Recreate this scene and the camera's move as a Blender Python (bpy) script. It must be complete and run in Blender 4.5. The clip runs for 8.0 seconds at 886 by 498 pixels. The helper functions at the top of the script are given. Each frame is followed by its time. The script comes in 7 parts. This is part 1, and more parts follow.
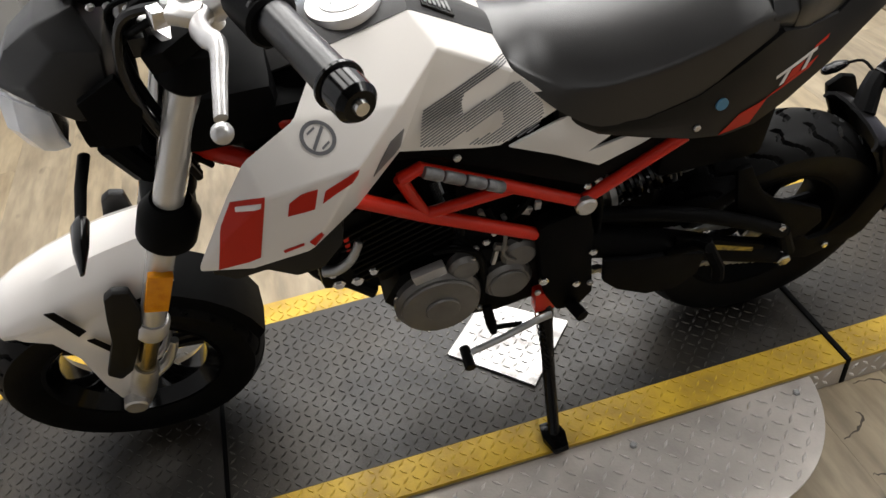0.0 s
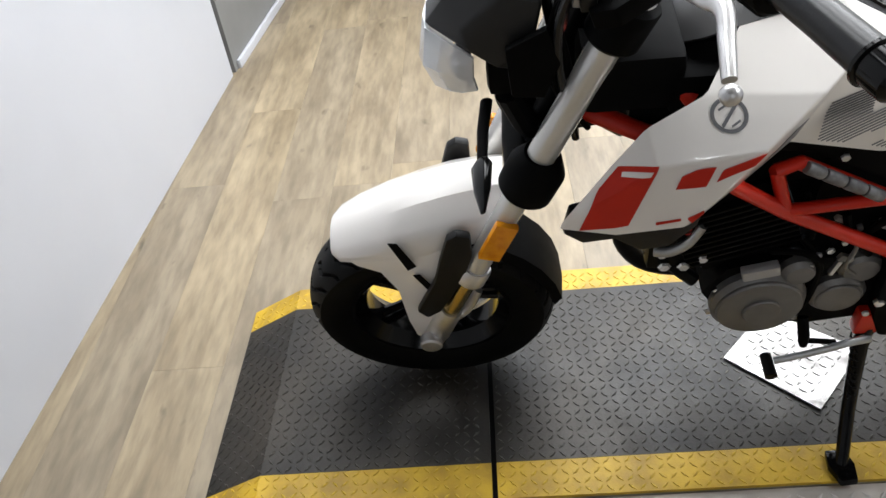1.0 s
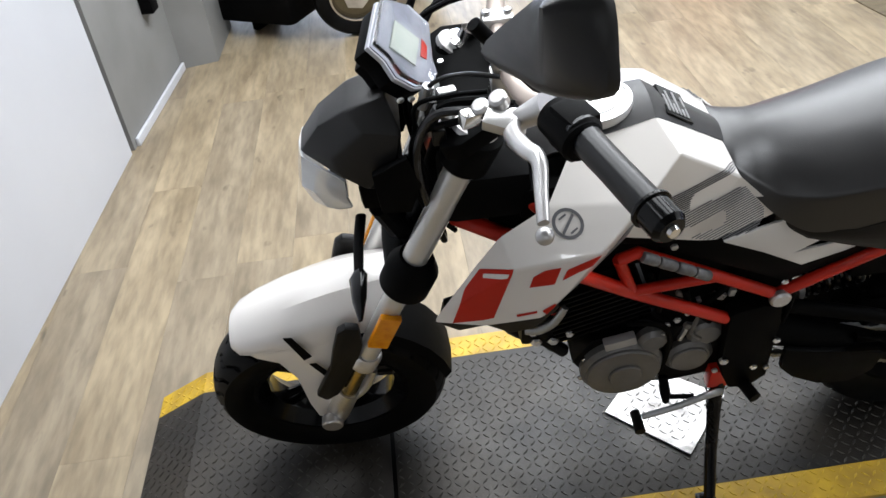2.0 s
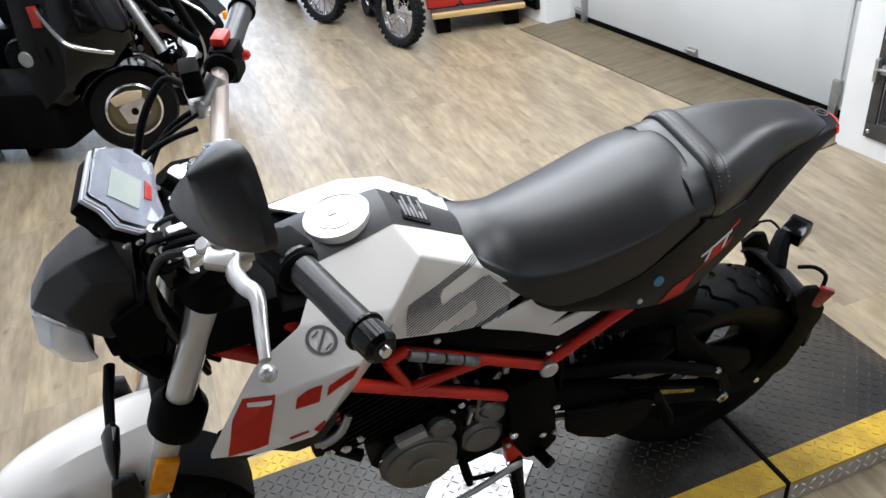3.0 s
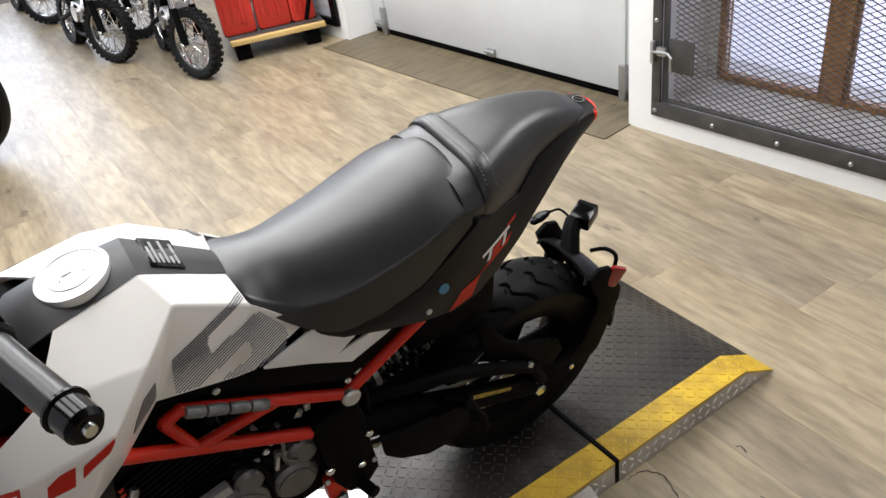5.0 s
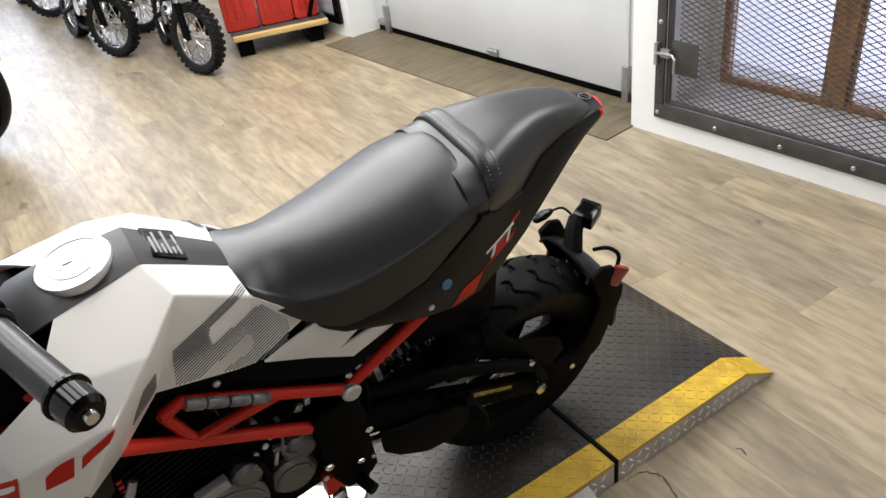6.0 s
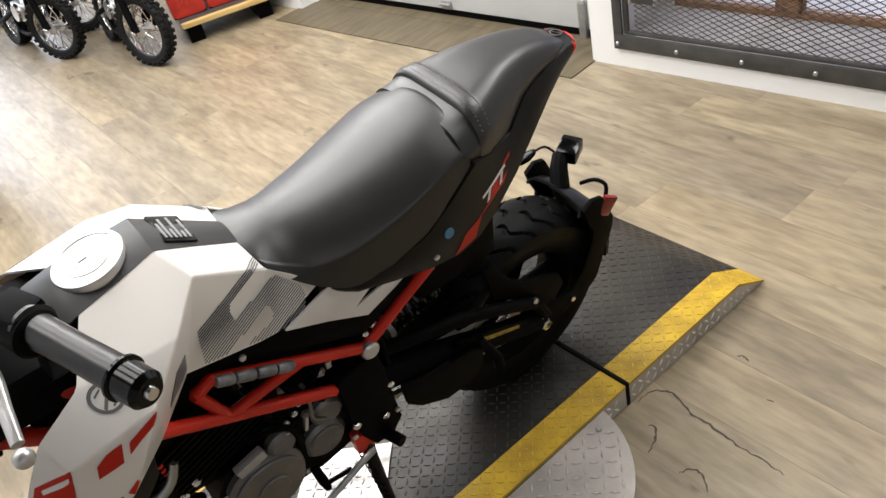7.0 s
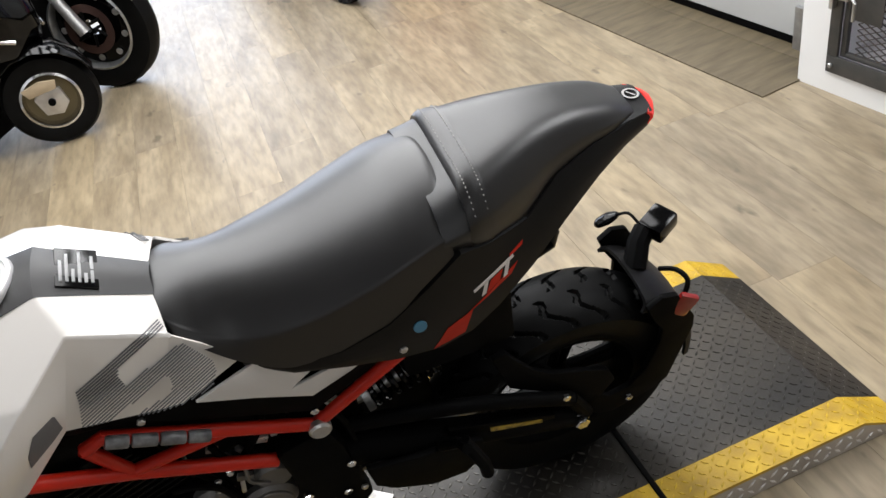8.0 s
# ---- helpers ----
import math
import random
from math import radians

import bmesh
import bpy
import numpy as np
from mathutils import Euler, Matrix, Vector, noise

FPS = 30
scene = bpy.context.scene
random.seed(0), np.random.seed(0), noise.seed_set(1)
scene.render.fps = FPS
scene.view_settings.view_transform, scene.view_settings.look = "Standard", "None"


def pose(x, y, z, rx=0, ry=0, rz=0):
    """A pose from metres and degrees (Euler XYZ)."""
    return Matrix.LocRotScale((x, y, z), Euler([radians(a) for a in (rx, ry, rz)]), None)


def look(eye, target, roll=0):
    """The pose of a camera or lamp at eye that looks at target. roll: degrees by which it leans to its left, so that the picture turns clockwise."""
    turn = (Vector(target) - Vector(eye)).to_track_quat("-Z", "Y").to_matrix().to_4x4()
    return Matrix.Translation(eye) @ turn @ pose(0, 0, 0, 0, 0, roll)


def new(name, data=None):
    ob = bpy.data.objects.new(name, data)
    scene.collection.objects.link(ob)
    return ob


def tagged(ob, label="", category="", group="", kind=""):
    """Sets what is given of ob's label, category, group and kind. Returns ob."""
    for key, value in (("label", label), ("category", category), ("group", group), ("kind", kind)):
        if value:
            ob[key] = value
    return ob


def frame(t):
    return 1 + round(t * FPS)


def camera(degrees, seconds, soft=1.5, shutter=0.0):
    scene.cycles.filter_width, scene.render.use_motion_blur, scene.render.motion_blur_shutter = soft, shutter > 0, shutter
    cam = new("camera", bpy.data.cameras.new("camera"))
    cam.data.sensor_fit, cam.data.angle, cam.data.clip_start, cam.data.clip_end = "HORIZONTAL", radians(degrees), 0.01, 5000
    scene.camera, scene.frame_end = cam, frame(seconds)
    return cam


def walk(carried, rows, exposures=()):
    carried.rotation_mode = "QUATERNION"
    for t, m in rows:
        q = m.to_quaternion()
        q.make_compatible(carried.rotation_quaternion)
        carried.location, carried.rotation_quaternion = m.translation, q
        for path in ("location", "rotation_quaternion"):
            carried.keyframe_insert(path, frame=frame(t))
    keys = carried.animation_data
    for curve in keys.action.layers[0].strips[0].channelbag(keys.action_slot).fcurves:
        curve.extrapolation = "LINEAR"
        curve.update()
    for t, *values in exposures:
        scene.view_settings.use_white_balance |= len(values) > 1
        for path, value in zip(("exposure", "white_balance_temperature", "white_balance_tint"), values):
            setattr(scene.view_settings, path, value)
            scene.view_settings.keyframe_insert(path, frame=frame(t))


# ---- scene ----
cam = camera(59.0, 8.0)
PATH = [
    (0, (0.847, -0.822, 1.327), (1.123, 0.681, 0.036), -7.9),
    (0.5, (0.72, -0.788, 1.319), (0.786, 0.766, 0.061), -6.6),
    (1, (0.6, -0.808, 1.339), (0.442, 0.728, 0.068), -8.2),
    (1.2, (0.579, -0.823, 1.351), (0.381, 0.726, 0.101), -7.5),
    (2.3, (0.71, -0.849, 1.501), (0.917, 0.753, 0.322), -6.0),
    (2.5, (0.734, -0.844, 1.506), (1.027, 0.774, 0.367), -5.8),
    (3, (0.791, -0.86, 1.509), (1.285, 0.743, 0.42), -6.8),
    (3.5, (0.855, -0.863, 1.492), (1.538, 0.658, 0.387), -6.4),
    (4, (0.901, -0.857, 1.491), (1.691, 0.635, 0.418), -7.9),
    (4.5, (0.919, -0.86, 1.485), (1.723, 0.619, 0.405), -9.6),
    (4.7, (0.924, -0.864, 1.479), (1.744, 0.593, 0.382), -8.9),
    (5.8, (0.929, -0.868, 1.457), (1.76, 0.589, 0.368), -8.2),
    (6, (0.92, -0.86, 1.46), (1.751, 0.593, 0.366), -7.7),
    (6.5, (0.898, -0.852, 1.452), (1.689, 0.588, 0.312), -7.7),
    (7, (0.866, -0.863, 1.468), (1.704, 0.514, 0.285), -14.6),
    (7.5, (1.078, -0.835, 1.44), (1.7, 0.69, 0.305), -11.9),
    (8, (1.304, -0.754, 1.424), (1.642, 0.816, 0.232), -13.7),
]
# stops, kelvin and tint as the camera's own white balance drifts
BALANCE = [(0, -0.28, 6600, 10), (0.8, -0.14, 6250, 9), (1.2, -0.12, 6150, 9), (2.3, -0.32, 6050, 9), (3, -0.36, 5950, 9), (4, -0.30, 6300, 9), (6, -0.28, 6400, 10), (7, -0.26, 6600, 10), (8, -0.45, 6350, 10)]
walk(cam, [(t, look(eye, target, roll)) for t, eye, target, roll in PATH], BALANCE)

# ---- light ----
world = bpy.data.worlds.new("world")
scene.world = world
world.use_nodes = True
wn = world.node_tree.nodes
sky = wn.new("ShaderNodeTexSky")
sky.sky_type, sky.sun_disc, sky.sun_elevation, sky.sun_rotation = "NISHITA", False, radians(25), radians(120)
world.node_tree.links.new(sky.outputs[0], wn["Background"].inputs[0])
wn["Background"].inputs[1].default_value = 0.08
CEILING = 2.75


# ---- materials ----
def rgb(v):
    return (v[0], v[1], v[2], 1.0)


def mat(name, a, rough=0.5, metal=0.0, b=None, scale=8.0, bump=0.00, bscale=200.0, coat=0.0, rvar=0.0, stretch=(1, 1, 1), spec=0.5, rnd=0.0):
    """Two-scale procedural surface: colour a to b by coarse noise, fine bump, roughness that wanders."""
    m = bpy.data.materials.new(name)
    m.use_nodes = True
    n, l = m.node_tree.nodes, m.node_tree.links
    p = n["Principled BSDF"]
    p.inputs["Roughness"].default_value, p.inputs["Metallic"].default_value = rough, metal
    p.inputs["Coat Weight"].default_value, p.inputs["Coat Roughness"].default_value = coat, 0.06
    p.inputs["Specular IOR Level"].default_value = spec
    tc, mp = n.new("ShaderNodeTexCoord"), n.new("ShaderNodeMapping")
    l.new(tc.outputs["Object"], mp.inputs[0])
    mp.inputs["Scale"].default_value = stretch
    if rnd:
        oi, ad = n.new("ShaderNodeObjectInfo"), n.new("ShaderNodeVectorMath")
        ad.operation = "SCALE"
        cx = n.new("ShaderNodeCombineXYZ")
        for k in range(3):
            l.new(oi.outputs["Random"], cx.inputs[k])
        l.new(cx.outputs[0], ad.inputs[0])
        ad.inputs["Scale"].default_value = 37.0
        l.new(ad.outputs[0], mp.inputs["Location"])
    no = n.new("ShaderNodeTexNoise")
    no.inputs["Scale"].default_value, no.inputs["Detail"].default_value = scale, 6.0
    l.new(mp.outputs[0], no.inputs["Vector"])
    mix = n.new("ShaderNodeMix")
    mix.data_type = "RGBA"
    mix.inputs[6].default_value, mix.inputs[7].default_value = rgb(a), rgb(b or tuple(0.85 * c for c in a))
    ramp = n.new("ShaderNodeMapRange")
    ramp.inputs["From Min"].default_value, ramp.inputs["From Max"].default_value = 0.35, 0.68
    l.new(no.outputs[0], ramp.inputs[0])
    l.new(ramp.outputs[0], mix.inputs[0])
    l.new(mix.outputs[2], p.inputs["Base Color"])
    if rvar:
        mr = n.new("ShaderNodeMapRange")
        mr.inputs["To Min"].default_value, mr.inputs["To Max"].default_value = max(0.02, rough - rvar), min(1, rough + rvar)
        n2 = n.new("ShaderNodeTexNoise")
        n2.inputs["Scale"].default_value, n2.inputs["Detail"].default_value = scale * 3.1, 5.0
        l.new(mp.outputs[0], n2.inputs["Vector"])
        l.new(n2.outputs[0], mr.inputs[0])
        l.new(mr.outputs[0], p.inputs["Roughness"])
    if bump:
        nb, bu = n.new("ShaderNodeTexNoise"), n.new("ShaderNodeBump")
        nb.inputs["Scale"].default_value, nb.inputs["Detail"].default_value = bscale, 3.0
        bu.inputs["Strength"].default_value, bu.inputs["Distance"].default_value = bump, 0.002
        l.new(mp.outputs[0], nb.inputs["Vector"])
        l.new(nb.outputs[0], bu.inputs["Height"])
        l.new(bu.outputs[0], p.inputs["Normal"])
    return m


def glow(name, c, strength):
    m = mat(name, c, 0.5)
    p = m.node_tree.nodes["Principled BSDF"]
    p.inputs["Emission Color"].default_value, p.inputs["Emission Strength"].default_value = rgb(c), strength
    return m


def glass(name, c=(1, 1, 1), rough=0.02):
    m = bpy.data.materials.new(name)
    m.use_nodes = True
    p = m.node_tree.nodes["Principled BSDF"]
    p.inputs["Base Color"].default_value, p.inputs["Roughness"].default_value = rgb(c), rough
    p.inputs["Transmission Weight"].default_value, p.inputs["IOR"].default_value = 1.0, 1.45
    return m


WHITE = mat("pearl_white_paint", (0.80, 0.765, 0.72), 0.3, b=(0.77, 0.735, 0.69), scale=3, coat=0.8, rvar=0.04)
WHITE2 = mat("white_plastic", (0.80, 0.78, 0.76), 0.35, b=(0.76, 0.74, 0.72), scale=5, coat=0.5, rvar=0.05)
RED = mat("red_frame_paint", (0.60, 0.022, 0.008), 0.36, b=(0.52, 0.019, 0.007), scale=9, coat=0.1, rvar=0.06, spec=0.3)
REDDECAL = mat("red_vinyl", (0.50, 0.022, 0.009), 0.45, b=(0.45, 0.02, 0.009), scale=15, rvar=0.05, spec=0.2)
GREYDECAL = mat("grey_vinyl", (0.15, 0.15, 0.155), 0.45, b=(0.125, 0.125, 0.13), scale=20, spec=0.3)
LIGHTDECAL = mat("light_vinyl", (0.75, 0.72, 0.70), 0.4)
BLACK = mat("black_plastic", (0.0014, 0.0014, 0.0015), 0.58, b=(0.0026, 0.0026, 0.0027), scale=12, bump=0.06, bscale=900, rvar=0.08, spec=0.05)
DARK = mat("dark_grey_plastic", (0.004, 0.0039, 0.004), 0.44, b=(0.006, 0.0058, 0.006), scale=9, bump=0.08, bscale=1100, rvar=0.06, spec=0.2)
HOUSING = mat("housing_grey_plastic", (0.010, 0.0097, 0.0094), 0.40, b=(0.014, 0.0135, 0.013), scale=8, bump=0.08, bscale=1200, rvar=0.06, spec=0.4)
COVER = mat("tank_cover_plastic", (0.022, 0.0212, 0.021), 0.46, b=(0.028, 0.027, 0.027), scale=7, bump=0.10, bscale=1300, rvar=0.05)
GLOSS = mat("gloss_black", (0.0015, 0.0015, 0.0016), 0.14, b=(0.0025, 0.0025, 0.0026), scale=6, rvar=0.04, spec=0.2)
VINYL = mat("seat_vinyl", (0.0050, 0.0047, 0.0047), 0.40, b=(0.0070, 0.0065, 0.0065), scale=5, bump=0.10, bscale=700, rvar=0.03, spec=0.7)
vp = VINYL.node_tree.nodes["Principled BSDF"].inputs
vp["Sheen Weight"].default_value, vp["Sheen Roughness"].default_value, vp["Sheen Tint"].default_value = 0.015, 0.3, (0.96, 0.94, 1.0, 1.0)
VINYL2 = mat("seat_vinyl_strap", (0.003, 0.0033, 0.004), 0.42, b=(0.005, 0.0055, 0.0065), scale=9, bump=0.08, bscale=800, rvar=0.05, spec=0.8)
RUBBER = mat("tyre_rubber", (0.002, 0.002, 0.002), 0.5, b=(0.004, 0.004, 0.004), scale=14, bump=0.08, bscale=500, rvar=0.08, spec=0.09)
GRIP = mat("grip_rubber", (0.0022, 0.0022, 0.0025), 0.33, b=(0.003, 0.003, 0.0033), scale=25, rvar=0.03, bump=0.05, bscale=300, spec=0.4)
SILVER = mat("silver_fork_paint", (0.66, 0.65, 0.635), 0.24, 0.6, b=(0.60, 0.59, 0.575), scale=8, rvar=0.05)
CHROME = mat("polished_metal", (0.75, 0.74, 0.73), 0.16, 1.0, b=(0.66, 0.65, 0.64), scale=20, rvar=0.08)
ALU = mat("cast_aluminium", (0.62, 0.61, 0.60), 0.36, 0.85, b=(0.5, 0.49, 0.48), scale=25, bump=0.08, bscale=500, rvar=0.1)
BAR = mat("champagne_bar", (0.50, 0.42, 0.37), 0.42, 0.35, b=(0.45, 0.38, 0.33), scale=10, rvar=0.06)
GOLD = mat("gold_slider", (0.52, 0.41, 0.20), 0.2, 0.95, b=(0.44, 0.34, 0.16), scale=15, rvar=0.08)
ENGINE = mat("engine_black", (0.0016, 0.0016, 0.0017), 0.45, 0.0, b=(0.003, 0.003, 0.0031), spec=0.07, scale=20, bump=0.12, bscale=350, rvar=0.1)
CASE = mat("engine_cover_grey", (0.16, 0.154, 0.146), 0.36, 0.4, b=(0.11, 0.106, 0.10), scale=16, bump=0.14, bscale=420, rvar=0.10)
ORANGE = mat("amber_reflector", (0.78, 0.30, 0.004), 0.25, b=(0.66, 0.21, 0.003), scale=60, bump=0.3, bscale=300, coat=0.1, spec=0.3)
REDLENS = mat("red_reflector", (0.26, 0.010, 0.007), 0.22, b=(0.20, 0.008, 0.006), scale=50, bump=0.30, bscale=300, coat=0.3)
TAILRED = glow("tail_lamp_red", (0.75, 0.03, 0.02), 0.35)
LCD = mat("display_grey", (0.44, 0.47, 0.40), 0.3, b=(0.28, 0.32, 0.27), scale=10)
BLUE = mat("blue_cap", (0.05, 0.18, 0.30), 0.3, b=(0.06, 0.2, 0.32), scale=30)
LENS = glass("clear_lens", (0.95, 0.96, 0.97), 0.08)
DIALGLASS = glass("dial_cover", (0.98, 0.98, 1.0), 0.04)
HEADLENS = mat("cloudy_lens", (0.80, 0.81, 0.83), 0.10, b=(0.66, 0.67, 0.69), scale=14, coat=0.4)
HEADLENS.node_tree.nodes["Principled BSDF"].inputs["Transmission Weight"].default_value = 0.6
SHINE = mat("gloss_black_lacquer", (0.001, 0.001, 0.0011), 0.10, b=(0.0016, 0.0016, 0.0017), scale=6, rvar=0.03, spec=0.25)
MIRROR = mat("mirror_glass", (0.9, 0.9, 0.92), 0.02, 1.0)
YELLOWBIT = mat("yellow_label", (0.42, 0.29, 0.03), 0.5, b=(0.05, 0.035, 0.01), scale=120, stretch=(1, 1, 1))

DECK = mat("deck_black_paint", (0.0075, 0.0064, 0.0048), 0.46, 0.2, b=(0.036, 0.029, 0.020), scale=4.6, bump=0.35, bscale=190, rvar=0.20)
LUG = mat("deck_lug_worn", (0.020, 0.018, 0.016), 0.34, 0.7, b=(0.11, 0.102, 0.088), scale=6, rvar=0.12)
SKIRTLUG = mat("bright_lug", (0.80, 0.79, 0.78), 0.3, 0.6, b=(0.62, 0.61, 0.60), scale=30, rvar=0.1)
YELLOW = mat("safety_yellow", (0.58, 0.37, 0.015), 0.5, b=(0.33, 0.20, 0.015), scale=14, bump=0.25, bscale=200, rvar=0.1)
YELLOWLUG = mat("safety_yellow_lug", (0.52, 0.33, 0.014), 0.48, b=(0.62, 0.41, 0.02), scale=14, rvar=0.08)
ALUPLATE = mat("aluminium_tread_plate", (0.50, 0.462, 0.42), 0.42, 0.45, b=(0.35, 0.322, 0.29), scale=9, bump=0.30, bscale=160, rvar=0.14)
EXTLUG = mat("extension_lug", (0.62, 0.59, 0.55), 0.32, 0.6, b=(0.46, 0.43, 0.40), scale=30, rvar=0.1)
BRIGHTPLATE = mat("bright_tread_plate", (0.40, 0.39, 0.38), 0.34, 0.85, b=(0.12, 0.115, 0.11), scale=20, bump=0.9, bscale=70, rvar=0.14)
PAINT = mat("white_wall_paint", (0.78, 0.78, 0.77), 0.55, b=(0.73, 0.73, 0.72), scale=2.2, bump=0.15, bscale=160, rvar=0.06)
PANEL = mat("white_laminate_panel", (0.51, 0.523, 0.555), 0.4, b=(0.475, 0.488, 0.52), scale=1.6, rvar=0.05)
GREYWALL = mat("grey_wall", (0.21, 0.21, 0.205), 0.6, b=(0.17, 0.17, 0.165), scale=3, bump=0.15, bscale=150)
# for the unseen south wall and ceiling: dark only to cut bounce light
DIMWALL = mat("bounce_cutting_dark", (0.13, 0.13, 0.13), 0.6, b=(0.10, 0.10, 0.10), scale=3, bump=0.15, bscale=150)
DOORPAINT = mat("door_white_steel", (0.54, 0.55, 0.545), 0.45, b=(0.49, 0.50, 0.495), scale=2.5, bump=0.12, bscale=90, rvar=0.06)
STEEL = mat("galvanised_steel", (0.45, 0.46, 0.46), 0.4, 0.9, b=(0.36, 0.36, 0.36), scale=30, bump=0.20, bscale=200, rvar=0.12)
CAGE = mat("dark_steel", (0.055, 0.056, 0.054), 0.5, 0.5, b=(0.085, 0.08, 0.075), scale=14, bump=0.30, bscale=180, rvar=0.1)
MESHM = mat("mesh_steel", (0.07, 0.066, 0.06), 0.45, 0.6, b=(0.12, 0.10, 0.08), scale=18, rvar=0.1)
SILL = mat("rough_sill", (0.78, 0.77, 0.76), 0.8, b=(0.58, 0.57, 0.56), scale=10, bump=0.60, bscale=60)
BROWN = mat("brown_window_wood", (0.40, 0.19, 0.065), 0.5, b=(0.17, 0.075, 0.03), scale=6, bump=0.30, bscale=80, stretch=(6, 6, 1), rvar=0.08)
FROSTED = glow("lavender_daylight", (0.74, 0.76, 0.96), 1.25)
DAYLIGHT = glow("frosted_daylight", (0.80, 0.83, 1.0), 2.6)
TIMBER = mat("bare_timber", (0.52, 0.36, 0.14), 0.6, b=(0.42, 0.28, 0.10), scale=8, bump=0.20, bscale=120, stretch=(1, 6, 6))
REDPLASTIC = mat("red_plastic", (0.42, 0.022, 0.012), 0.35, b=(0.33, 0.016, 0.010), scale=6, rvar=0.08)
KNOB = mat("knobbly_rubber", (0.004, 0.004, 0.004), 0.7, b=(0.007, 0.007, 0.007), scale=20, spec=0.25)
CORD = mat("yellow_cord", (0.45, 0.42, 0.06), 0.5)
BEIGE = mat("beige_plate", (0.36, 0.28, 0.18), 0.5)
ORANGEPL = mat("orange_plastic", (0.65, 0.16, 0.02), 0.4)
BLUEPL = mat("blue_plastic", (0.03, 0.05, 0.42), 0.4)
THRESH = mat("threshold_board", (0.125, 0.098, 0.058), 0.55, b=(0.075, 0.058, 0.033), scale=5, bump=0.20, bscale=90, stretch=(5, 1, 1), rvar=0.1)
BACKING = mat("dark_subfloor", (0.07, 0.055, 0.038), 0.8)


def plank_material():
    m = mat("oak_vinyl_plank", (0.298, 0.243, 0.162), 0.40, b=(0.190, 0.150, 0.096), scale=2.6, bump=0.12, bscale=70, stretch=(5, 1, 1), rvar=0.10, rnd=1.0, spec=0.55)
    n, l = m.node_tree.nodes, m.node_tree.links
    p = n["Principled BSDF"]
    old = p.inputs["Base Color"].links[0].from_socket
    oi = n.new("ShaderNodeObjectInfo")
    hue = n.new("ShaderNodeMix")
    hue.data_type, hue.blend_type = "RGBA", "MULTIPLY"
    cr = n.new("ShaderNodeValToRGB")
    cr.color_ramp.elements[0].color, cr.color_ramp.elements[1].color = (0.88, 0.88, 0.90, 1), (1.09, 1.065, 1.01, 1)
    l.new(oi.outputs["Random"], cr.inputs[0])
    # fine streaks of grain along the plank
    mp = [k for k in n if k.bl_idname == "ShaderNodeMapping"][0]
    fine = n.new("ShaderNodeTexNoise")
    fine.inputs["Scale"].default_value, fine.inputs["Detail"].default_value = 9.0, 8.0
    l.new(mp.outputs[0], fine.inputs["Vector"])
    fr = n.new("ShaderNodeMapRange")
    fr.inputs["From Min"].default_value, fr.inputs["From Max"].default_value = 0.38, 0.66
    fr.inputs["To Min"].default_value, fr.inputs["To Max"].default_value = 1.12, 0.80
    l.new(fine.outputs[0], fr.inputs[0])
    g = n.new("ShaderNodeMix")
    g.data_type, g.blend_type = "RGBA", "MULTIPLY"
    g.inputs[0].default_value = hue.inputs[0].default_value = 1.0
    l.new(old, hue.inputs[6])
    l.new(cr.outputs[0], hue.inputs[7])
    l.new(hue.outputs[2], g.inputs[6])
    l.new(fr.outputs[0], g.inputs[7])
    # small dark knots and flecks
    kn, km = n.new("ShaderNodeTexNoise"), n.new("ShaderNodeMapRange")
    kn.inputs["Scale"].default_value, kn.inputs["Detail"].default_value = 7.0, 3.0
    sep = n.new("ShaderNodeVectorMath")
    sep.operation = "MULTIPLY"
    sep.inputs[1].default_value = (0.45, 1.0, 1.0)
    l.new(mp.outputs[0], sep.inputs[0])
    l.new(sep.outputs[0], kn.inputs["Vector"])
    km.inputs["From Min"].default_value, km.inputs["From Max"].default_value = 0.67, 0.76
    km.inputs["To Min"].default_value, km.inputs["To Max"].default_value = 1.0, 0.5
    l.new(kn.outputs[0], km.inputs[0])
    g2 = n.new("ShaderNodeMix")
    g2.data_type, g2.blend_type = "RGBA", "MULTIPLY"
    g2.inputs[0].default_value = 1.0
    l.new(g.outputs[2], g2.inputs[6])
    l.new(km.outputs[0], g2.inputs[7])
    l.new(g2.outputs[2], p.inputs["Base Color"])
    return m


PLANK = plank_material()


# ---- mesh tools ----
def part(name, bm, material, parent=None, label="", sharp=35):
    """Links a bmesh as one mesh object, under parent where there is one."""
    bmesh.ops.recalc_face_normals(bm, faces=bm.faces)
    me = bpy.data.meshes.new(name)
    bm.to_mesh(me)
    bm.free()
    me.materials.append(material)
    if sharp:
        me.shade_smooth()
        me.set_sharp_from_angle(angle=radians(sharp))
    ob = new(name, me)
    if parent:
        ob.parent = parent
    if label:
        ob["label"] = label
    return ob


def empty(name, m=None):
    ob = new(name)
    ob.empty_display_size = 0.1
    if m:
        ob.matrix_world = m
    return ob


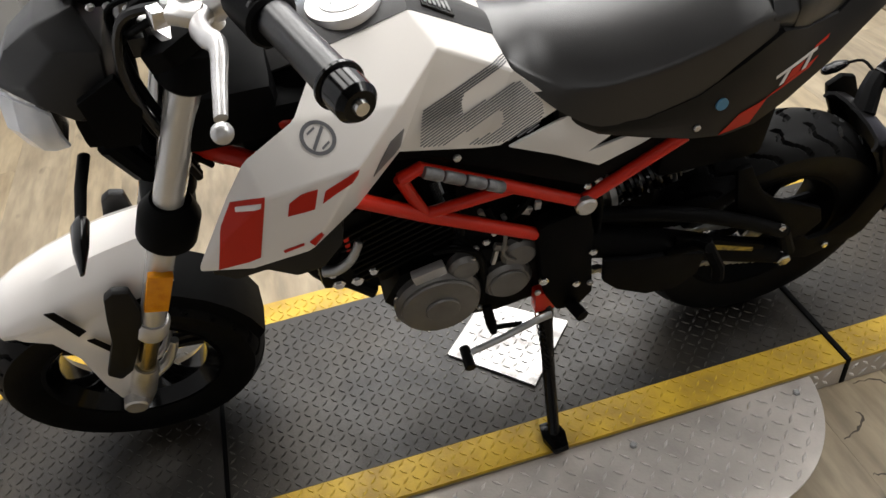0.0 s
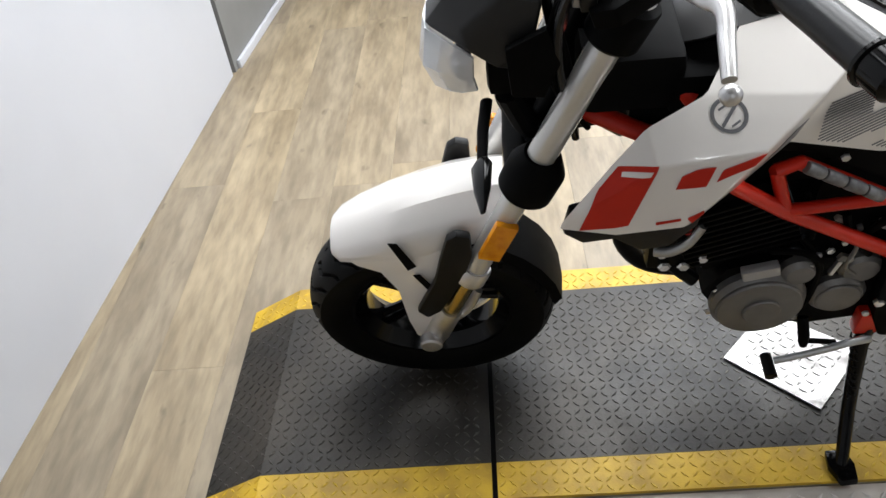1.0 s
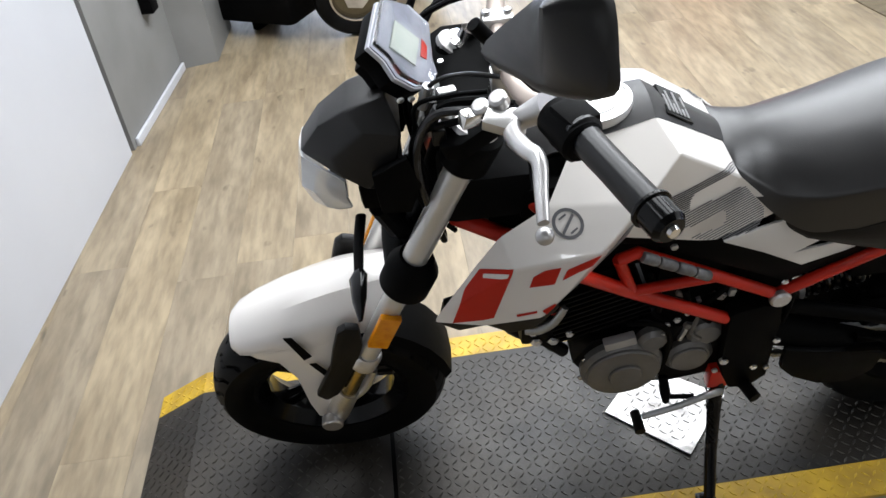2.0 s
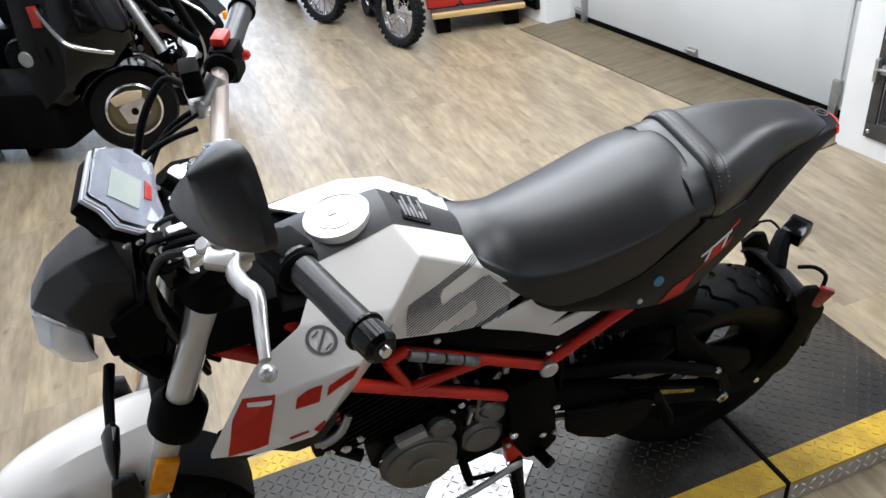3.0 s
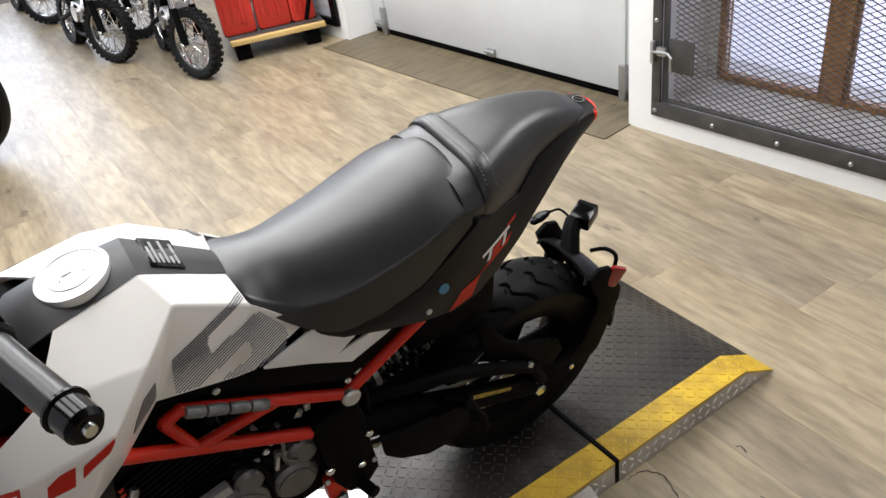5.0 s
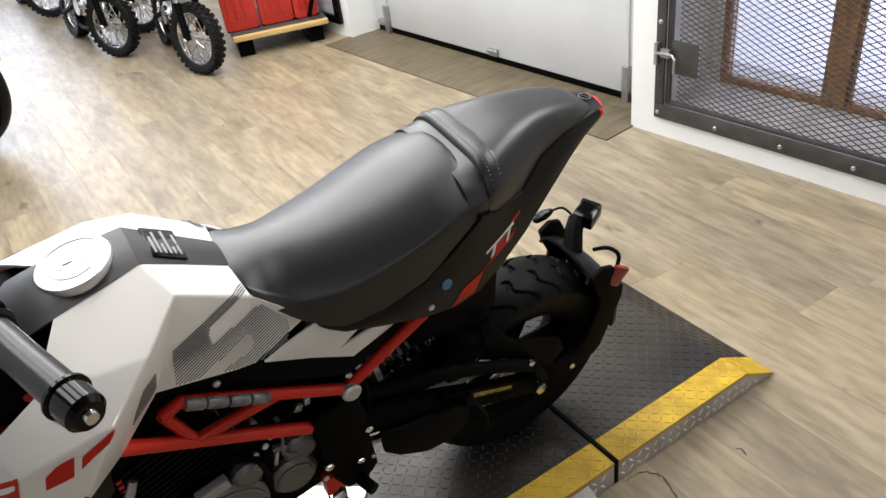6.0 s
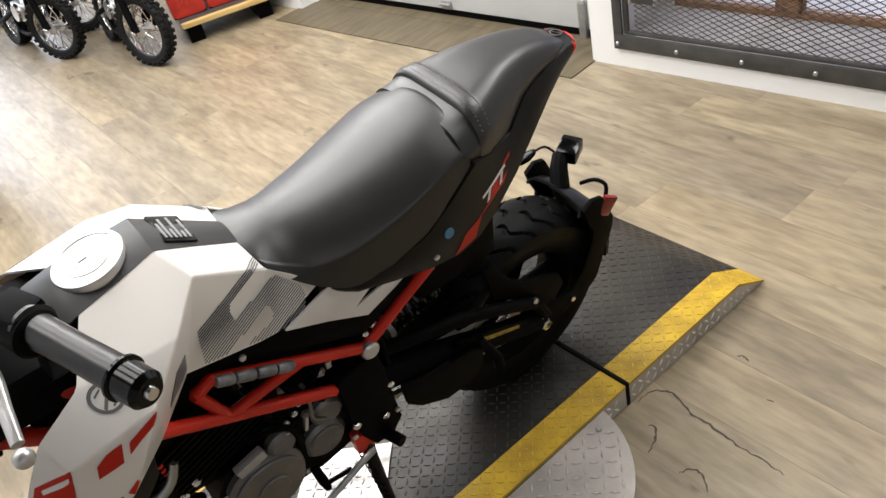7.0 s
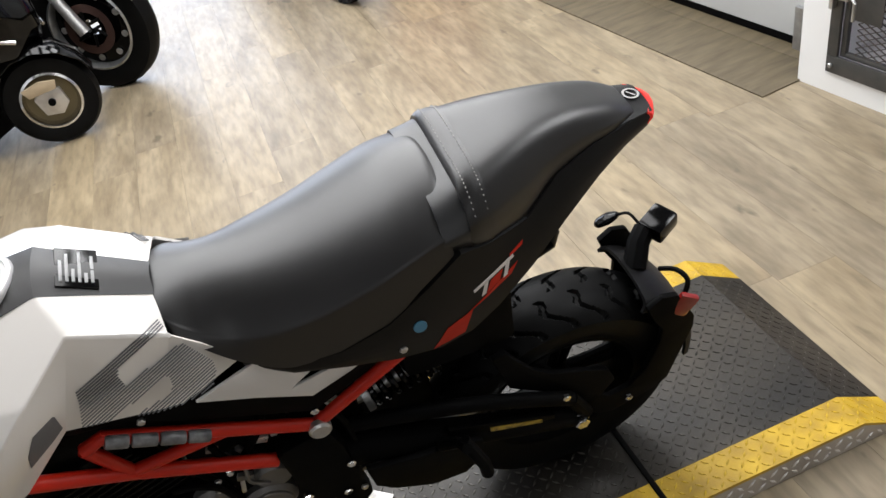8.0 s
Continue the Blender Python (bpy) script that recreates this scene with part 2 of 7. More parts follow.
def box(bm, lo, hi, bevel=0.0, m=None):
    vs = [bm.verts.new((x, y, z)) for x in (lo[0], hi[0]) for y in (lo[1], hi[1]) for z in (lo[2], hi[2])]
    fs = [bm.faces.new([vs[k] for k in q]) for q in ((0, 1, 3, 2), (4, 6, 7, 5), (0, 4, 5, 1), (2, 3, 7, 6), (0, 2, 6, 4), (1, 5, 7, 3))]
    if bevel:
        r = bmesh.ops.bevel(bm, geom=list({e for f in fs for e in f.edges}), offset=bevel, segments=2, affect="EDGES", profile=0.6)
        vs = list({v for f in r["faces"] for v in f.verts} | {v for v in vs if v.is_valid})
    if m:
        bmesh.ops.transform(bm, matrix=m, verts=vs)
    return vs


def catmull(pts, k=6):
    """A smooth curve through points."""
    p = [Vector(q) for q in pts]
    if len(p) < 3:
        return p
    out = []
    for i in range(len(p) - 1):
        a, b, c, d = p[max(i - 1, 0)], p[i], p[i + 1], p[min(i + 2, len(p) - 1)]
        for j in range(k):
            t = j / k
            out.append(0.5 * (2 * b + (c - a) * t + (2 * a - 5 * b + 4 * c - d) * t * t + (3 * b - a - 3 * c + d) * t ** 3))
    return out + [p[-1]]


def tube(bm, pts, r, n=12, cap=True, smooth=0, flat=1.0):
    """A tube along points; r a number or one for each point."""
    pts = catmull(pts, smooth) if smooth else [Vector(q) for q in pts]
    rs = list(r) if hasattr(r, "__len__") else [r] * len(pts)
    if len(rs) != len(pts):
        rs = [float(q) for q in np.interp(np.linspace(0, 1, len(pts)), np.linspace(0, 1, len(rs)), rs)]
    side, rings = None, []
    for i, q in enumerate(pts):
        d = (pts[min(i + 1, len(pts) - 1)] - pts[max(i - 1, 0)]).normalized()
        if side is None:
            side = d.orthogonal().normalized()
        side = (side - d * side.dot(d)).normalized()
        up = d.cross(side)
        rings.append([bm.verts.new(q + rs[i] * (math.cos(a) * side + flat * math.sin(a) * up)) for a in [2 * math.pi * j / n for j in range(n)]])
    for a, b in zip(rings, rings[1:]):
        for j in range(n):
            bm.faces.new((a[j], a[(j + 1) % n], b[(j + 1) % n], b[j]))
    if cap:
        bm.faces.new(rings[0][::-1])
        bm.faces.new(rings[-1])
    return rings


def lathe(bm, prof, m, n=48, closed=False):
    """Turns (radius, height) pairs about z and places them by m."""
    rings = [[bm.verts.new(m @ Vector((r * math.cos(2 * math.pi * j / n), r * math.sin(2 * math.pi * j / n), h))) for j in range(n)] for r, h in prof]
    if closed:
        rings.append(rings[0])
    for a, b in zip(rings, rings[1:]):
        for j in range(n):
            bm.faces.new((a[j], a[(j + 1) % n], b[(j + 1) % n], b[j]))
    if not closed:
        for ring in (rings[0][::-1], rings[-1]):
            bm.faces.new(ring)


def disc(bm, centre, axis, r, h, n=32, bevel=0.15):
    """A short rounded cylinder from centre along axis."""
    q = Vector(axis).normalized().to_track_quat("Z", "Y").to_matrix().to_4x4()
    b = bevel * h
    lathe(bm, [(r, 0), (r, h - b), (r - b, h)], Matrix.Translation(centre) @ q, n)


def prism(bm, outline, off, bevel=0.0, seg=2):
    """A polygon (3D points) swept by off."""
    off = Vector(off)
    a = [bm.verts.new(Vector(p)) for p in outline]
    b = [bm.verts.new(Vector(p) + off) for p in outline]
    fs = [bm.faces.new(a[::-1]), bm.faces.new(b)]
    k = len(a)
    for i in range(k):
        fs.append(bm.faces.new((a[i], a[(i + 1) % k], b[(i + 1) % k], b[i])))
    if bevel:
        bmesh.ops.recalc_face_normals(bm, faces=fs)
        bmesh.ops.bevel(bm, geom=list({e for f in fs for e in f.edges}), offset=bevel, segments=seg, affect="EDGES", profile=0.6)


def plate(bm, xz, y, t, bevel=0.0):
    """A flat side plate: outline in x and z at the plane y, t thick towards +y."""
    prism(bm, [(x, y, z) for x, z in xz], (0, t, 0), bevel)


def grid(bm, rows, thick=0.0, close=False):
    """A sheet through rows of points, with a thickness where given."""
    vs = [[bm.verts.new(p) for p in r] for r in rows]
    fs = []
    for a, b in zip(vs, vs[1:]):
        k = len(a)
        for j in range(k if close else k - 1):
            fs.append(bm.faces.new((a[j], a[(j + 1) % k], b[(j + 1) % k], b[j])))
    if close:
        fs += [bm.faces.new(vs[0][::-1]), bm.faces.new(vs[-1])]
    if thick:
        bmesh.ops.recalc_face_normals(bm, faces=fs)
        bmesh.ops.solidify(bm, geom=fs, thickness=thick)
    return vs


def bolt(parent, at, axis, r=0.006, material=None, name="bolt"):
    bm = bmesh.new()
    disc(bm, Vector(at), axis, r, r * 0.9, 6, 0.3)
    return part(name, bm, material or CHROME, parent)


# ---- the room ----
EAST = pose(3.139, 1.302, 0, 0, 0, 96.3)      # local x along the wall, +y into the room
WEST = pose(-0.405, 1.97, 0, 0, 0, 86.7)      # local x along the wall, +y out of the room


def wall(name, boxes, material, label, m=None):
    bm = bmesh.new()
    for lo, hi in boxes:
        box(bm, lo, hi)
    ob = part(name, bm, material, sharp=0)
    if m:
        ob.matrix_world = m
    return tagged(ob, label, "wall", kind="structure")


wall("wall_east", [((-0.12, -0.22, 0), (0, 0, CEILING)), ((-1.45, -0.22, 0), (-0.12, 0, 0.104)), ((-1.45, -0.22, 2.1), (-0.12, 0, CEILING)),
                   ((-8.4, -0.22, 0), (-1.45, 0, CEILING)), ((0, -0.22, 2.3), (2.07, 0, CEILING)), ((2.07, -0.22, 0), (6.4, 0, CEILING)),
                   ((-1.6, -0.62, 0), (0.0, -0.42, 0.10)), ((-1.6, -0.62, 2.1), (0.0, -0.42, CEILING))],
     PAINT, "white painted wall with a door opening and a caged window", EAST)
wall("wall_west", [((-8.7, 0, 0), (0, 0.11, CEILING))], PANEL, "smooth white laminate partition wall", WEST)
wall("wall_south", [((-1.6, -6.9, 0), (4.9, -6.7, CEILING))], DIMWALL, "plain unseen closing wall, kept dark to cut bounce light")
wall("wall_north", [((-3.2, 7.6, 0), (4.0, 7.8, 0.4)), ((-3.2, 7.6, 2.6), (4.0, 7.8, CEILING)), ((-3.2, 7.6, 0.4), (-2.2, 7.8, 2.6)), ((2.7, 7.6, 0.4), (4.0, 7.8, 2.6))], GREYWALL, "grey painted wall with a wide shop window")
wall("wall_outer", [((-3.2, 2.0, 0), (-3.0, 7.6, CEILING))], GREYWALL, "plain grey painted wall")
# this wall end lies in shade, and its grey is darkened to hold that
bm = bmesh.new()
prism(bm, [(-0.40, 2.0, 0), (-0.33, 2.76, 0), (-0.163, 2.80, 0), (-0.15, 3.25, 0), (-3.0, 3.25, 0), (-3.0, 2.0, 0)], (0, 0, CEILING))
tagged(part("wall_column", bm, GREYWALL, sharp=0), "wall end beside the white partition, its shade mixed into the grey", "wall", kind="structure")
bm = bmesh.new()
box(bm, (-3.2, -6.9, CEILING), (4.9, 7.8, CEILING + 0.15))
tagged(part("ceiling", bm, DIMWALL, sharp=0), "plain unseen ceiling, kept dark to cut bounce light", "ceiling", kind="structure")
bm = bmesh.new()
prism(bm, [(-0.396, 2.03, 0), (-0.326, 2.755, 0), (-0.312, 2.755, 0), (-0.382, 2.03, 0)], (0, 0, 0.035), 0.003)
tagged(part("baseboard", bm, PANEL), "narrow white skirting board at the grey wall", "baseboard", kind="structure")
bm = bmesh.new()
box(bm, (-3.2, -6.9, -0.12), (4.9, 7.8, -0.006))
floor = tagged(part("floor", bm, BACKING, sharp=0), "oak-look vinyl plank showroom floor", "floor", kind="structure")

bm = bmesh.new()
box(bm, (-0.01, -0.11, 0.0), (2.11, 0.17, 0.006), 0.002)
box(bm, (0.0, -0.21, 0.0), (2.06, -0.111, 0.006))
th = tagged(part("threshold", bm, THRESH), "worn brown threshold board in front of the roller door", "threshold", kind="structure")
th.matrix_world = EAST


def ceiling_light(x, y, w, d, power):
    """A flat ceiling panel: a frame, a diffuser that glows and the lamp in it."""
    top = empty("ceiling_light", pose(x, y, CEILING))
    bm = bmesh.new()
    for lo, hi in (((-w / 2, -d / 2, -0.05), (w / 2, -d / 2 + 0.02, 0)), ((-w / 2, d / 2 - 0.02, -0.05), (w / 2, d / 2, 0)),
                   ((-w / 2, -d / 2 + 0.02, -0.05), (-w / 2 + 0.02, d / 2 - 0.02, 0)), ((w / 2 - 0.02, -d / 2 + 0.02, -0.05), (w / 2, d / 2 - 0.02, 0))):
        box(bm, lo, hi)
    part("frame", bm, PAINT, top, sharp=0)
    bm = bmesh.new()
    box(bm, (-w / 2 + 0.02, -d / 2 + 0.02, -0.03), (w / 2 - 0.02, d / 2 - 0.02, -0.02))
    part("diffuser", bm, glow("lit_diffuser", (1.0, 0.97, 0.93), 3.0), top, "glowing white diffuser", sharp=0)
    la = bpy.data.lights.new("lamp", "AREA")
    la.shape, la.size, la.size_y, la.energy, la.color = "RECTANGLE", w - 0.06, d - 0.06, power, (0.985, 0.985, 0.985)
    lo = new("lamp", la)
    lo.parent, lo.location = top, (0, 0, -0.06)
    return tagged(top, "out-of-view flat ceiling light with a glowing diffuser, added for lighting", "ceiling light", "ceiling lights")


# out-of-view panels; those at y -5.2 and x 2.85 are added fill lights
for lx, ly, lw in ((0.15, 0.92, 20), (0.95, 0.92, 18), (1.75, 0.92, 16), (0.25, 2.15, 14), (0.95, 2.15, 22), (1.75, 2.15, 32), (2.5, 2.15, 32), (1.4, 3.4, 26), (2.3, 3.4, 34), (2.85, -0.3, 44), (0.2, -5.2, 38), (2.0, -5.2, 18), (0.4, 4.8, 6), (1.8, 4.8, 8)):
    ceiling_light(lx, ly, 0.6, 1.2, lw)


# shop window in the north wall, with the daylight that comes through it
bm = bmesh.new()
for x in (-2.2, -0.99, 0.22, 1.43, 2.64):
    box(bm, (x, 7.66, 0.4), (x + 0.06, 7.74, 2.6), 0.004)
tagged(part("window_3", bm, STEEL), "wide shop window with slim metal mullions", "window", kind="structure")
bm = bmesh.new()
box(bm, (-3.2, 8.3, -0.2), (4.0, 8.31, 3.2))
tagged(part("backdrop", bm, DAYLIGHT, sharp=0), "bluish-white daylight outside the shop window", "backdrop", kind="structure")
sl = bpy.data.lights.new("window_daylight", "AREA")
sl.shape, sl.size, sl.size_y, sl.energy, sl.color = "RECTANGLE", 4.8, 2.1, 170, (0.84, 0.91, 1.0)
so = new("window_daylight", sl)
so.matrix_world = look((0.25, 7.62, 1.5), (0.25, 0, 1.3))


# garage door, in the recess of the east wall
def garage_door():
    top = empty("garage_door", EAST)
    for k in range(5):
        bm = bmesh.new()
        box(bm, (0.012, -0.225, 0.04 + k * 0.46), (2.048, -0.185, 0.04 + k * 0.46 + 0.455), 0.004)
        part("panel", bm, DOORPAINT, top)
    bm = bmesh.new()
    box(bm, (0.012, -0.222, 0.006), (2.048, -0.188, 0.039), 0.006)
    part("seal", bm, BLACK, top, "black rubber bottom seal")
    for x in (0.165, 1.93):
        bm = bmesh.new()
        box(bm, (x - 0.008, -0.184, 0.15), (x + 0.008, -0.174, 2.28), 0.002)
        tr = part("track", bm, DOORPAINT, top, "slim white door track")
        bm = bmesh.new()
        box(bm, (x - 0.018, -0.186, 0.006), (x + 0.018, -0.160, 0.17), 0.003)
        part("track_foot", bm, STEEL, tr, "galvanised steel track foot")
    for x in (1.02, 0.06, 1.98):
        bm = bmesh.new()
        box(bm, (x - 0.03, -0.184, 0.045), (x + 0.03, -0.17, 0.085), 0.003)
        tube(bm, [(x - 0.035, -0.168, 0.07), (x + 0.035, -0.168, 0.07)], 0.009, 10)
        part("hinge", bm, STEEL, top)
    return tagged(top, "closed white sectional garage door with a black seal", "garage door")


garage_door()


# window behind a steel mesh grille
def caged_window():
    win = empty("window_1", EAST)
    # sill and reveals of the recess
    bm = bmesh.new()
    box(bm, (-1.45, -0.43, 0.0), (-0.12, -0.221, 0.112))
    box(bm, (-1.45, -0.219, 0.105), (-0.12, -0.02, 0.112))
    part("window_sill", bm, SILL, win, "rough grey sill", sharp=0)
    bm = bmesh.new()
    box(bm, (-0.119, -0.43, 0.0), (-0.02, -0.221, 2.1))
    box(bm, (-0.170, -0.43, 0.113), (-0.120, -0.365, 2.1))
    part("reveal", bm, PAINT, win, sharp=0)
    bm = bmesh.new()
    box(bm, (-1.57, -0.43, 0.0), (-1.451, -0.221, 2.1))
    part("reveal", bm, PAINT, win, sharp=0)
    for lo, hi in (((-1.45, -0.42, 0.113), (-0.172, -0.36, 0.138)), ((-0.196, -0.42, 0.139), (-0.172, -0.355, 2.1)), ((-0.70, -0.42, 0.139), (-0.608, -0.35, 2.1)),
                   ((-1.45, -0.42, 0.139), (-1.38, -0.355, 2.1))):
        bm = bmesh.new()
        box(bm, lo, hi, 0.006)
        part("window_frame", bm, BROWN, win, "brown-stained timber window frame")
    bm = bmesh.new()
    box(bm, (-0.712, -0.40, 0.140), (-0.701, -0.37, 2.09), 0.003)
    part("glazing_bead", bm, BROWN, win)
    for a, b in ((-0.607, -0.197), (-1.379, -0.713)):
        bm = bmesh.new()
        box(bm, (a, -0.395, 0.140), (b, -0.389, 2.09))
        ob = part("pane", bm, LENS, win, sharp=0)
        ob.visible_shadow = False
    tagged(win, "timber-framed window in a deep recess behind a steel grille", "window", kind="structure")
    bm = bmesh.new()
    box(bm, (-1.9, -0.80, -0.2), (0.3, -0.79, 2.4))
    bd = tagged(part("backdrop", bm, FROSTED, sharp=0), "bluish-white daylight outside the window", "backdrop", kind="structure")
    bd.matrix_world = EAST

    cage = empty("security_grille", EAST)
    for lo, hi in (((-1.45, 0.001, 0.080), (-0.12, 0.012, 0.140)), ((-0.160, 0.001, 0.141), (-0.12, 0.012, 2.1)), ((-1.45, 0.001, 0.141), (-1.405, 0.012, 2.1))):
        bm = bmesh.new()
        box(bm, lo, hi, 0.002)
        part("frame_bar", bm, CAGE, cage, "dark flat steel frame bar")
    bm = bmesh.new()
    box(bm, (-0.180, -0.018, 0.141), (-0.161, 0.0, 2.1), 0.003)
    part("inner_stile", bm, CAGE, cage)
    bm = bmesh.new()
    box(bm, (-1.40, -0.018, 0.141), (-0.181, 0.0, 0.156), 0.003)
    part("inner_rail", bm, CAGE, cage)
    # expanded metal: two sets of zigzag strands
    verts, faces = [], []
    pw, ph = 0.044, 0.0205
    nx, nz = int(1.225 / pw), int(1.75 / ph)
    for i in range(nx):
        for j in range(nz):
            x, z = -1.40 + i * pw, 0.150 + j * ph
            for (xa, za), (xb, zb) in (((x, z + ph / 2), (x + pw / 2, z)), ((x + pw / 2, z), (x + pw, z + ph / 2))):
                for sgn in (0, 1):
                    za2, zb2 = (za, zb) if not sgn else (2 * (z + ph / 2) - za, 2 * (z + ph / 2) - zb)
                    k = len(verts)
                    verts += [(xa, -0.004, za2 - 0.0016), (xb, -0.004, zb2 - 0.0016), (xb, -0.004, zb2 + 0.0016), (xa, -0.004, za2 + 0.0016),
                              (xa, -0.008, za2 - 0.001), (xb, -0.008, zb2 - 0.001), (xb, -0.008, zb2 + 0.001), (xa, -0.008, za2 + 0.001)]
                    faces += [(k, k + 1, k + 2, k + 3), (k + 7, k + 6, k + 5, k + 4), (k, k + 4, k + 5, k + 1), (k + 3, k + 2, k + 6, k + 7)]
    me = bpy.data.meshes.new("expanded_mesh")
    me.from_pydata(verts, [], faces)
    me.materials.append(MESHM)
    ob = new("expanded_mesh", me)
    ob.parent, ob["kind"], ob["label"] = cage, "stuff", "diamond expanded steel mesh"
    for x, z in [(-0.140 - 0.262 * k, 0.106) for k in range(5)] + [(-0.140, 0.47 + 0.4 * k) for k in range(4)]:
        bolt(cage, (x, 0.012, z), (0, 1, 0), 0.009, STEEL)
    bm = bmesh.new()
    box(bm, (-0.300, -0.002, 0.275), (-0.187, 0.004, 0.405), 0.002)
    part("lock_plate", bm, CAGE, cage, "dark steel lock plate")
    bm = bmesh.new()
    tube(bm, [(-0.128, 0.03, 0.352), (-0.205, 0.03, 0.355), (-0.218, 0.03, 0.342), (-0.218, 0.03, 0.285)], 0.006, 8)
    box(bm, (-0.190, 0.012, 0.338), (-0.150, 0.028, 0.372), 0.003)
    box(bm, (-0.140, 0.013, 0.305), (-0.125, 0.034, 0.392), 0.003)
    part("latch", bm, STEEL, cage, "bent steel latch rod")
    return tagged(cage, "dark steel security grille with expanded mesh and latch", "grille")


caged_window()

# second grille beyond the door, dark framed
bm = bmesh.new()
box(bm, (2.135, 0.003, 0.08), (3.3, 0.03, 0.125), 0.004)
box(bm, (2.135, 0.003, 0.126), (2.185, 0.03, 1.9), 0.004)
box(bm, (3.24, 0.003, 0.126), (3.3, 0.03, 1.9), 0.004)
fr2 = tagged(part("window_2", bm, GLOSS), "black-framed low display window on the white wall", "window", kind="structure")
fr2.matrix_world = EAST
bm = bmesh.new()
box(bm, (2.186, 0.004, 0.126), (3.239, 0.012, 1.9))
ob = part("pane", bm, mat("grey_blind", (0.42, 0.44, 0.46), 0.4, b=(0.30, 0.30, 0.31), scale=7, stretch=(1, 1, 6)), fr2, sharp=0)

# electric outlet and cord on the grey wall
outlet = empty("wall_outlet", pose(-0.352, 2.54, 0.41, 0, 0, 84.7))
bm = bmesh.new()
box(bm, (-0.045, -0.055, -0.045), (0.035, -0.002, 0.04), 0.006)
part("plug", bm, BLACK, outlet, "black plug adapter")
bm = bmesh.new()
box(bm, (0.215, -0.10, 0.0), (0.221, -0.028, 0.105), 0.002)
part("faceplate", bm, BEIGE, outlet, "beige cover plate")
bm = bmesh.new()
tube(bm, [(0.02, -0.05, 0.0), (0.09, -0.065, -0.015), (0.15, -0.06, 0.02), (0.18, -0.05, 0.12), (0.19, -0.045, 0.4), (0.19, -0.04, 0.9)], 0.005, 8, smooth=6)
part("cord", bm, CORD, outlet, "yellow-green power cord")
tagged(outlet, "black plug with a yellow cord in a wall outlet", "outlet")


# ---- motorcycle lift ----
LIFT_W, LIFT_H, SEAM_A, SEAM_B, STRIPE = 0.61, 0.07, 0.547, 1.780, 0.078


def deck_z(x):
    return float(np.interp(x, (-0.04, 0.09, 2.215, 2.33), (0.004, LIFT_H, LIFT_H, 0.005)))


def tread(name, x0, x1, y0, y1, material, parent, pitch=0.0195, zf=None, keep=None, size=0.85):
    """Raised lozenges of tread plate, joined."""
    zf = zf or deck_z
    verts, faces = [], []
    i = 0
    x = x0 + pitch * 0.5
    while x < x1 - 0.009:
        j, y = 0, y0 + pitch * 0.5
        while y < y1 - 0.009:
            if keep is None or keep(x, y):
                a = radians(45 if (i + j) % 2 else -45)
                dx, dy = math.cos(a), math.sin(a)
                L, W, H = 0.0112 * size, 0.0030 * size, 0.0016
                k = len(verts)
                for u, w, h in ((-L, 0, 0), (0, -W, 0), (L, 0, 0), (0, W, 0), (-L * 0.55, 0, H), (0, -W * 0.45, H), (L * 0.55, 0, H), (0, W * 0.45, H)):
                    px, py = x + u * dx - w * dy, y + u * dy + w * dx
                    verts.append((px, py, zf(px) + h + 0.0002))
                faces += [(k + 4, k + 5, k + 6, k + 7)] + [(k + q, k + (q + 1) % 4, k + 4 + (q + 1) % 4, k + 4 + q) for q in range(4)]
            y += pitch
            j += 1
        x += pitch
        i += 1
    me = bpy.data.meshes.new(name)
    me.from_pydata(verts, [], faces)
    me.materials.append(material)
    ob = new(name, me)
    ob.parent, ob["kind"] = parent, "stuff"
    return ob


def deck_piece(bm, x0, x1, y0, y1, drop=0.008):
    xs = [x0] + [q for q in (0.09, 2.215) if x0 < q < x1] + [x1]
    prism(bm, [(q, y0, deck_z(q)) for q in xs] + [(q, y0, max(0.001, deck_z(q) - drop)) for q in xs[::-1]], (0, y1 - y0, 0))


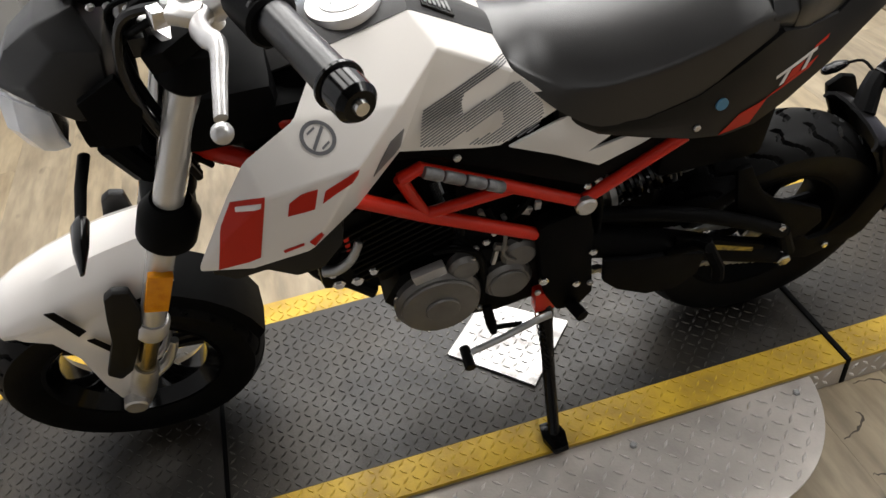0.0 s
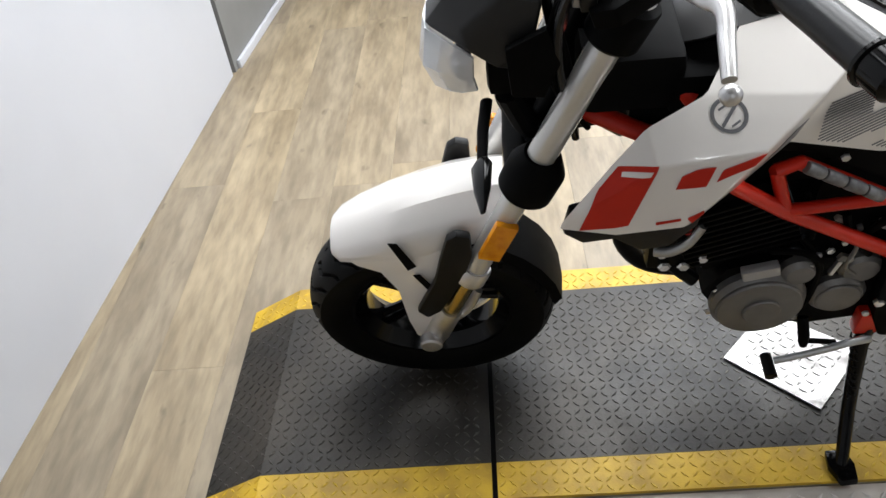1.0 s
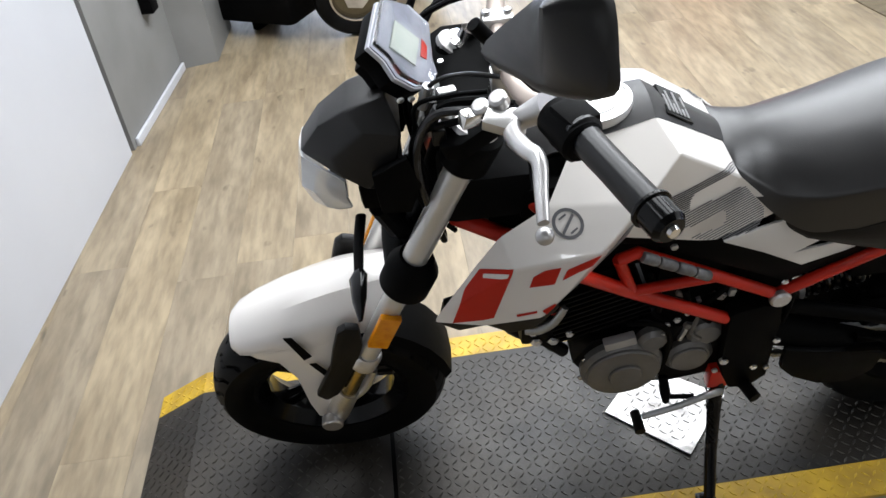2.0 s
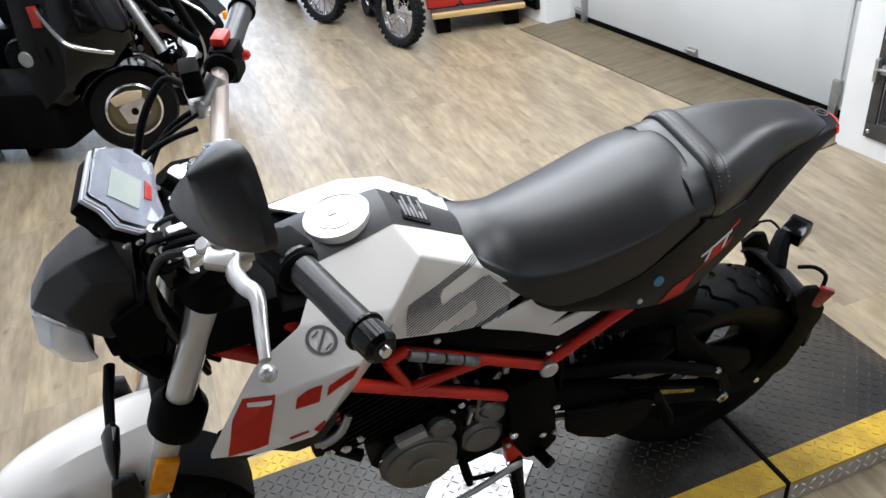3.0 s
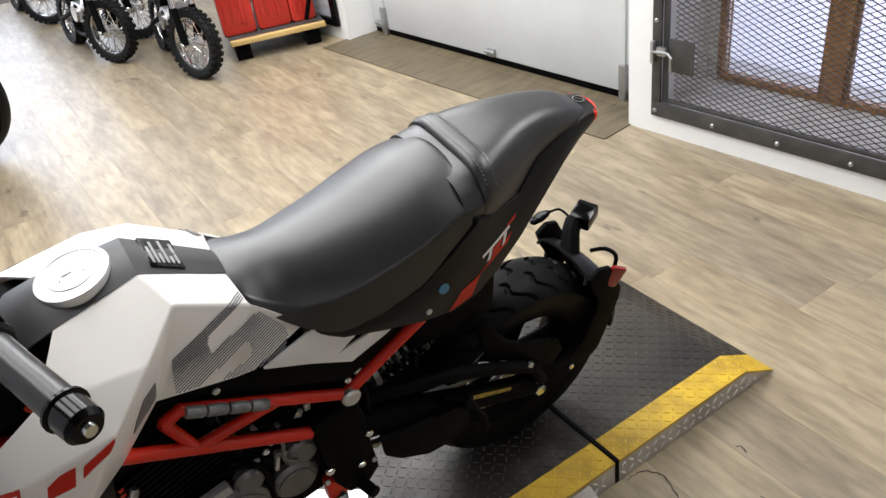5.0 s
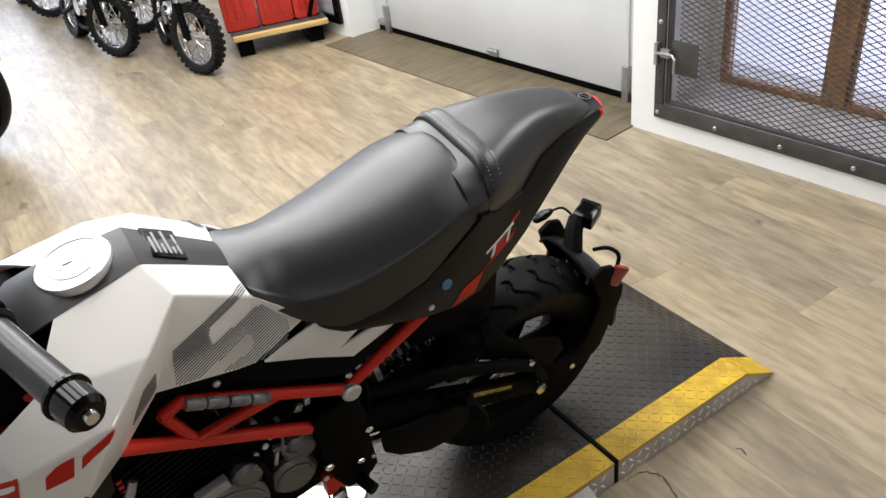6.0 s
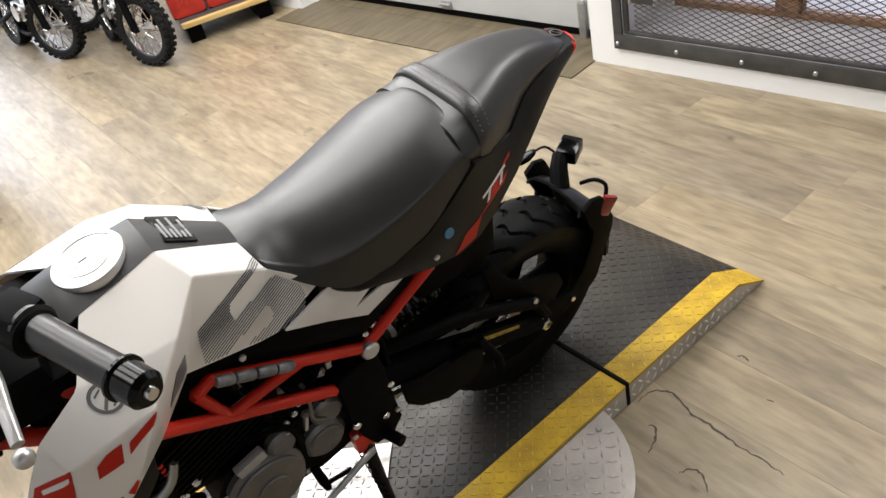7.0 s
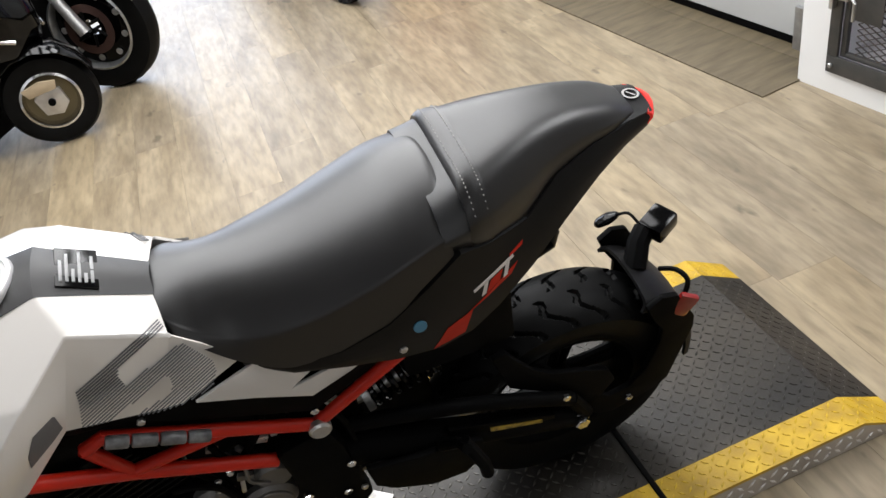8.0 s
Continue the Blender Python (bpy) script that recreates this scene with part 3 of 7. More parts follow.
def lift():
    top = empty("motorcycle_lift")
    for x0, x1 in ((-0.04, SEAM_A - 0.005), (SEAM_A + 0.005, SEAM_B - 0.006), (SEAM_B + 0.006, 2.33)):
        bm = bmesh.new()
        deck_piece(bm, x0, x1, STRIPE, LIFT_W - 0.07)
        d = part("deck", bm, DECK, top, "dark worn tread-plate deck", sharp=0)
        tread("deck_tread", x0, x1, STRIPE, LIFT_W - 0.07, LUG, d)
        for y0, y1 in ((0.0, STRIPE - 0.0005), (LIFT_W - 0.0695, LIFT_W)):
            bm = bmesh.new()
            deck_piece(bm, x0, x1, y0, y1)
            s = part("edge_stripe", bm, YELLOW, top, "scuffed safety-yellow edge stripe", sharp=0)
            tread("stripe_tread", x0, x1, y0, y1, YELLOWLUG, s)
        for y in (0.001, LIFT_W - 0.007):
            bm = bmesh.new()
            xs = [x0] + [q for q in (0.09, 2.215) if x0 < q < x1] + [x1]
            prism(bm, [(q, y, max(0.0015, deck_z(q) - 0.0082)) for q in xs] + [(q, y, 0.0012) for q in xs[::-1]], (0, 0.006, 0))
            sk = part("skirt", bm, ALUPLATE, top, "bare aluminium tread-plate skirt", sharp=0)
        # lozenges on the visible skirt
        verts, faces = [], []
        x, i = x0 + 0.014, 0
        while x < x1 - 0.014:
            for j, z in enumerate((0.018, 0.043)):
                if z + 0.016 < deck_z(x) - 0.004:
                    a = radians(45 if (i + j) % 2 else -45)
                    k = len(verts)
                    for u, w, h in ((-0.0125, 0, 0), (0, -0.004, 0), (0.0125, 0, 0), (0, 0.004, 0), (-0.007, 0, 0.0016), (0, -0.002, 0.0016), (0.007, 0, 0.0016), (0, 0.002, 0.0016)):
                        verts.append((x + u * math.cos(a) - w * math.sin(a), 0.0008 - h, z + u * math.sin(a) + w * math.cos(a)))
                    faces += [(k + 4, k + 5, k + 6, k + 7)] + [(k + q, k + (q + 1) % 4, k + 4 + (q + 1) % 4, k + 4 + q) for q in range(4)]
            x += 0.0255
            i += 1
        me = bpy.data.meshes.new("skirt_tread")
        me.from_pydata(verts, [], faces)
        me.materials.append(SKIRTLUG)
        ob = new("skirt_tread", me)
        ob.parent, ob["kind"] = sk, "stuff"
    for x in (SEAM_A, SEAM_B):
        bm = bmesh.new()
        box(bm, (x - 0.0055, -0.001, 0.002), (x + 0.0055, LIFT_W + 0.001, LIFT_H + (0.004 if x == SEAM_B else -0.003)), 0.001)
        part("joint_strip", bm, BLACK, top, "black joint between deck sections")
    bm = bmesh.new()
    box(bm, (0.11, 0.02, 0.002), (SEAM_A - 0.01, LIFT_W - 0.02, 0.055))
    box(bm, (SEAM_A + 0.01, 0.02, 0.002), (SEAM_B - 0.01, LIFT_W - 0.02, 0.055))
    box(bm, (SEAM_B + 0.01, 0.02, 0.002), (2.2, LIFT_W - 0.02, 0.055))
    part("frame", bm, BLACK, top, sharp=0)
    return tagged(top, "low motorcycle lift with dark tread-plate deck and yellow edges", "motorcycle lift")


lift()

# bright loose plate on the deck below the engine
bm = bmesh.new()
LOOSE = [(1.031, 0.297), (1.15, 0.425), (1.305, 0.295), (1.175, 0.152)]
prism(bm, [(x, y, 0.0725) for x, y in LOOSE], (0, 0, 0.004))
loose = tagged(part("tread_plate", bm, BRIGHTPLATE, sharp=0), "bright square tread plate lying on the lift deck", "metal plate")
poly = [Vector((x, y)) for x, y in LOOSE]
tread("plate_tread", 1.03, 1.31, 0.15, 0.43, BRIGHTPLATE, loose, zf=lambda x: 0.0765,
      keep=lambda x, y: all((poly[(k + 1) % 4] - poly[k]).cross(Vector((x, y)) - poly[k]) < -0.004 for k in range(4)))

# aluminium side extension of the lift, level with the deck's edge
ext = empty("side_extension")
bm = bmesh.new()
arc = [(1.425 + 0.272 * math.cos(a), 0.04 - 0.272 * math.sin(a)) for a in np.linspace(0.155, math.pi / 2, 20)]
prism(bm, [(x, y, 0.055) for x, y in arc] + [(0.553, -0.232, 0.055), (0.553, -0.0025, 0.055)], (0, 0, 0.005), 0.001)
fp = part("plate", bm, ALUPLATE, ext, "pale worn aluminium tread plate", sharp=0)
tread("plate_tread", 0.56, 1.70, -0.228, -0.006, EXTLUG, fp, zf=lambda x: 0.0602, pitch=0.027, size=1.15,
      keep=lambda x, y: x < 1.425 or (x - 1.425) ** 2 + (y - 0.04) ** 2 < 0.258 ** 2)
for x, y in ((1.645, -0.03), (1.3, -0.035), (0.95, -0.035)):
    bolt(fp, (x, y, 0.060), (0, 0, 1), 0.007, STEEL, "screw")
for x in (0.62, 1.06, 1.46):
    bm = bmesh.new()
    box(bm, (x, -0.20, 0.002), (x + 0.04, -0.01, 0.0548), 0.002)
    part("support_leg", bm, BLACK, ext)
tagged(ext, "aluminium tread-plate side extension with a rounded corner beside the lift", "lift extension")


# ---- the white motorcycle, in its own frame: x to the rear, -y its left side, z up; it leans on its stand ----
BIKE = pose(0.449, 0.306, LIFT_H + 0.002, 11.5, 0, -1.5)
bike = empty("motorcycle", BIKE)
tagged(bike, "white and red naked motorcycle on its side stand", "motorcycle")


def sided(pts, s):
    """Points of the left side (s = -1), or mirrored to the right (s = 1)."""
    return [(p[0], -s * p[1], p[2]) for p in pts]


def axle(x, y, z, deg=0.0):
    """A frame whose z axis is the wheel's axle."""
    return pose(x, y, z, 90, 0, deg)


def tyre_mesh(R, w, rim, m, grooves=26, depth=0.007, n=480):
    """A tyre with curved grooves pressed into its crown."""
    bm = bmesh.new()
    prof = []
    for a in np.linspace(-1, 1, 61):
        h = a * w / 2
        prof.append((R - (R - rim) * 0.30 * abs(a) ** 2.6, h, a))
    side = [(rim + (R - rim) * 0.45, w / 2 * 1.02, 1.5), (rim + 0.012, w / 2 * 0.86, 2), (rim, w / 2 * 0.74, 2)]
    prof = [(r, -h, -9) for r, h, _ in side[::-1]] + prof + [(r, h, 9) for r, h, _ in side]
    rings = []
    for r, h, a in prof:
        ring = []
        for j in range(n):
            th = 2 * math.pi * j / n
            rr = r
            if abs(a) < 0.98 and grooves:
                ph = (th * grooves / (2 * math.pi) + 0.9 * abs(a) ** 1.2 + 0.16 * math.sin(abs(a) * 9) + (0.5 if a > 0 else 0)) % 1.0
                if 0.08 < abs(a) < 0.94 and ph < 0.17:
                    rr -= depth
            ring.append(bm.verts.new(m @ Vector((rr * math.cos(th), rr * math.sin(th), h))))
        rings.append(ring)
    for a, b in zip(rings, rings[1:]):
        for j in range(n):
            bm.faces.new((a[j], a[(j + 1) % n], b[(j + 1) % n], b[j]))
    return bm


def cast_wheel(parent, m, R, w, rim, spokes, material, prefix, groove=26):
    part(prefix + "_tyre", tyre_mesh(R, w, rim, m, groove), RUBBER, parent, "black road tyre with curved grooves", 38)
    bm = bmesh.new()
    hw = w * 0.38
    lathe(bm, [(rim + 0.004, -hw), (rim + 0.004, -hw + 0.006), (rim - 0.012, -hw + 0.012), (rim - 0.02, 0), (rim - 0.012, hw - 0.012), (rim + 0.004, hw - 0.006),
               (rim + 0.004, hw), (rim - 0.006, hw), (rim - 0.026, 0.02), (rim - 0.026, -0.02), (rim - 0.006, -hw)], m, 64, closed=True)
    rm = part(prefix + "_rim", bm, material, parent)
    bm = bmesh.new()
    lathe(bm, [(0.022, -0.05), (0.036, -0.045), (0.036, 0.045), (0.022, 0.05)], m, 24)
    part("hub", bm, material, rm)
    for k in range(spokes):
        for d in (-0.11, 0.11):
            bm = bmesh.new()
            a, b = 2 * math.pi * k / spokes + d * 2.2, 2 * math.pi * k / spokes + d
            p0, p1 = Vector((0.03 * math.cos(a), 0.03 * math.sin(a), 0.0)), Vector(((rim - 0.02) * math.cos(b), (rim - 0.02) * math.sin(b), 0.0))
            tube(bm, [m @ p0, m @ p0.lerp(p1, 0.5), m @ p1], [0.011, 0.009, 0.011], 8)
            part("spoke", bm, material, rm)
    return rm


def brake_disc(parent, m, r, h):
    bm = bmesh.new()
    lathe(bm, [(r, h), (r, h + 0.004), (r - 0.028, h + 0.004), (r - 0.028, h)], m, 40, closed=True)
    for k in range(5):
        a = 2 * math.pi * k / 5
        tube(bm, [m @ Vector((0.03 * math.cos(a), 0.03 * math.sin(a), h + 0.002)), m @ Vector(((r - 0.02) * math.cos(a + 0.3), (r - 0.02) * math.sin(a + 0.3), h + 0.002))], 0.005, 6)
    part("brake_disc", bm, STEEL, parent)


FRONT, REAR = axle(0, 0, 0.236), axle(1.215, 0, 0.243)
def settle(obs, drop=0.0):
    """Leans the parts of the fork about the top yoke and lowers them."""
    m = Matrix.Translation((0.004, 0, 0.93 - drop)) @ Matrix.Rotation(0.07, 4, "X") @ Matrix.Translation((0, 0, -0.93))
    for ob in obs:
        ob.data.transform(m)


def built_since(mark):
    return [ob for ob in bpy.data.objects if ob.type == "MESH" and ob.name not in mark]


mark = {ob.name for ob in bpy.data.objects}
cast_wheel(bike, FRONT, 0.236, 0.122, 0.153, 5, GLOSS, "front")
brake_disc(bike, FRONT, 0.10, -0.075)
settle(built_since(mark), 0.008)
cast_wheel(bike, REAR, 0.243, 0.132, 0.153, 5, BLACK, "rear", 24)
brake_disc(bike, REAR, 0.09, -0.078)


# fork: the axis leans back from the axle lug
def fk(z, y=0.0, dx=0.0):
    return (0.012 + (z - 0.236) * 0.418 + dx, y, z)


mark = {ob.name for ob in bpy.data.objects}
for s in (-1, 1):
    y = s * 0.086
    leg = bmesh.new()
    tube(leg, [fk(0.425, y), fk(0.44, y), fk(0.935, y)], [0.0205, 0.0208, 0.0208], 28)
    leg = part("fork_leg", leg, SILVER, bike, "silver upper fork tube")
    bm = bmesh.new()
    tube(bm, [fk(0.285, y), fk(0.43, y)], 0.0165, 24)
    part("slider", bm, GOLD, leg, "gold-tinted fork slider")
    bm = bmesh.new()
    tube(bm, [fk(0.415, y), fk(0.42, y), fk(0.445, y), fk(0.452, y)], [0.022, 0.0275, 0.0275, 0.024], 28)
    part("collar", bm, ALU, leg, "bare metal collar")
    bm = bmesh.new()
    tube(bm, [fk(0.318, y), fk(0.305, y), fk(0.24, y), fk(0.205, y)], [0.0205, 0.0225, 0.0235, 0.019], 24)
    disc(bm, Vector((0.0, y - 0.014, 0.236)), (0, s, 0), 0.021, 0.02 if s < 0 else 0.03, 24)
    part("axle_lug", bm, ALU, leg, "cast aluminium axle lug")
    bm = bmesh.new()
    tube(bm, [fk(0.640, y, 0.004), fk(0.647, y, 0.004), fk(0.688, y, 0.004), fk(0.714, y, 0.002)], [0.036, 0.0415, 0.0415, 0.027], 28)
    part("lower_clamp", bm, BLACK, leg, "black rubber clamp boot")
    bm = bmesh.new()
    tube(bm, [fk(0.905, y), fk(0.91, y), fk(0.955, y), fk(0.958, y)], [0.031, 0.035, 0.036, 0.034], 28)
    part("upper_clamp", bm, BLACK, leg)
    bm = bmesh.new()
    tube(bm, [fk(0.955, y), fk(0.968, y), fk(0.972, y), fk(0.985, y)], [0.024, 0.024, 0.013, 0.011], 24)
    part("fork_cap", bm, CHROME, leg, "bright fork cap with adjuster")
    bm = bmesh.new()
    prism(bm, sided([(0.108, -0.1165, 0.513), (0.141, -0.1165, 0.501), (0.175, -0.1165, 0.583), (0.142, -0.1165, 0.596)], s), (0, -s * 0.012, 0), 0.0025)
    part("reflector", bm, ORANGE, leg, "amber side reflector")
bm = bmesh.new()
tube(bm, [fk(0.652, -0.086), fk(0.655, 0), fk(0.652, 0.086)], [0.026, 0.03, 0.026], 16)
box(bm, (0.17, -0.05, 0.625), (0.23, 0.05, 0.675), 0.01)
part("steering_bridge", bm, BLACK, bike)
settle(built_since(mark), 0.004)
bm = bmesh.new()
prism(bm, [(0.275, -0.12, 0.932), (0.30, -0.13, 0.942), (0.345, -0.11, 0.955), (0.37, -0.04, 0.96), (0.37, 0.04, 0.96), (0.345, 0.11, 0.955), (0.30, 0.13, 0.942), (0.275, 0.12, 0.932), (0.265, 0, 0.93)], (-0.008, 0, 0.024), 0.004)
part("top_yoke", bm, BLACK, bike, "black top yoke")
bm = bmesh.new()
tube(bm, [(0.215, 0, 0.66), (0.315, 0, 0.94)], 0.028, 20)
part("steering_head", bm, BLACK, bike)

# handlebar and controls
BARP = [(0.362, 0.0, 1.012), (0.363, 0.06, 1.012), (0.372, 0.115, 1.017), (0.384, 0.165, 1.036), (0.395, 0.212, 1.052), (0.414, 0.25, 1.056), (0.455, 0.362, 1.058)]
bm = bmesh.new()
tube(bm, [(p[0], -p[1], p[2]) for p in BARP[::-1]] + BARP[1:], 0.0125, 16, smooth=6)
part("handlebar", bm, BAR, bike, "champagne-silver tubular handlebar")
for y in (-0.045, 0.045):
    bm = bmesh.new()
    box(bm, (0.340, y - 0.016, 0.966), (0.385, y + 0.016, 1.006), 0.007)
    box(bm, (0.342, y - 0.015, 1.008), (0.384, y + 0.015, 1.030), 0.006)
    part("bar_clamp", bm, SILVER, bike, "bright cast handlebar clamp")
    for dx in (-0.014, 0.014):
        bolt(bike, (0.363 + dx, y, 1.029), (0, 0, 1), 0.006, CHROME)
for s in (-1, 1):
    d = Vector((0.0375, s * 0.107, 0.002)).normalized()
    g0, g1 = Vector((0.413, s * 0.245, 1.056)), Vector((0.4505, s * 0.352, 1.058))
    bm = bmesh.new()
    tube(bm, [g0 - d * 0.012, g0 - d * 0.008, g0 - d * 0.004, g0, g0.lerp(g1, 0.5), g1 - d * 0.004, g1], [0.021, 0.024, 0.024, 0.0175, 0.0168, 0.0175, 0.0175], 24)
    part("grip", bm, GRIP, bike, "smooth black rubber grip")
    bm = bmesh.new()
    tube(bm, [g1, g1 + d * 0.002, g1 + d * 0.005, g1 + d * 0.006, g1 + d * 0.03, g1 + d * 0.036], [0.020, 0.022, 0.022, 0.019, 0.0185, 0.014], 24)
    be = part("bar_end", bm, GLOSS, bike, "black bar-end weight")
    bm = bmesh.new()
    tube(bm, [g1 + d * 0.035, g1 + d * 0.04], [0.0075, 0.006], 12)
    part("bolt", bm, CHROME, be)
    c = Vector((0.402, s * 0.222, 1.052))
    bm = bmesh.new()
    tube(bm, [c - d * 0.03, c - d * 0.026, c + d * 0.026, c + d * 0.03], [0.02, 0.0245, 0.0245, 0.021], 20)
    box(bm, (-0.018, -0.022, -0.03), (0.02, 0.022, 0.024), 0.007, Matrix.Translation(c + Vector((0.004, 0, 0.002))) @ pose(0, 0, 0, 0, 0, s * -25 + 0))
    sw = part("switch_pod", bm, BLACK, bike, "black handlebar switch pod")
    if s > 0:
        bm = bmesh.new()
        box(bm, (-0.012, -0.017, 0), (0.010, 0.017, 0.014), 0.005, Matrix.Translation(c + Vector((0.004, 0.006, 0.026))) @ pose(0, 0, 0, 0, 0, -25))
        part("kill_switch", bm, RED, sw, "red stop switch")
        bm = bmesh.new()
        disc(bm, c + Vector((0.024, 0.01, -0.004)), (1, 0, 0.1), 0.008, 0.016, 14, 0.3)
        part("start_button", bm, RED, sw, "red start button")
    # lever and its perch
    pv = Vector((0.352, s * 0.165, 1.02))
    bm = bmesh.new()
    tube(bm, [c - d * 0.045, pv + Vector((0.01, 0, 0.006)), pv], [0.017, 0.013, 0.014], 14)
    disc(bm, pv - Vector((0, 0, 0.012)), (0, 0, 1), 0.014, 0.026, 18)
    part("lever_perch", bm, ALU, bike, "cast grey lever perch")
    bm = bmesh.new()
    tube(bm, [pv, (0.345, s * 0.20, 1.033), (0.352, s * 0.238, 1.046), (0.362, s * 0.262, 1.050), (0.358, s * 0.30, 1.042), (0.354, s * 0.335, 1.034)], [0.0115, 0.011, 0.0100, 0.0095, 0.0078, 0.0068], 14, smooth=5, flat=0.75)
    lv = part("lever", bm, ALU, bike, "bare aluminium lever with a ball end")
    bm = bmesh.new()
    bmesh.ops.create_uvsphere(bm, u_segments=18, v_segments=12, radius=0.0095, matrix=Matrix.Translation((0.353, s * 0.348, 1.030)))
    part("ball_end", bm, ALU, lv)
    # mirror: stem and angular housing
    hs = sided([(0.317, -0.238, 1.174), (0.352, -0.30, 1.257), (0.374, -0.342, 1.298), (0.387, -0.375, 1.304), (0.39, -0.399, 1.268), (0.388, -0.404, 1.237), (0.362, -0.349, 1.201), (0.347, -0.314, 1.19)], s)
    nrm = (Vector(hs[2]) - Vector(hs[0])).cross(Vector(hs[5]) - Vector(hs[0])).normalized()
    if nrm.x > 0:
        nrm = -nrm
    mid = sum((Vector(p) for p in hs), Vector()) / 8
    rim = []
    for k in range(8):
        a, b, c, e = (Vector(hs[(k + q) % 8]) for q in (-1, 0, 1, 2))
        for t in (0.0, 0.25, 0.5, 0.75):
            rim.append(0.5 * (2 * b + (c - a) * t + (2 * a - 5 * b + 4 * c - e) * t * t + (3 * b - a - 3 * c + e) * t ** 3))
    # two facets that meet on a ridge from the top edge to the lower one
    r0, r1 = Vector(hs[2]).lerp(Vector(hs[3]), 0.4), Vector(hs[6])
    r0, r1 = r0.lerp(r1, 0.14), r1.lerp(r0, 0.22)
    spine = [r0.lerp(r1, min(1.0, max(0.0, (p - r0).dot(r1 - r0) / (r1 - r0).length_squared))) for p in rim]
    bm = bmesh.new()
    rings = [[bm.verts.new(q.lerp(p, k) + nrm * h * (1 - 0.45 * (1 - k) * (q - r0).length / (r1 - r0).length)) for p, q in zip(rim, spine)] for k, h in ((1.0, 0.0), (1.0, 0.005), (0.97, 0.010), (0.8, 0.017), (0.55, 0.026), (0.28, 0.035), (0.08, 0.040))]
    for a, b in zip(rings, rings[1:]):
        for j in range(32):
            bm.faces.new((a[j], a[(j + 1) % 32], b[(j + 1) % 32], b[j]))
    bm.faces.new(rings[0])
    bm.faces.new(rings[-1])
    mh = part("mirror", bm, HOUSING, bike, "dark grey mirror housing with a raised ridge", 30)
    bm = bmesh.new()
    prism(bm, [mid.lerp(Vector(p), 0.9) - nrm * 0.0006 for p in hs], -nrm * 0.002)
    part("mirror_glass", bm, MIRROR, mh, sharp=0)
    bm = bmesh.new()
    tube(bm, [c - d * 0.03 + Vector((0, 0, 0.01)), (0.37, s * 0.205, 1.10), (0.352, s * 0.25, 1.16), tuple(mid.lerp(Vector(hs[7]), 0.6) + nrm * 0.015)], 0.0075, 12, smooth=5)
    part("mirror_stem", bm, BLACK, bike)
bm = bmesh.new()
box(bm, (0.338, 0.145, 1.045), (0.366, 0.19, 1.088), 0.007)
rs = part("fluid_reservoir", bm, BLACK, bike, "black brake fluid reservoir")
bm = bmesh.new()
tube(bm, [(0.345, 0.20, 1.03), (0.31, 0.24, 1.03), (0.26, 0.20, 0.98), (0.22, 0.12, 0.88), (0.19, 0.09, 0.70)], 0.006, 10, smooth=6)
part("brake_hose", bm, BLACK, bike)
for k, (ya, yb) in enumerate(((0.17, 0.06), (-0.14, -0.07))):
    bm = bmesh.new()
    tube(bm, [(0.36, ya, 1.02), (0.29, ya * 0.9, 0.99 + 0.01 * k), (0.235, yb, 0.93), (0.235, yb, 0.82), (0.28, yb * 0.6, 0.72)], 0.0045, 8, smooth=6)
    part("cable", bm, BLACK, bike)

# looms and hoses that crowd the gap between the instrument and the yoke
rng = random.Random(5)
for k in range(6):
    ya = (-0.15, -0.13, -0.10, -0.075, 0.115, 0.15)[k]
    jx, jz = rng.uniform(-0.015, 0.015), rng.uniform(-0.012, 0.018)
    bm = bmesh.new()
    tube(bm, [(0.345 + jx, ya, 1.018), (0.300 + jx, ya * 0.85, 1.005 + jz), (0.258 + jx, ya * 0.72, 0.985 + jz), (0.238, ya * 0.62, 0.93), (0.236 + jx, ya * 0.55, 0.85), (0.262, ya * 0.4, 0.72)], rng.choice((0.0032, 0.0042, 0.0055)), 8, smooth=5)
    cb = part("cable", bm, BLACK if k % 3 else GRIP, bike)
    bm = bmesh.new()
    tube(bm, [(0.258 + jx, ya * 0.72, 0.987 + jz), (0.248 + jx * 0.6, ya * 0.67, 0.958 + jz * 0.6)], 0.0075, 10)
    if k % 2:
        part("sleeve", bm, STEEL if k == 3 else GRIP, cb)
for x, y, z in ((0.268, -0.098, 0.962), (0.262, -0.035, 0.958), (0.266, 0.07, 0.962)):
    bm = bmesh.new()
    box(bm, (x - 0.009, y - 0.012, z - 0.012), (x + 0.009, y + 0.012, z + 0.012), 0.003)
    part("connector", bm, GRIP, bike)
for x, y, z in ((0.322, -0.128, 1.012), (0.340, -0.150, 1.038)):
    bm = bmesh.new()
    disc(bm, Vector((x, y, z)), (-0.4, -0.3, 1), 0.011, 0.016, 14, 0.2)
    part("adjuster", bm, ALU, bike, "knurled metal cable adjuster")

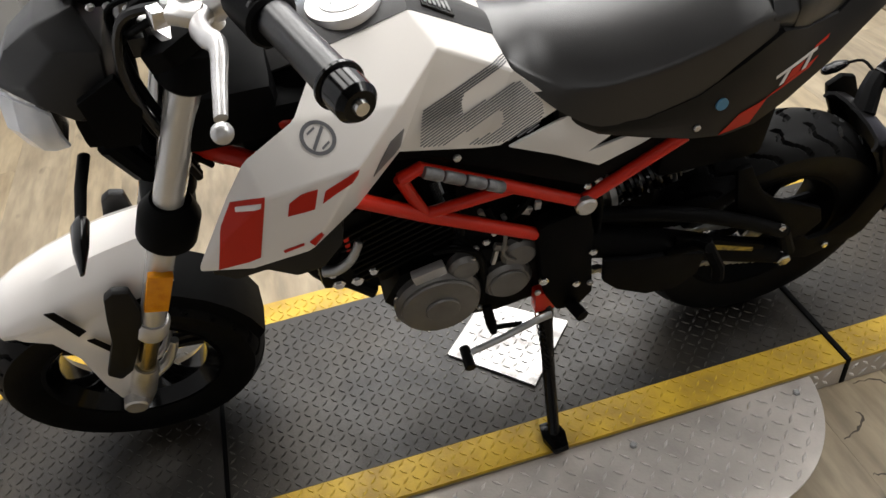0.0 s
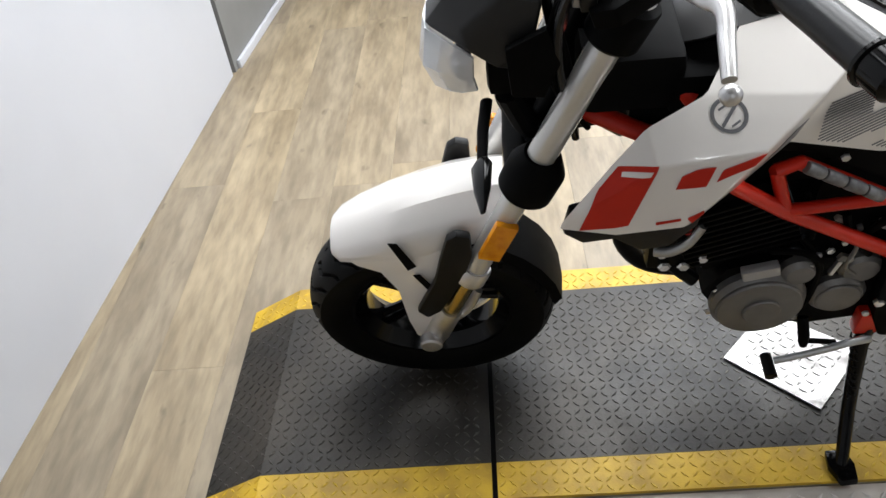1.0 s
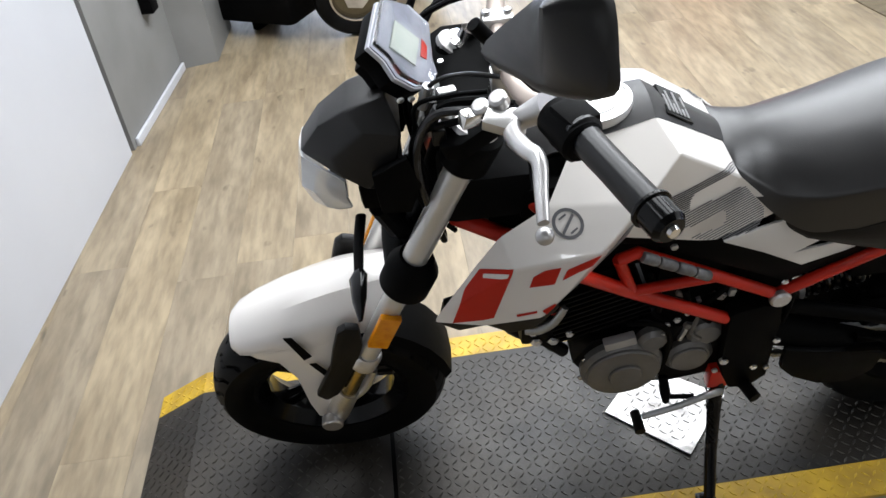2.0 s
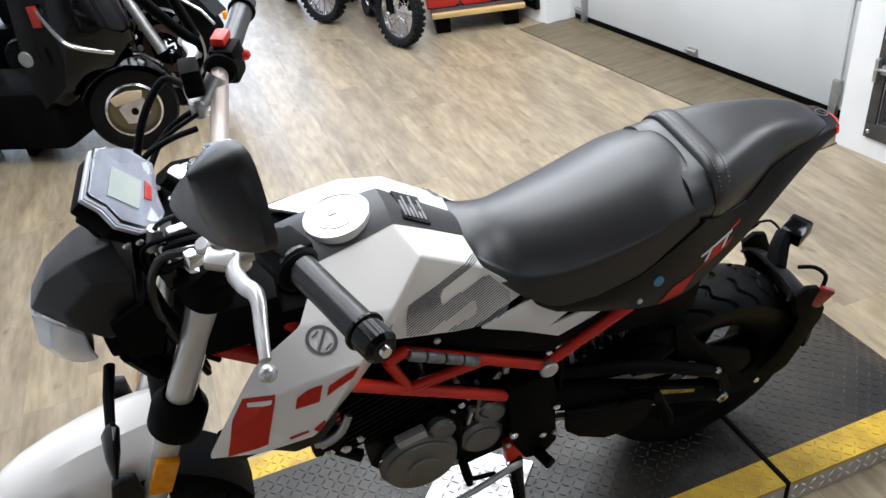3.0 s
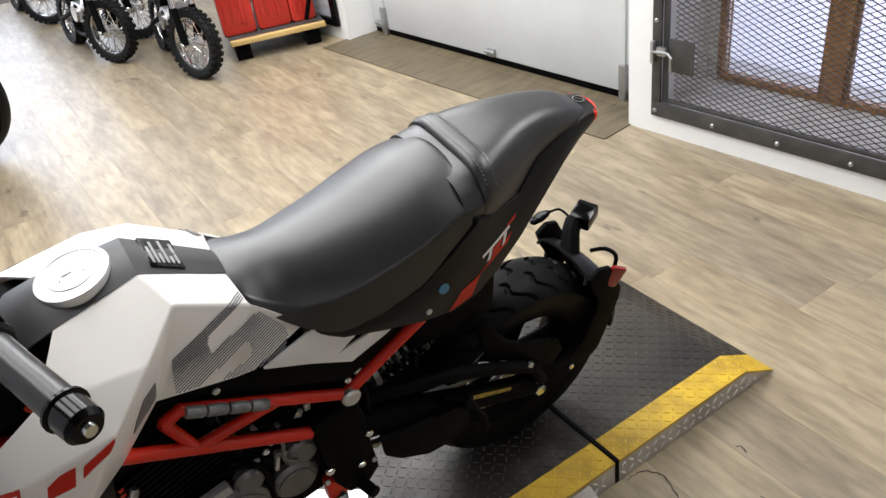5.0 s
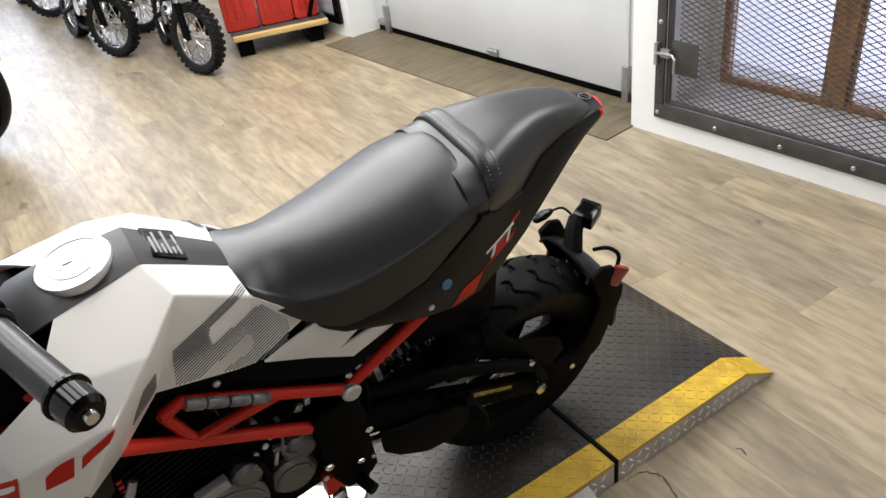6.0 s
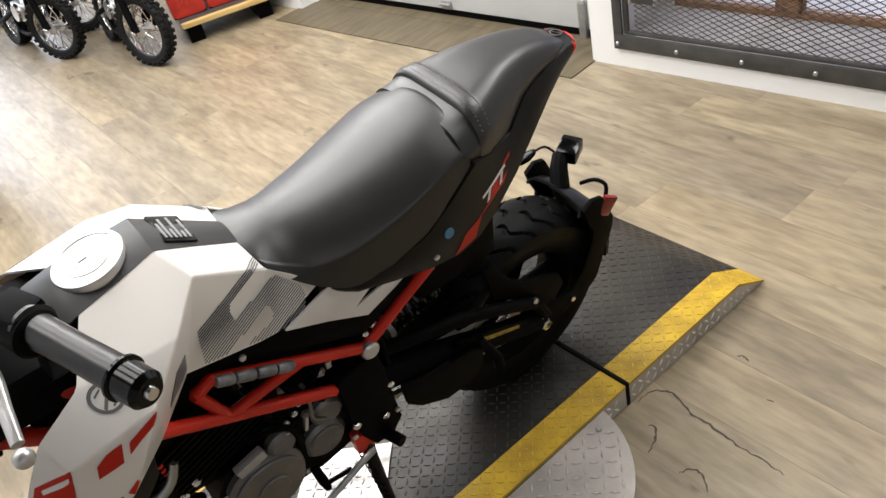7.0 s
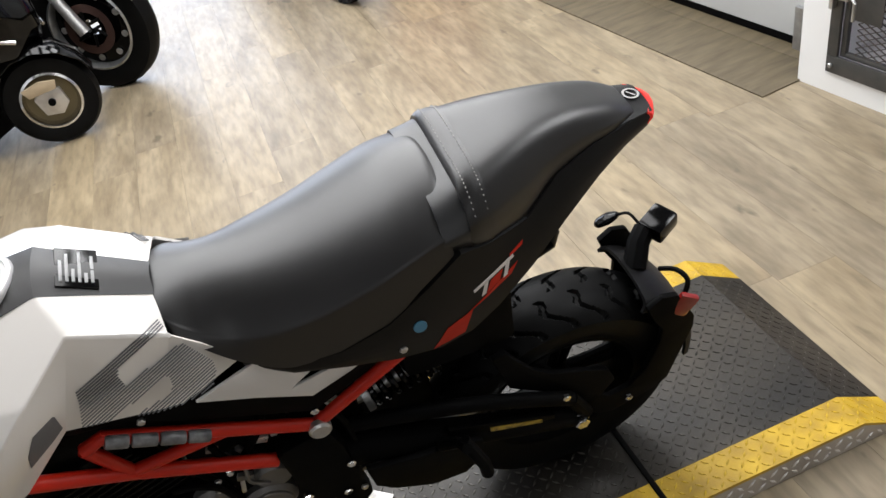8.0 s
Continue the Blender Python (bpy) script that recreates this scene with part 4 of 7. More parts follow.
# bright fittings round the yoke
for x, y, z, r in ((0.300, -0.105, 0.962, 0.007), (0.345, -0.085, 0.970, 0.006), (0.290, -0.045, 0.958, 0.006), (0.360, -0.02, 0.974, 0.007), (0.352, 0.08, 0.972, 0.006), (0.285, 0.05, 0.958, 0.006), (0.262, -0.075, 0.948, 0.005)):
    bolt(bike, (x, y, z), (0, 0, 1), r, CHROME)
for s in (-1, 1):
    bm = bmesh.new()
    tube(bm, [fk(0.957, s * 0.086), fk(0.963, s * 0.086)], [0.034, 0.032], 28)
    part("cap_ring", bm, ALU, bike, "bare metal ring round the fork cap")
bm = bmesh.new()
disc(bm, Vector((0.318, 0.0, 0.955)), (-0.3, 0, 1), 0.022, 0.014, 6, 0.15)
part("stem_nut", bm, CHROME, bike, "bright steering stem nut")
bm = bmesh.new()
disc(bm, Vector((0.268, 0.0, 0.945)), (-0.3, 0, 1), 0.017, 0.012, 24, 0.2)
part("ignition_lock", bm, STEEL, bike)
for k in range(4):
    bolt(bike, (0.225 + 0.014 * k, -0.052 + 0.012 * k, 0.985 - 0.009 * k), (0.3, -0.7, -0.4), 0.005, ALU, "screw")

for (x, y, z), (a, b, c), turn, mt, nm in (((0.285, -0.030, 0.972), (0.013, 0.006, 0.004), 20, SKIRTLUG, "yoke_tab"), ((0.283, -0.085, 0.975), (0.007, 0.010, 0.010), -30, ALU, "cable_guide"), ((0.305, -0.135, 1.010), (0.012, 0.008, 0.010), 25, CHROME, "cable_guide"), ((0.262, -0.058, 0.935), (0.006, 0.005, 0.012), 0, ALU, "cable_guide"), ((0.333, -0.172, 1.030), (0.016, 0.011, 0.008), -25, SILVER, "clutch_bracket")):
    bm = bmesh.new()
    box(bm, (-a, -b, -c), (a, b, c), 0.0025, pose(x, y, z, 12, 8, turn))
    part(nm, bm, mt, bike)

# instrument
DASH = [(0.210, 0.050, 1.063), (0.1945, -0.031, 1.0525), (0.211, -0.0355, 1.033), (0.2225, -0.050, 1.015), (0.245, -0.0445, 0.992), (0.2655, -0.0235, 0.976), (0.272, -0.003, 0.976), (0.268, 0.020, 0.988), (0.270, 0.0715, 1.0045), (0.2445, 0.077, 1.0345), (0.2225, 0.0615, 1.0535)]
nd = (Vector(DASH[1]) - Vector(DASH[0])).cross(Vector(DASH[8]) - Vector(DASH[0])).normalized()
nd = nd if nd.z > 0 else -nd
dm = sum((Vector(p) for p in DASH), Vector()) / 11
bm = bmesh.new()
prism(bm, [dm.lerp(Vector(p), 0.95) - nd * 0.008 for p in DASH], -nd * 0.026, 0.006)
prism(bm, [dm.lerp(Vector(p), 0.6) - nd * 0.03 for p in DASH], -nd * 0.03, 0.005)
dash = part("instrument", bm, BLACK, bike, "black instrument pod with silver bezel and grey display")
bm = bmesh.new()
prism(bm, [Vector(p) - nd * 0.007 for p in DASH], nd * 0.007, 0.002)
part("bezel", bm, mat("bezel_silver", (0.55, 0.56, 0.60), 0.3, 0.4, b=(0.48, 0.49, 0.53), scale=20), dash, "silver bezel")
# dial colour is lightened to include reflections on the cover glass
bm = bmesh.new()
prism(bm, [dm.lerp(Vector(p), 0.955) - nd * 0.0015 for p in DASH], nd * 0.003)
part("dial_face", bm, mat("dial_with_glare", (0.30, 0.315, 0.355), 0.35, b=(0.17, 0.18, 0.21), scale=18), dash, sharp=0)
ex = (Vector(DASH[0]) - Vector(DASH[1])).normalized()
ey = nd.cross(ex)
ey = ey if ey.z < 0 else -ey
bm = bmesh.new()
prism(bm, [dm + ex * u + ey * v + nd * 0.002 for u, v in ((-0.022, -0.026), (0.026, -0.026), (0.026, 0.016), (-0.022, 0.016))], nd * 0.0015)
part("display", bm, LCD, dash, sharp=0)
bm = bmesh.new()
prism(bm, [dm + ex * u + ey * v + nd * 0.002 for u, v in ((0.0, 0.022), (0.03, 0.02), (0.024, 0.03), (0.002, 0.032))], nd * 0.0015)
part("warning_strip", bm, REDDECAL, dash, "red warning strip", sharp=0)
bm = bmesh.new()
prism(bm, [dm.lerp(Vector(p), 0.97) + nd * 0.004 for p in DASH], nd * 0.006, 0.004, 3)
gl = part("cover_glass", bm, DIALGLASS, dash, sharp=50)
gl.visible_shadow = False

# headlamp nacelle, faceted
NV = dict(A=(0.078, 0.022, 0.894), B=(0.110, 0.025, 0.936), C=(0.152, 0.032, 0.962), D=(0.123, 0.058, 0.906), E=(0.171, 0.062, 0.946), F=(0.221, 0.070, 0.940), G=(0.208, 0.068, 0.875), H=(0.163, 0.080, 0.862), I=(0.130, 0.067, 0.880), J=(0.205, 0.034, 0.980), K=(0.198, 0.05, 0.83))
bm = bmesh.new()
nv = {(n, s): bm.verts.new((p[0], s * p[1], p[2])) for n, p in NV.items() for s in (-1, 1)}
fs = [bm.faces.new([nv[n, s] for n in f]) for s in (-1, 1) for f in ("ABCED", "DEFGHI", "CJFE", "ADI", "HGK")]
fs += [bm.faces.new([nv[a, -1], nv[b, -1], nv[b, 1], nv[a, 1]]) for a, b in ("AB", "BC", "CJ", "JF", "FG", "GK", "KH", "HI", "IA")]
bmesh.ops.recalc_face_normals(bm, faces=bm.faces)
bmesh.ops.bevel(bm, geom=[e for e in bm.edges if e.calc_face_angle(0) > radians(12)], offset=0.004, segments=2, affect="EDGES", profile=0.5)
part("headlamp_shell", bm, HOUSING, bike, "faceted dark headlamp shell", 18)
for y in (-0.092, 0.080):
    bm = bmesh.new()
    plate(bm, [(0.175, 0.895), (0.225, 0.92), (0.24, 0.87), (0.22, 0.82), (0.18, 0.825)], y, 0.012, 0.003)
    part("side_cowl", bm, BLACK, bike)
bm = bmesh.new()
rows = []
for y, col in ((0.070, ((0.138, 0.822), (0.134, 0.842), (0.136, 0.872))), (0.062, ((0.118, 0.814), (0.110, 0.842), (0.122, 0.880))), (0.05, ((0.101, 0.809), (0.088, 0.842), (0.100, 0.889))), (0.03, ((0.082, 0.804), (0.070, 0.838), (0.080, 0.893))), (0.0, ((0.076, 0.802), (0.063, 0.832), (0.076, 0.894)))):
    rows.append([(x, y, z) for x, z in col])
rows = [[(x, -y, z) for x, y, z in r] for r in rows] + [r for r in rows[:-1][::-1]]
grid(bm, rows, 0.004)
hl = part("headlamp_lens", bm, HEADLENS, bike, "clear headlamp lens", 14)
hl.visible_shadow = False
bm = bmesh.new()
for y in (-0.034, 0.034):
    disc(bm, Vector((0.130, y, 0.842)), (-1, 0, 0), 0.024, 0.018, 20)
    disc(bm, Vector((0.116, y, 0.842)), (-1, 0, 0), 0.011, 0.010, 16)
box(bm, (0.126, -0.055, 0.815), (0.133, 0.055, 0.868), 0.002)
part("reflector_bowl", bm, CHROME, bike)
bm = bmesh.new()
box(bm, (0.150, -0.060, 0.800), (0.215, 0.060, 0.85), 0.012)
tube(bm, [(0.175, -0.05, 0.80), (0.195, -0.04, 0.74), (0.205, 0, 0.69)], 0.018, 10)
tube(bm, [(0.175, 0.05, 0.80), (0.195, 0.04, 0.74), (0.205, 0, 0.69)], 0.018, 10)
part("headlamp_bracket", bm, BLACK, bike)
for s in (-1, 1):
    bm = bmesh.new()
    tube(bm, sided([(0.148, -0.075, 0.808), (0.142, -0.12, 0.80), (0.140, -0.165, 0.792)], s), [0.009, 0.0085, 0.0075], 12, flat=0.8)
    st = part("indicator_stalk", bm, BLACK, bike)
    bm = bmesh.new()
    tube(bm, sided([(0.140, -0.16, 0.793), (0.139, -0.172, 0.791), (0.139, -0.205, 0.786), (0.139, -0.236, 0.780)], s), [0.008, 0.017, 0.0135, 0.004], 14, flat=0.55)
    part("indicator", bm, GLOSS, st, "slim black indicator pod")

# front mudguard
mark = {ob.name for ob in bpy.data.objects}
rows = []
for x, zt, w, dr in ((-0.148, 0.480, 0.020, 0.014), (-0.146, 0.494, 0.040, 0.030), (-0.131, 0.507, 0.056, 0.042), (-0.095, 0.531, 0.066, 0.058), (-0.04, 0.560, 0.073, 0.075), (0.02, 0.586, 0.076, 0.09), (0.07, 0.602, 0.076, 0.09), (0.118, 0.612, 0.072, 0.09), (0.155, 0.616, 0.066, 0.085)):
    rows.append([(x, -w, zt - dr), (x, -w * 1.02, zt - dr * 0.72), (x, -w * 0.94, zt - dr * 0.50), (x, -w * 0.80, zt - dr * 0.34), (x, -w * 0.42, zt - dr * 0.07), (x, 0, zt), (x, w * 0.42, zt - dr * 0.07), (x, w * 0.80, zt - dr * 0.34), (x, w * 0.94, zt - dr * 0.50), (x, w * 1.02, zt - dr * 0.72), (x, w, zt - dr)])
bm = bmesh.new()
grid(bm, rows, 0.004)
mg = part("front_mudguard", bm, WHITE, bike, "white front mudguard with two black slots", 24)
for s in (-1, 1):
    bm = bmesh.new()
    prism(bm, sided([(-0.112, -0.064, 0.476), (-0.10, -0.068, 0.466), (-0.062, -0.075, 0.452), (-0.04, -0.08, 0.40), (-0.036, -0.084, 0.30), (-0.028, -0.086, 0.248), (-0.012, -0.086, 0.232), (0.02, -0.086, 0.262), (0.075, -0.084, 0.40), (0.09, -0.08, 0.515), (0.035, -0.076, 0.508), (-0.05, -0.074, 0.492)], s), (0, -s * 0.006, 0), 0.0015)
    sk = part("mudguard_stay", bm, WHITE, mg)
    for poly in () if s > 0 else ([(-0.034, 0.546), (-0.020, 0.544), (0.003, 0.484), (-0.012, 0.474)], [(-0.006, 0.458), (0.006, 0.458), (0.026, 0.41), (0.016, 0.402)]):
        bm = bmesh.new()
        prism(bm, sided([(x, -0.0865 if z < 0.5 else -0.0815, z) for x, z in poly], s), (0, s * 0.002, 0))
        part("slot", bm, BLACK, sk, sharp=0)
    bm = bmesh.new()
    prism(bm, sided([(0.062, -0.088, 0.548), (0.078, -0.088, 0.56), (0.100, -0.088, 0.552), (0.099, -0.088, 0.50), (0.078, -0.088, 0.43), (0.03, -0.088, 0.335), (0.004, -0.088, 0.315), (-0.012, -0.088, 0.338), (0.03, -0.088, 0.43), (0.045, -0.088, 0.49)], s), (0, s * 0.016, 0), 0.005)
    part("fork_guard", bm, DARK, bike, "dark plastic fork guard")
bm = bmesh.new()
rows = []
for a in np.radians([8, 20, 32, 44, 56, 68]):
    r = 0.252
    rows.append([(r * math.cos(a) * k, y, 0.236 + r * math.sin(a) * k) for y, k in ((-0.062, 0.93), (-0.05, 0.985), (0, 1.0), (0.05, 0.985), (0.062, 0.93))])
grid(bm, rows, 0.004)
part("rear_flap", bm, BLACK, bike, "black inner mudguard flap")
bm = bmesh.new()
prism(bm, [(0.02, 0.075, 0.24), (0.06, 0.078, 0.30), (0.11, 0.075, 0.30), (0.10, 0.07, 0.24), (0.05, 0.07, 0.20)], (0, 0.03, 0), 0.006)
part("brake_caliper", bm, ALU, bike)
bm = bmesh.new()
tube(bm, [(0.0, -0.08, 0.30), (0.05, -0.06, 0.285), (0.085, -0.035, 0.31), (0.09, -0.03, 0.36)], 0.006, 8, smooth=5)
tube(bm, [(0.03, -0.075, 0.255), (0.07, -0.06, 0.27), (0.095, -0.05, 0.315)], [0.012, 0.010, 0.008], 10, smooth=4)
part("sensor_bracket", bm, ALU, bike)
settle([ob for ob in built_since(mark) if ob.name.startswith(("fork_guard", "brake_caliper", "sensor", "rear_flap"))], 0.004)
settle([ob for ob in built_since(mark) if ob.name.startswith(("front_mudguard", "mudguard_stay", "slot"))], 0.026)

# black inner cover ahead of the tank
bm = bmesh.new()
box(bm, (0.262, -0.095, 0.785), (0.39, 0.095, 0.87), 0.02)
box(bm, (0.37, -0.095, 0.78), (0.47, 0.12, 0.838), 0.01)
part("inner_cover", bm, BLACK, bike)

# tank fairings, faceted
V = dict(bl=(0.230, -0.150, 0.640), pa=(0.300, -0.152, 0.762), pb=(0.334, -0.150, 0.812), pc=(0.402, -0.132, 0.842), a=(0.450, -0.055, 0.876), b=(0.565, -0.042, 0.897),
         c=(0.675, -0.027, 0.825), n=(0.682, -0.090, 0.812), d=(0.588, -0.097, 0.874), e=(0.751, -0.102, 0.742), f=(0.634, -0.112, 0.709), h=(0.660, -0.1115, 0.7055), g=(0.523, -0.112, 0.736), m=(0.530, -0.150, 0.846),
         k=(0.464, -0.193, 0.803), l=(0.420, -0.203, 0.742), q=(0.345, -0.181, 0.776), r=(0.305, -0.177, 0.652), s=(0.385, -0.205, 0.694), t=(0.455, -0.145, 0.690), u=(0.425, -0.172, 0.812))
TRI = ["bl pa q", "bl q r", "pa pb q", "pb u q", "pb pc u", "pc a m", "pc m u", "u m k", "q u k", "q k l", "q l s", "q s r", "a b d", "a d m", "b c d", "d c n", "d n f", "n e h", "n h f", "d f g", "d g m", "m g k", "k g t", "k t l", "l t s"]
TRI = [[Vector(V[n]) for n in t.split()] for t in TRI]


def skin(x, z, lift=0.0014):
    """The fairing's outer y at (x, z), a little proud."""
    best = None
    for a, b, c in TRI:
        den = (b.z - c.z) * (a.x - c.x) + (c.x - b.x) * (a.z - c.z)
        if abs(den) < 1e-9:
            continue
        u = ((b.z - c.z) * (x - c.x) + (c.x - b.x) * (z - c.z)) / den
        v = ((c.z - a.z) * (x - c.x) + (a.x - c.x) * (z - c.z)) / den
        if u > -0.001 and v > -0.001 and 1 - u - v > -0.001:
            y = u * a.y + v * b.y + (1 - u - v) * c.y
            best = y if best is None else min(best, y)
    return (best if best is not None else -0.12) - lift


def decal(name, poly, material, parent, s, label="", n=26):
    """A thin vinyl patch that follows the fairing: a quad strip between two edges (four corners), or a fan."""
    bm = bmesh.new()
    p = [Vector(q) for q in poly]
    rows = []
    for i in range(n + 1):
        t = i / n
        a, b = p[0].lerp(p[1], t), p[3].lerp(p[2], t)
        rows.append([(q.x, -s * skin(q.x, q.y, 0.0022), q.y) for q in (a, b)])
    grid(bm, rows, 0.0006)
    return part(name, bm, material, parent, label, sharp=0)


def patch(name, poly, material, parent, s, label="", lift=0.0014):
    """A thin convex vinyl patch that follows the fairing."""
    bm = bmesh.new()
    zs = [p[1] for p in poly]
    rows = []
    for t in np.linspace(0.001, 0.999, 15):
        z = min(zs) + (max(zs) - min(zs)) * float(t)
        xs = []
        for p, q in zip(poly, poly[1:] + poly[:1]):
            if (p[1] < z) != (q[1] < z):
                xs.append(p[0] + (q[0] - p[0]) * (z - p[1]) / (q[1] - p[1]))
        rows.append([(x, -s * skin(x, z, lift), z) for x in (min(xs) + (max(xs) - min(xs)) * k / 9 for k in range(10))])
    grid(bm, rows, 0.0005)
    return part(name, bm, material, parent, label, sharp=0)


# the striped figure is laid out on a plane that leans with the tank's shoulder
FIGURE = [(0.6759, 0.6183), (0.6793, 0.6053), (0.6153, 0.5774), (0.6108, 0.5687), (0.6119, 0.5538), (0.6912, 0.5804), (0.7175, 0.5454), (0.7165, 0.5323), (0.7063, 0.5161), (0.6885, 0.5105), (0.6626, 0.5066), (0.6325, 0.5085), (0.6055, 0.5145), (0.6529, 0.5243), (0.6623, 0.5319), (0.6629, 0.548), (0.58, 0.5191), (0.5483, 0.5232), (0.561, 0.5701)]
LEAN_C, LEAN_S = 0.8, 0.6
TRILEAN = [[Vector((p.x, p.y * LEAN_C - p.z * LEAN_S, p.y * LEAN_S + p.z * LEAN_C)) for p in t] for t in TRI]


def shoulder(x, v, lift):
    """The fairing's point over (x, v) of the leaning plane, a little proud."""
    best = -0.55
    for a, b, c in TRILEAN:
        den = (b.z - c.z) * (a.x - c.x) + (c.x - b.x) * (a.z - c.z)
        if abs(den) < 1e-9:
            continue
        p = ((b.z - c.z) * (x - c.x) + (c.x - b.x) * (v - c.z)) / den
        q = ((c.z - a.z) * (x - c.x) + (a.x - c.x) * (v - c.z)) / den
        if p > -0.02 and q > -0.02 and 1 - p - q > -0.02:
            best = min(best, p * a.y + q * b.y + (1 - p - q) * c.y)
    y = best - lift
    return (x, y * LEAN_C + v * LEAN_S, v * LEAN_C - y * LEAN_S)


def pinstripe(e0, e1, w, parent, s):
    bm = bmesh.new()
    rows = []
    for i in range(17):
        c = e0.lerp(e1, i / 16)
        rows.append([(q[0], -s * q[1], q[2]) for q in (shoulder(c.x - w.x, c.y - w.y, 0.0016), shoulder(c.x + w.x, c.y + w.y, 0.0016))])
    grid(bm, rows, 0.0005)
    return part("pinstripe", bm, GREYDECAL, parent, sharp=0)


for s in (-1, 1):
    bm = bmesh.new()
    vs = {n: bm.verts.new((p[0], -s * p[1], p[2])) for n, p in V.items()}
    fs = []
    for t in "bl pa q|bl q r|pa pb q|pb u q|pb pc u|pc a m|pc m u|u m k|q u k|q k l|q l s|q s r|a b d|a d m|b c d|d c n|d n f|n e h|n h f|d f g|d g m|m g k|k g t|k t l|l t s".split("|"):
        fs.append(bm.faces.new([vs[n] for n in t.split()]))
    bmesh.ops.recalc_face_normals(bm, faces=fs)
    if sum(f.normal.y * s for f in fs) < 0:
        bmesh.ops.reverse_faces(bm, faces=fs)
    edges = [e for e in bm.edges if len(e.link_faces) == 2 and e.is_convex and e.calc_face_angle(0) > radians(14)]
    bmesh.ops.bevel(bm, geom=edges, offset=0.0045, segments=3, affect="EDGES", profile=0.5)
    bmesh.ops.solidify(bm, geom=bm.faces[:], thickness=0.004)
    fa = part("side_fairing", bm, WHITE, bike, "faceted pearl-white tank fairing with red and grey graphics", 24)
    # red graphics
    patch("red_block", [(0.3048, 0.7621), (0.348, 0.779), (0.3176, 0.6716), (0.2585, 0.6464), (0.2805, 0.7189)], REDDECAL, fa, s, "red vinyl block")
    patch("maker_strip", [(0.308, 0.7565), (0.3417, 0.7714), (0.3393, 0.7629), (0.307, 0.7498)], LIGHTDECAL, fa, s, lift=0.0026)
    patch("red_flash", [(0.3679, 0.7493), (0.3736, 0.7678), (0.3914, 0.7787), (0.4108, 0.7824), (0.4016, 0.7565)], REDDECAL, fa, s, "red vinyl flash")
    patch("red_flash", [(0.4124, 0.7629), (0.4186, 0.7791), (0.4634, 0.8024), (0.460, 0.790), (0.4301, 0.7738)], REDDECAL, fa, s, "red vinyl flash")
    patch("red_dash", [(0.3496, 0.6904), (0.3773, 0.7066), (0.3779, 0.7028), (0.3508, 0.6864)], REDDECAL, fa, s)
    patch("red_fleck", [(0.3844, 0.7077), (0.4025, 0.722), (0.405, 0.71), (0.3912, 0.7005)], REDDECAL, fa, s)
    patch("grey_wedge", [(0.532, 0.786), (0.525, 0.748), (0.482, 0.738), (0.492, 0.765), (0.510, 0.790)], GREYDECAL, fa, s)
    # striped figure: slanting pinstripes clipped to its outline
    d2 = (Vector(FIGURE[0]) - Vector(FIGURE[18])).normalized()
    n2 = Vector((d2.y, -d2.x))
    lo, hi = min(Vector(p).dot(n2) for p in FIGURE), max(Vector(p).dot(n2) for p in FIGURE)
    o = lo + 0.002
    while o < hi:
        cuts = []
        for p, q in zip(FIGURE, FIGURE[1:] + FIGURE[:1]):
            p, q = Vector(p), Vector(q)
            u, v = p.dot(n2) - o, q.dot(n2) - o
            if (u < 0) != (v < 0):
                cuts.append(p.lerp(q, u / (u - v)).dot(d2))
        cuts.sort()
        for p, q in zip(cuts[::2], cuts[1::2]):
            if q - p > 0.004:
                pinstripe(d2 * p + n2 * o, d2 * q + n2 * o, n2 * 0.00082, fa, s)
        o += 0.0032
    # round badge
    c0 = Vector((0.425, skin(0.425, 0.828, 0.0), 0.828))
    tx = (Vector((0.437, skin(0.437, 0.828, 0.0), 0.828)) - Vector((0.413, skin(0.413, 0.828, 0.0), 0.828))).normalized()
    tz = (Vector((0.425, skin(0.425, 0.838, 0.0), 0.838)) - Vector((0.425, skin(0.425, 0.818, 0.0), 0.818))).normalized()

    def on_badge(r, t):
        q = c0 + tx * (r * math.cos(t)) + tz * (r * math.sin(t))
        return (q.x, -s * skin(q.x, q.z), q.z)

    bm = bmesh.new()
    grid(bm, [[on_badge(r, t) for t in np.linspace(0, 2 * math.pi, 49)] for r in (0.0165, 0.021)], 0.0008)
    bg = part("badge_ring", bm, GREYDECAL, fa, "round grey ring badge", sharp=0)
    for r0, a0, r1, a1, w in ((0.0155, -2.1, 0.0155, 1.04, 0.0016), (0.013, 2.7, 0.013, 1.7, 0.0009), (0.013, -0.4, 0.013, -1.4, 0.0009)):
        p, q = c0 + tx * (r0 * math.cos(a0)) + tz * (r0 * math.sin(a0)), c0 + tx * (r1 * math.cos(a1)) + tz * (r1 * math.sin(a1))
        p, q = Vector((p.x, p.z)), Vector((q.x, q.z))
        dd = (q - p).normalized()
        nn = Vector((dd.y, -dd.x)) * w
        decal("badge_bar", [p - nn, q - nn, q + nn, p + nn], GREYDECAL, bg, s)
    # dark liner below the fairing
    bm = bmesh.new()
    prism(bm, sided([(x, -0.129, z) for x, z in ((0.240, 0.600), (0.248, 0.642), (0.305, 0.655), (0.385, 0.695), (0.44, 0.69), (0.425, 0.60), (0.39, 0.558), (0.35, 0.552), (0.312, 0.582), (0.268, 0.576))], s), (0, -s * 0.022, 0), 0.006)
    part("fairing_liner", bm, DARK, bike, "dark liner below the fairing")
    # white tail side panel
    bm = bmesh.new()
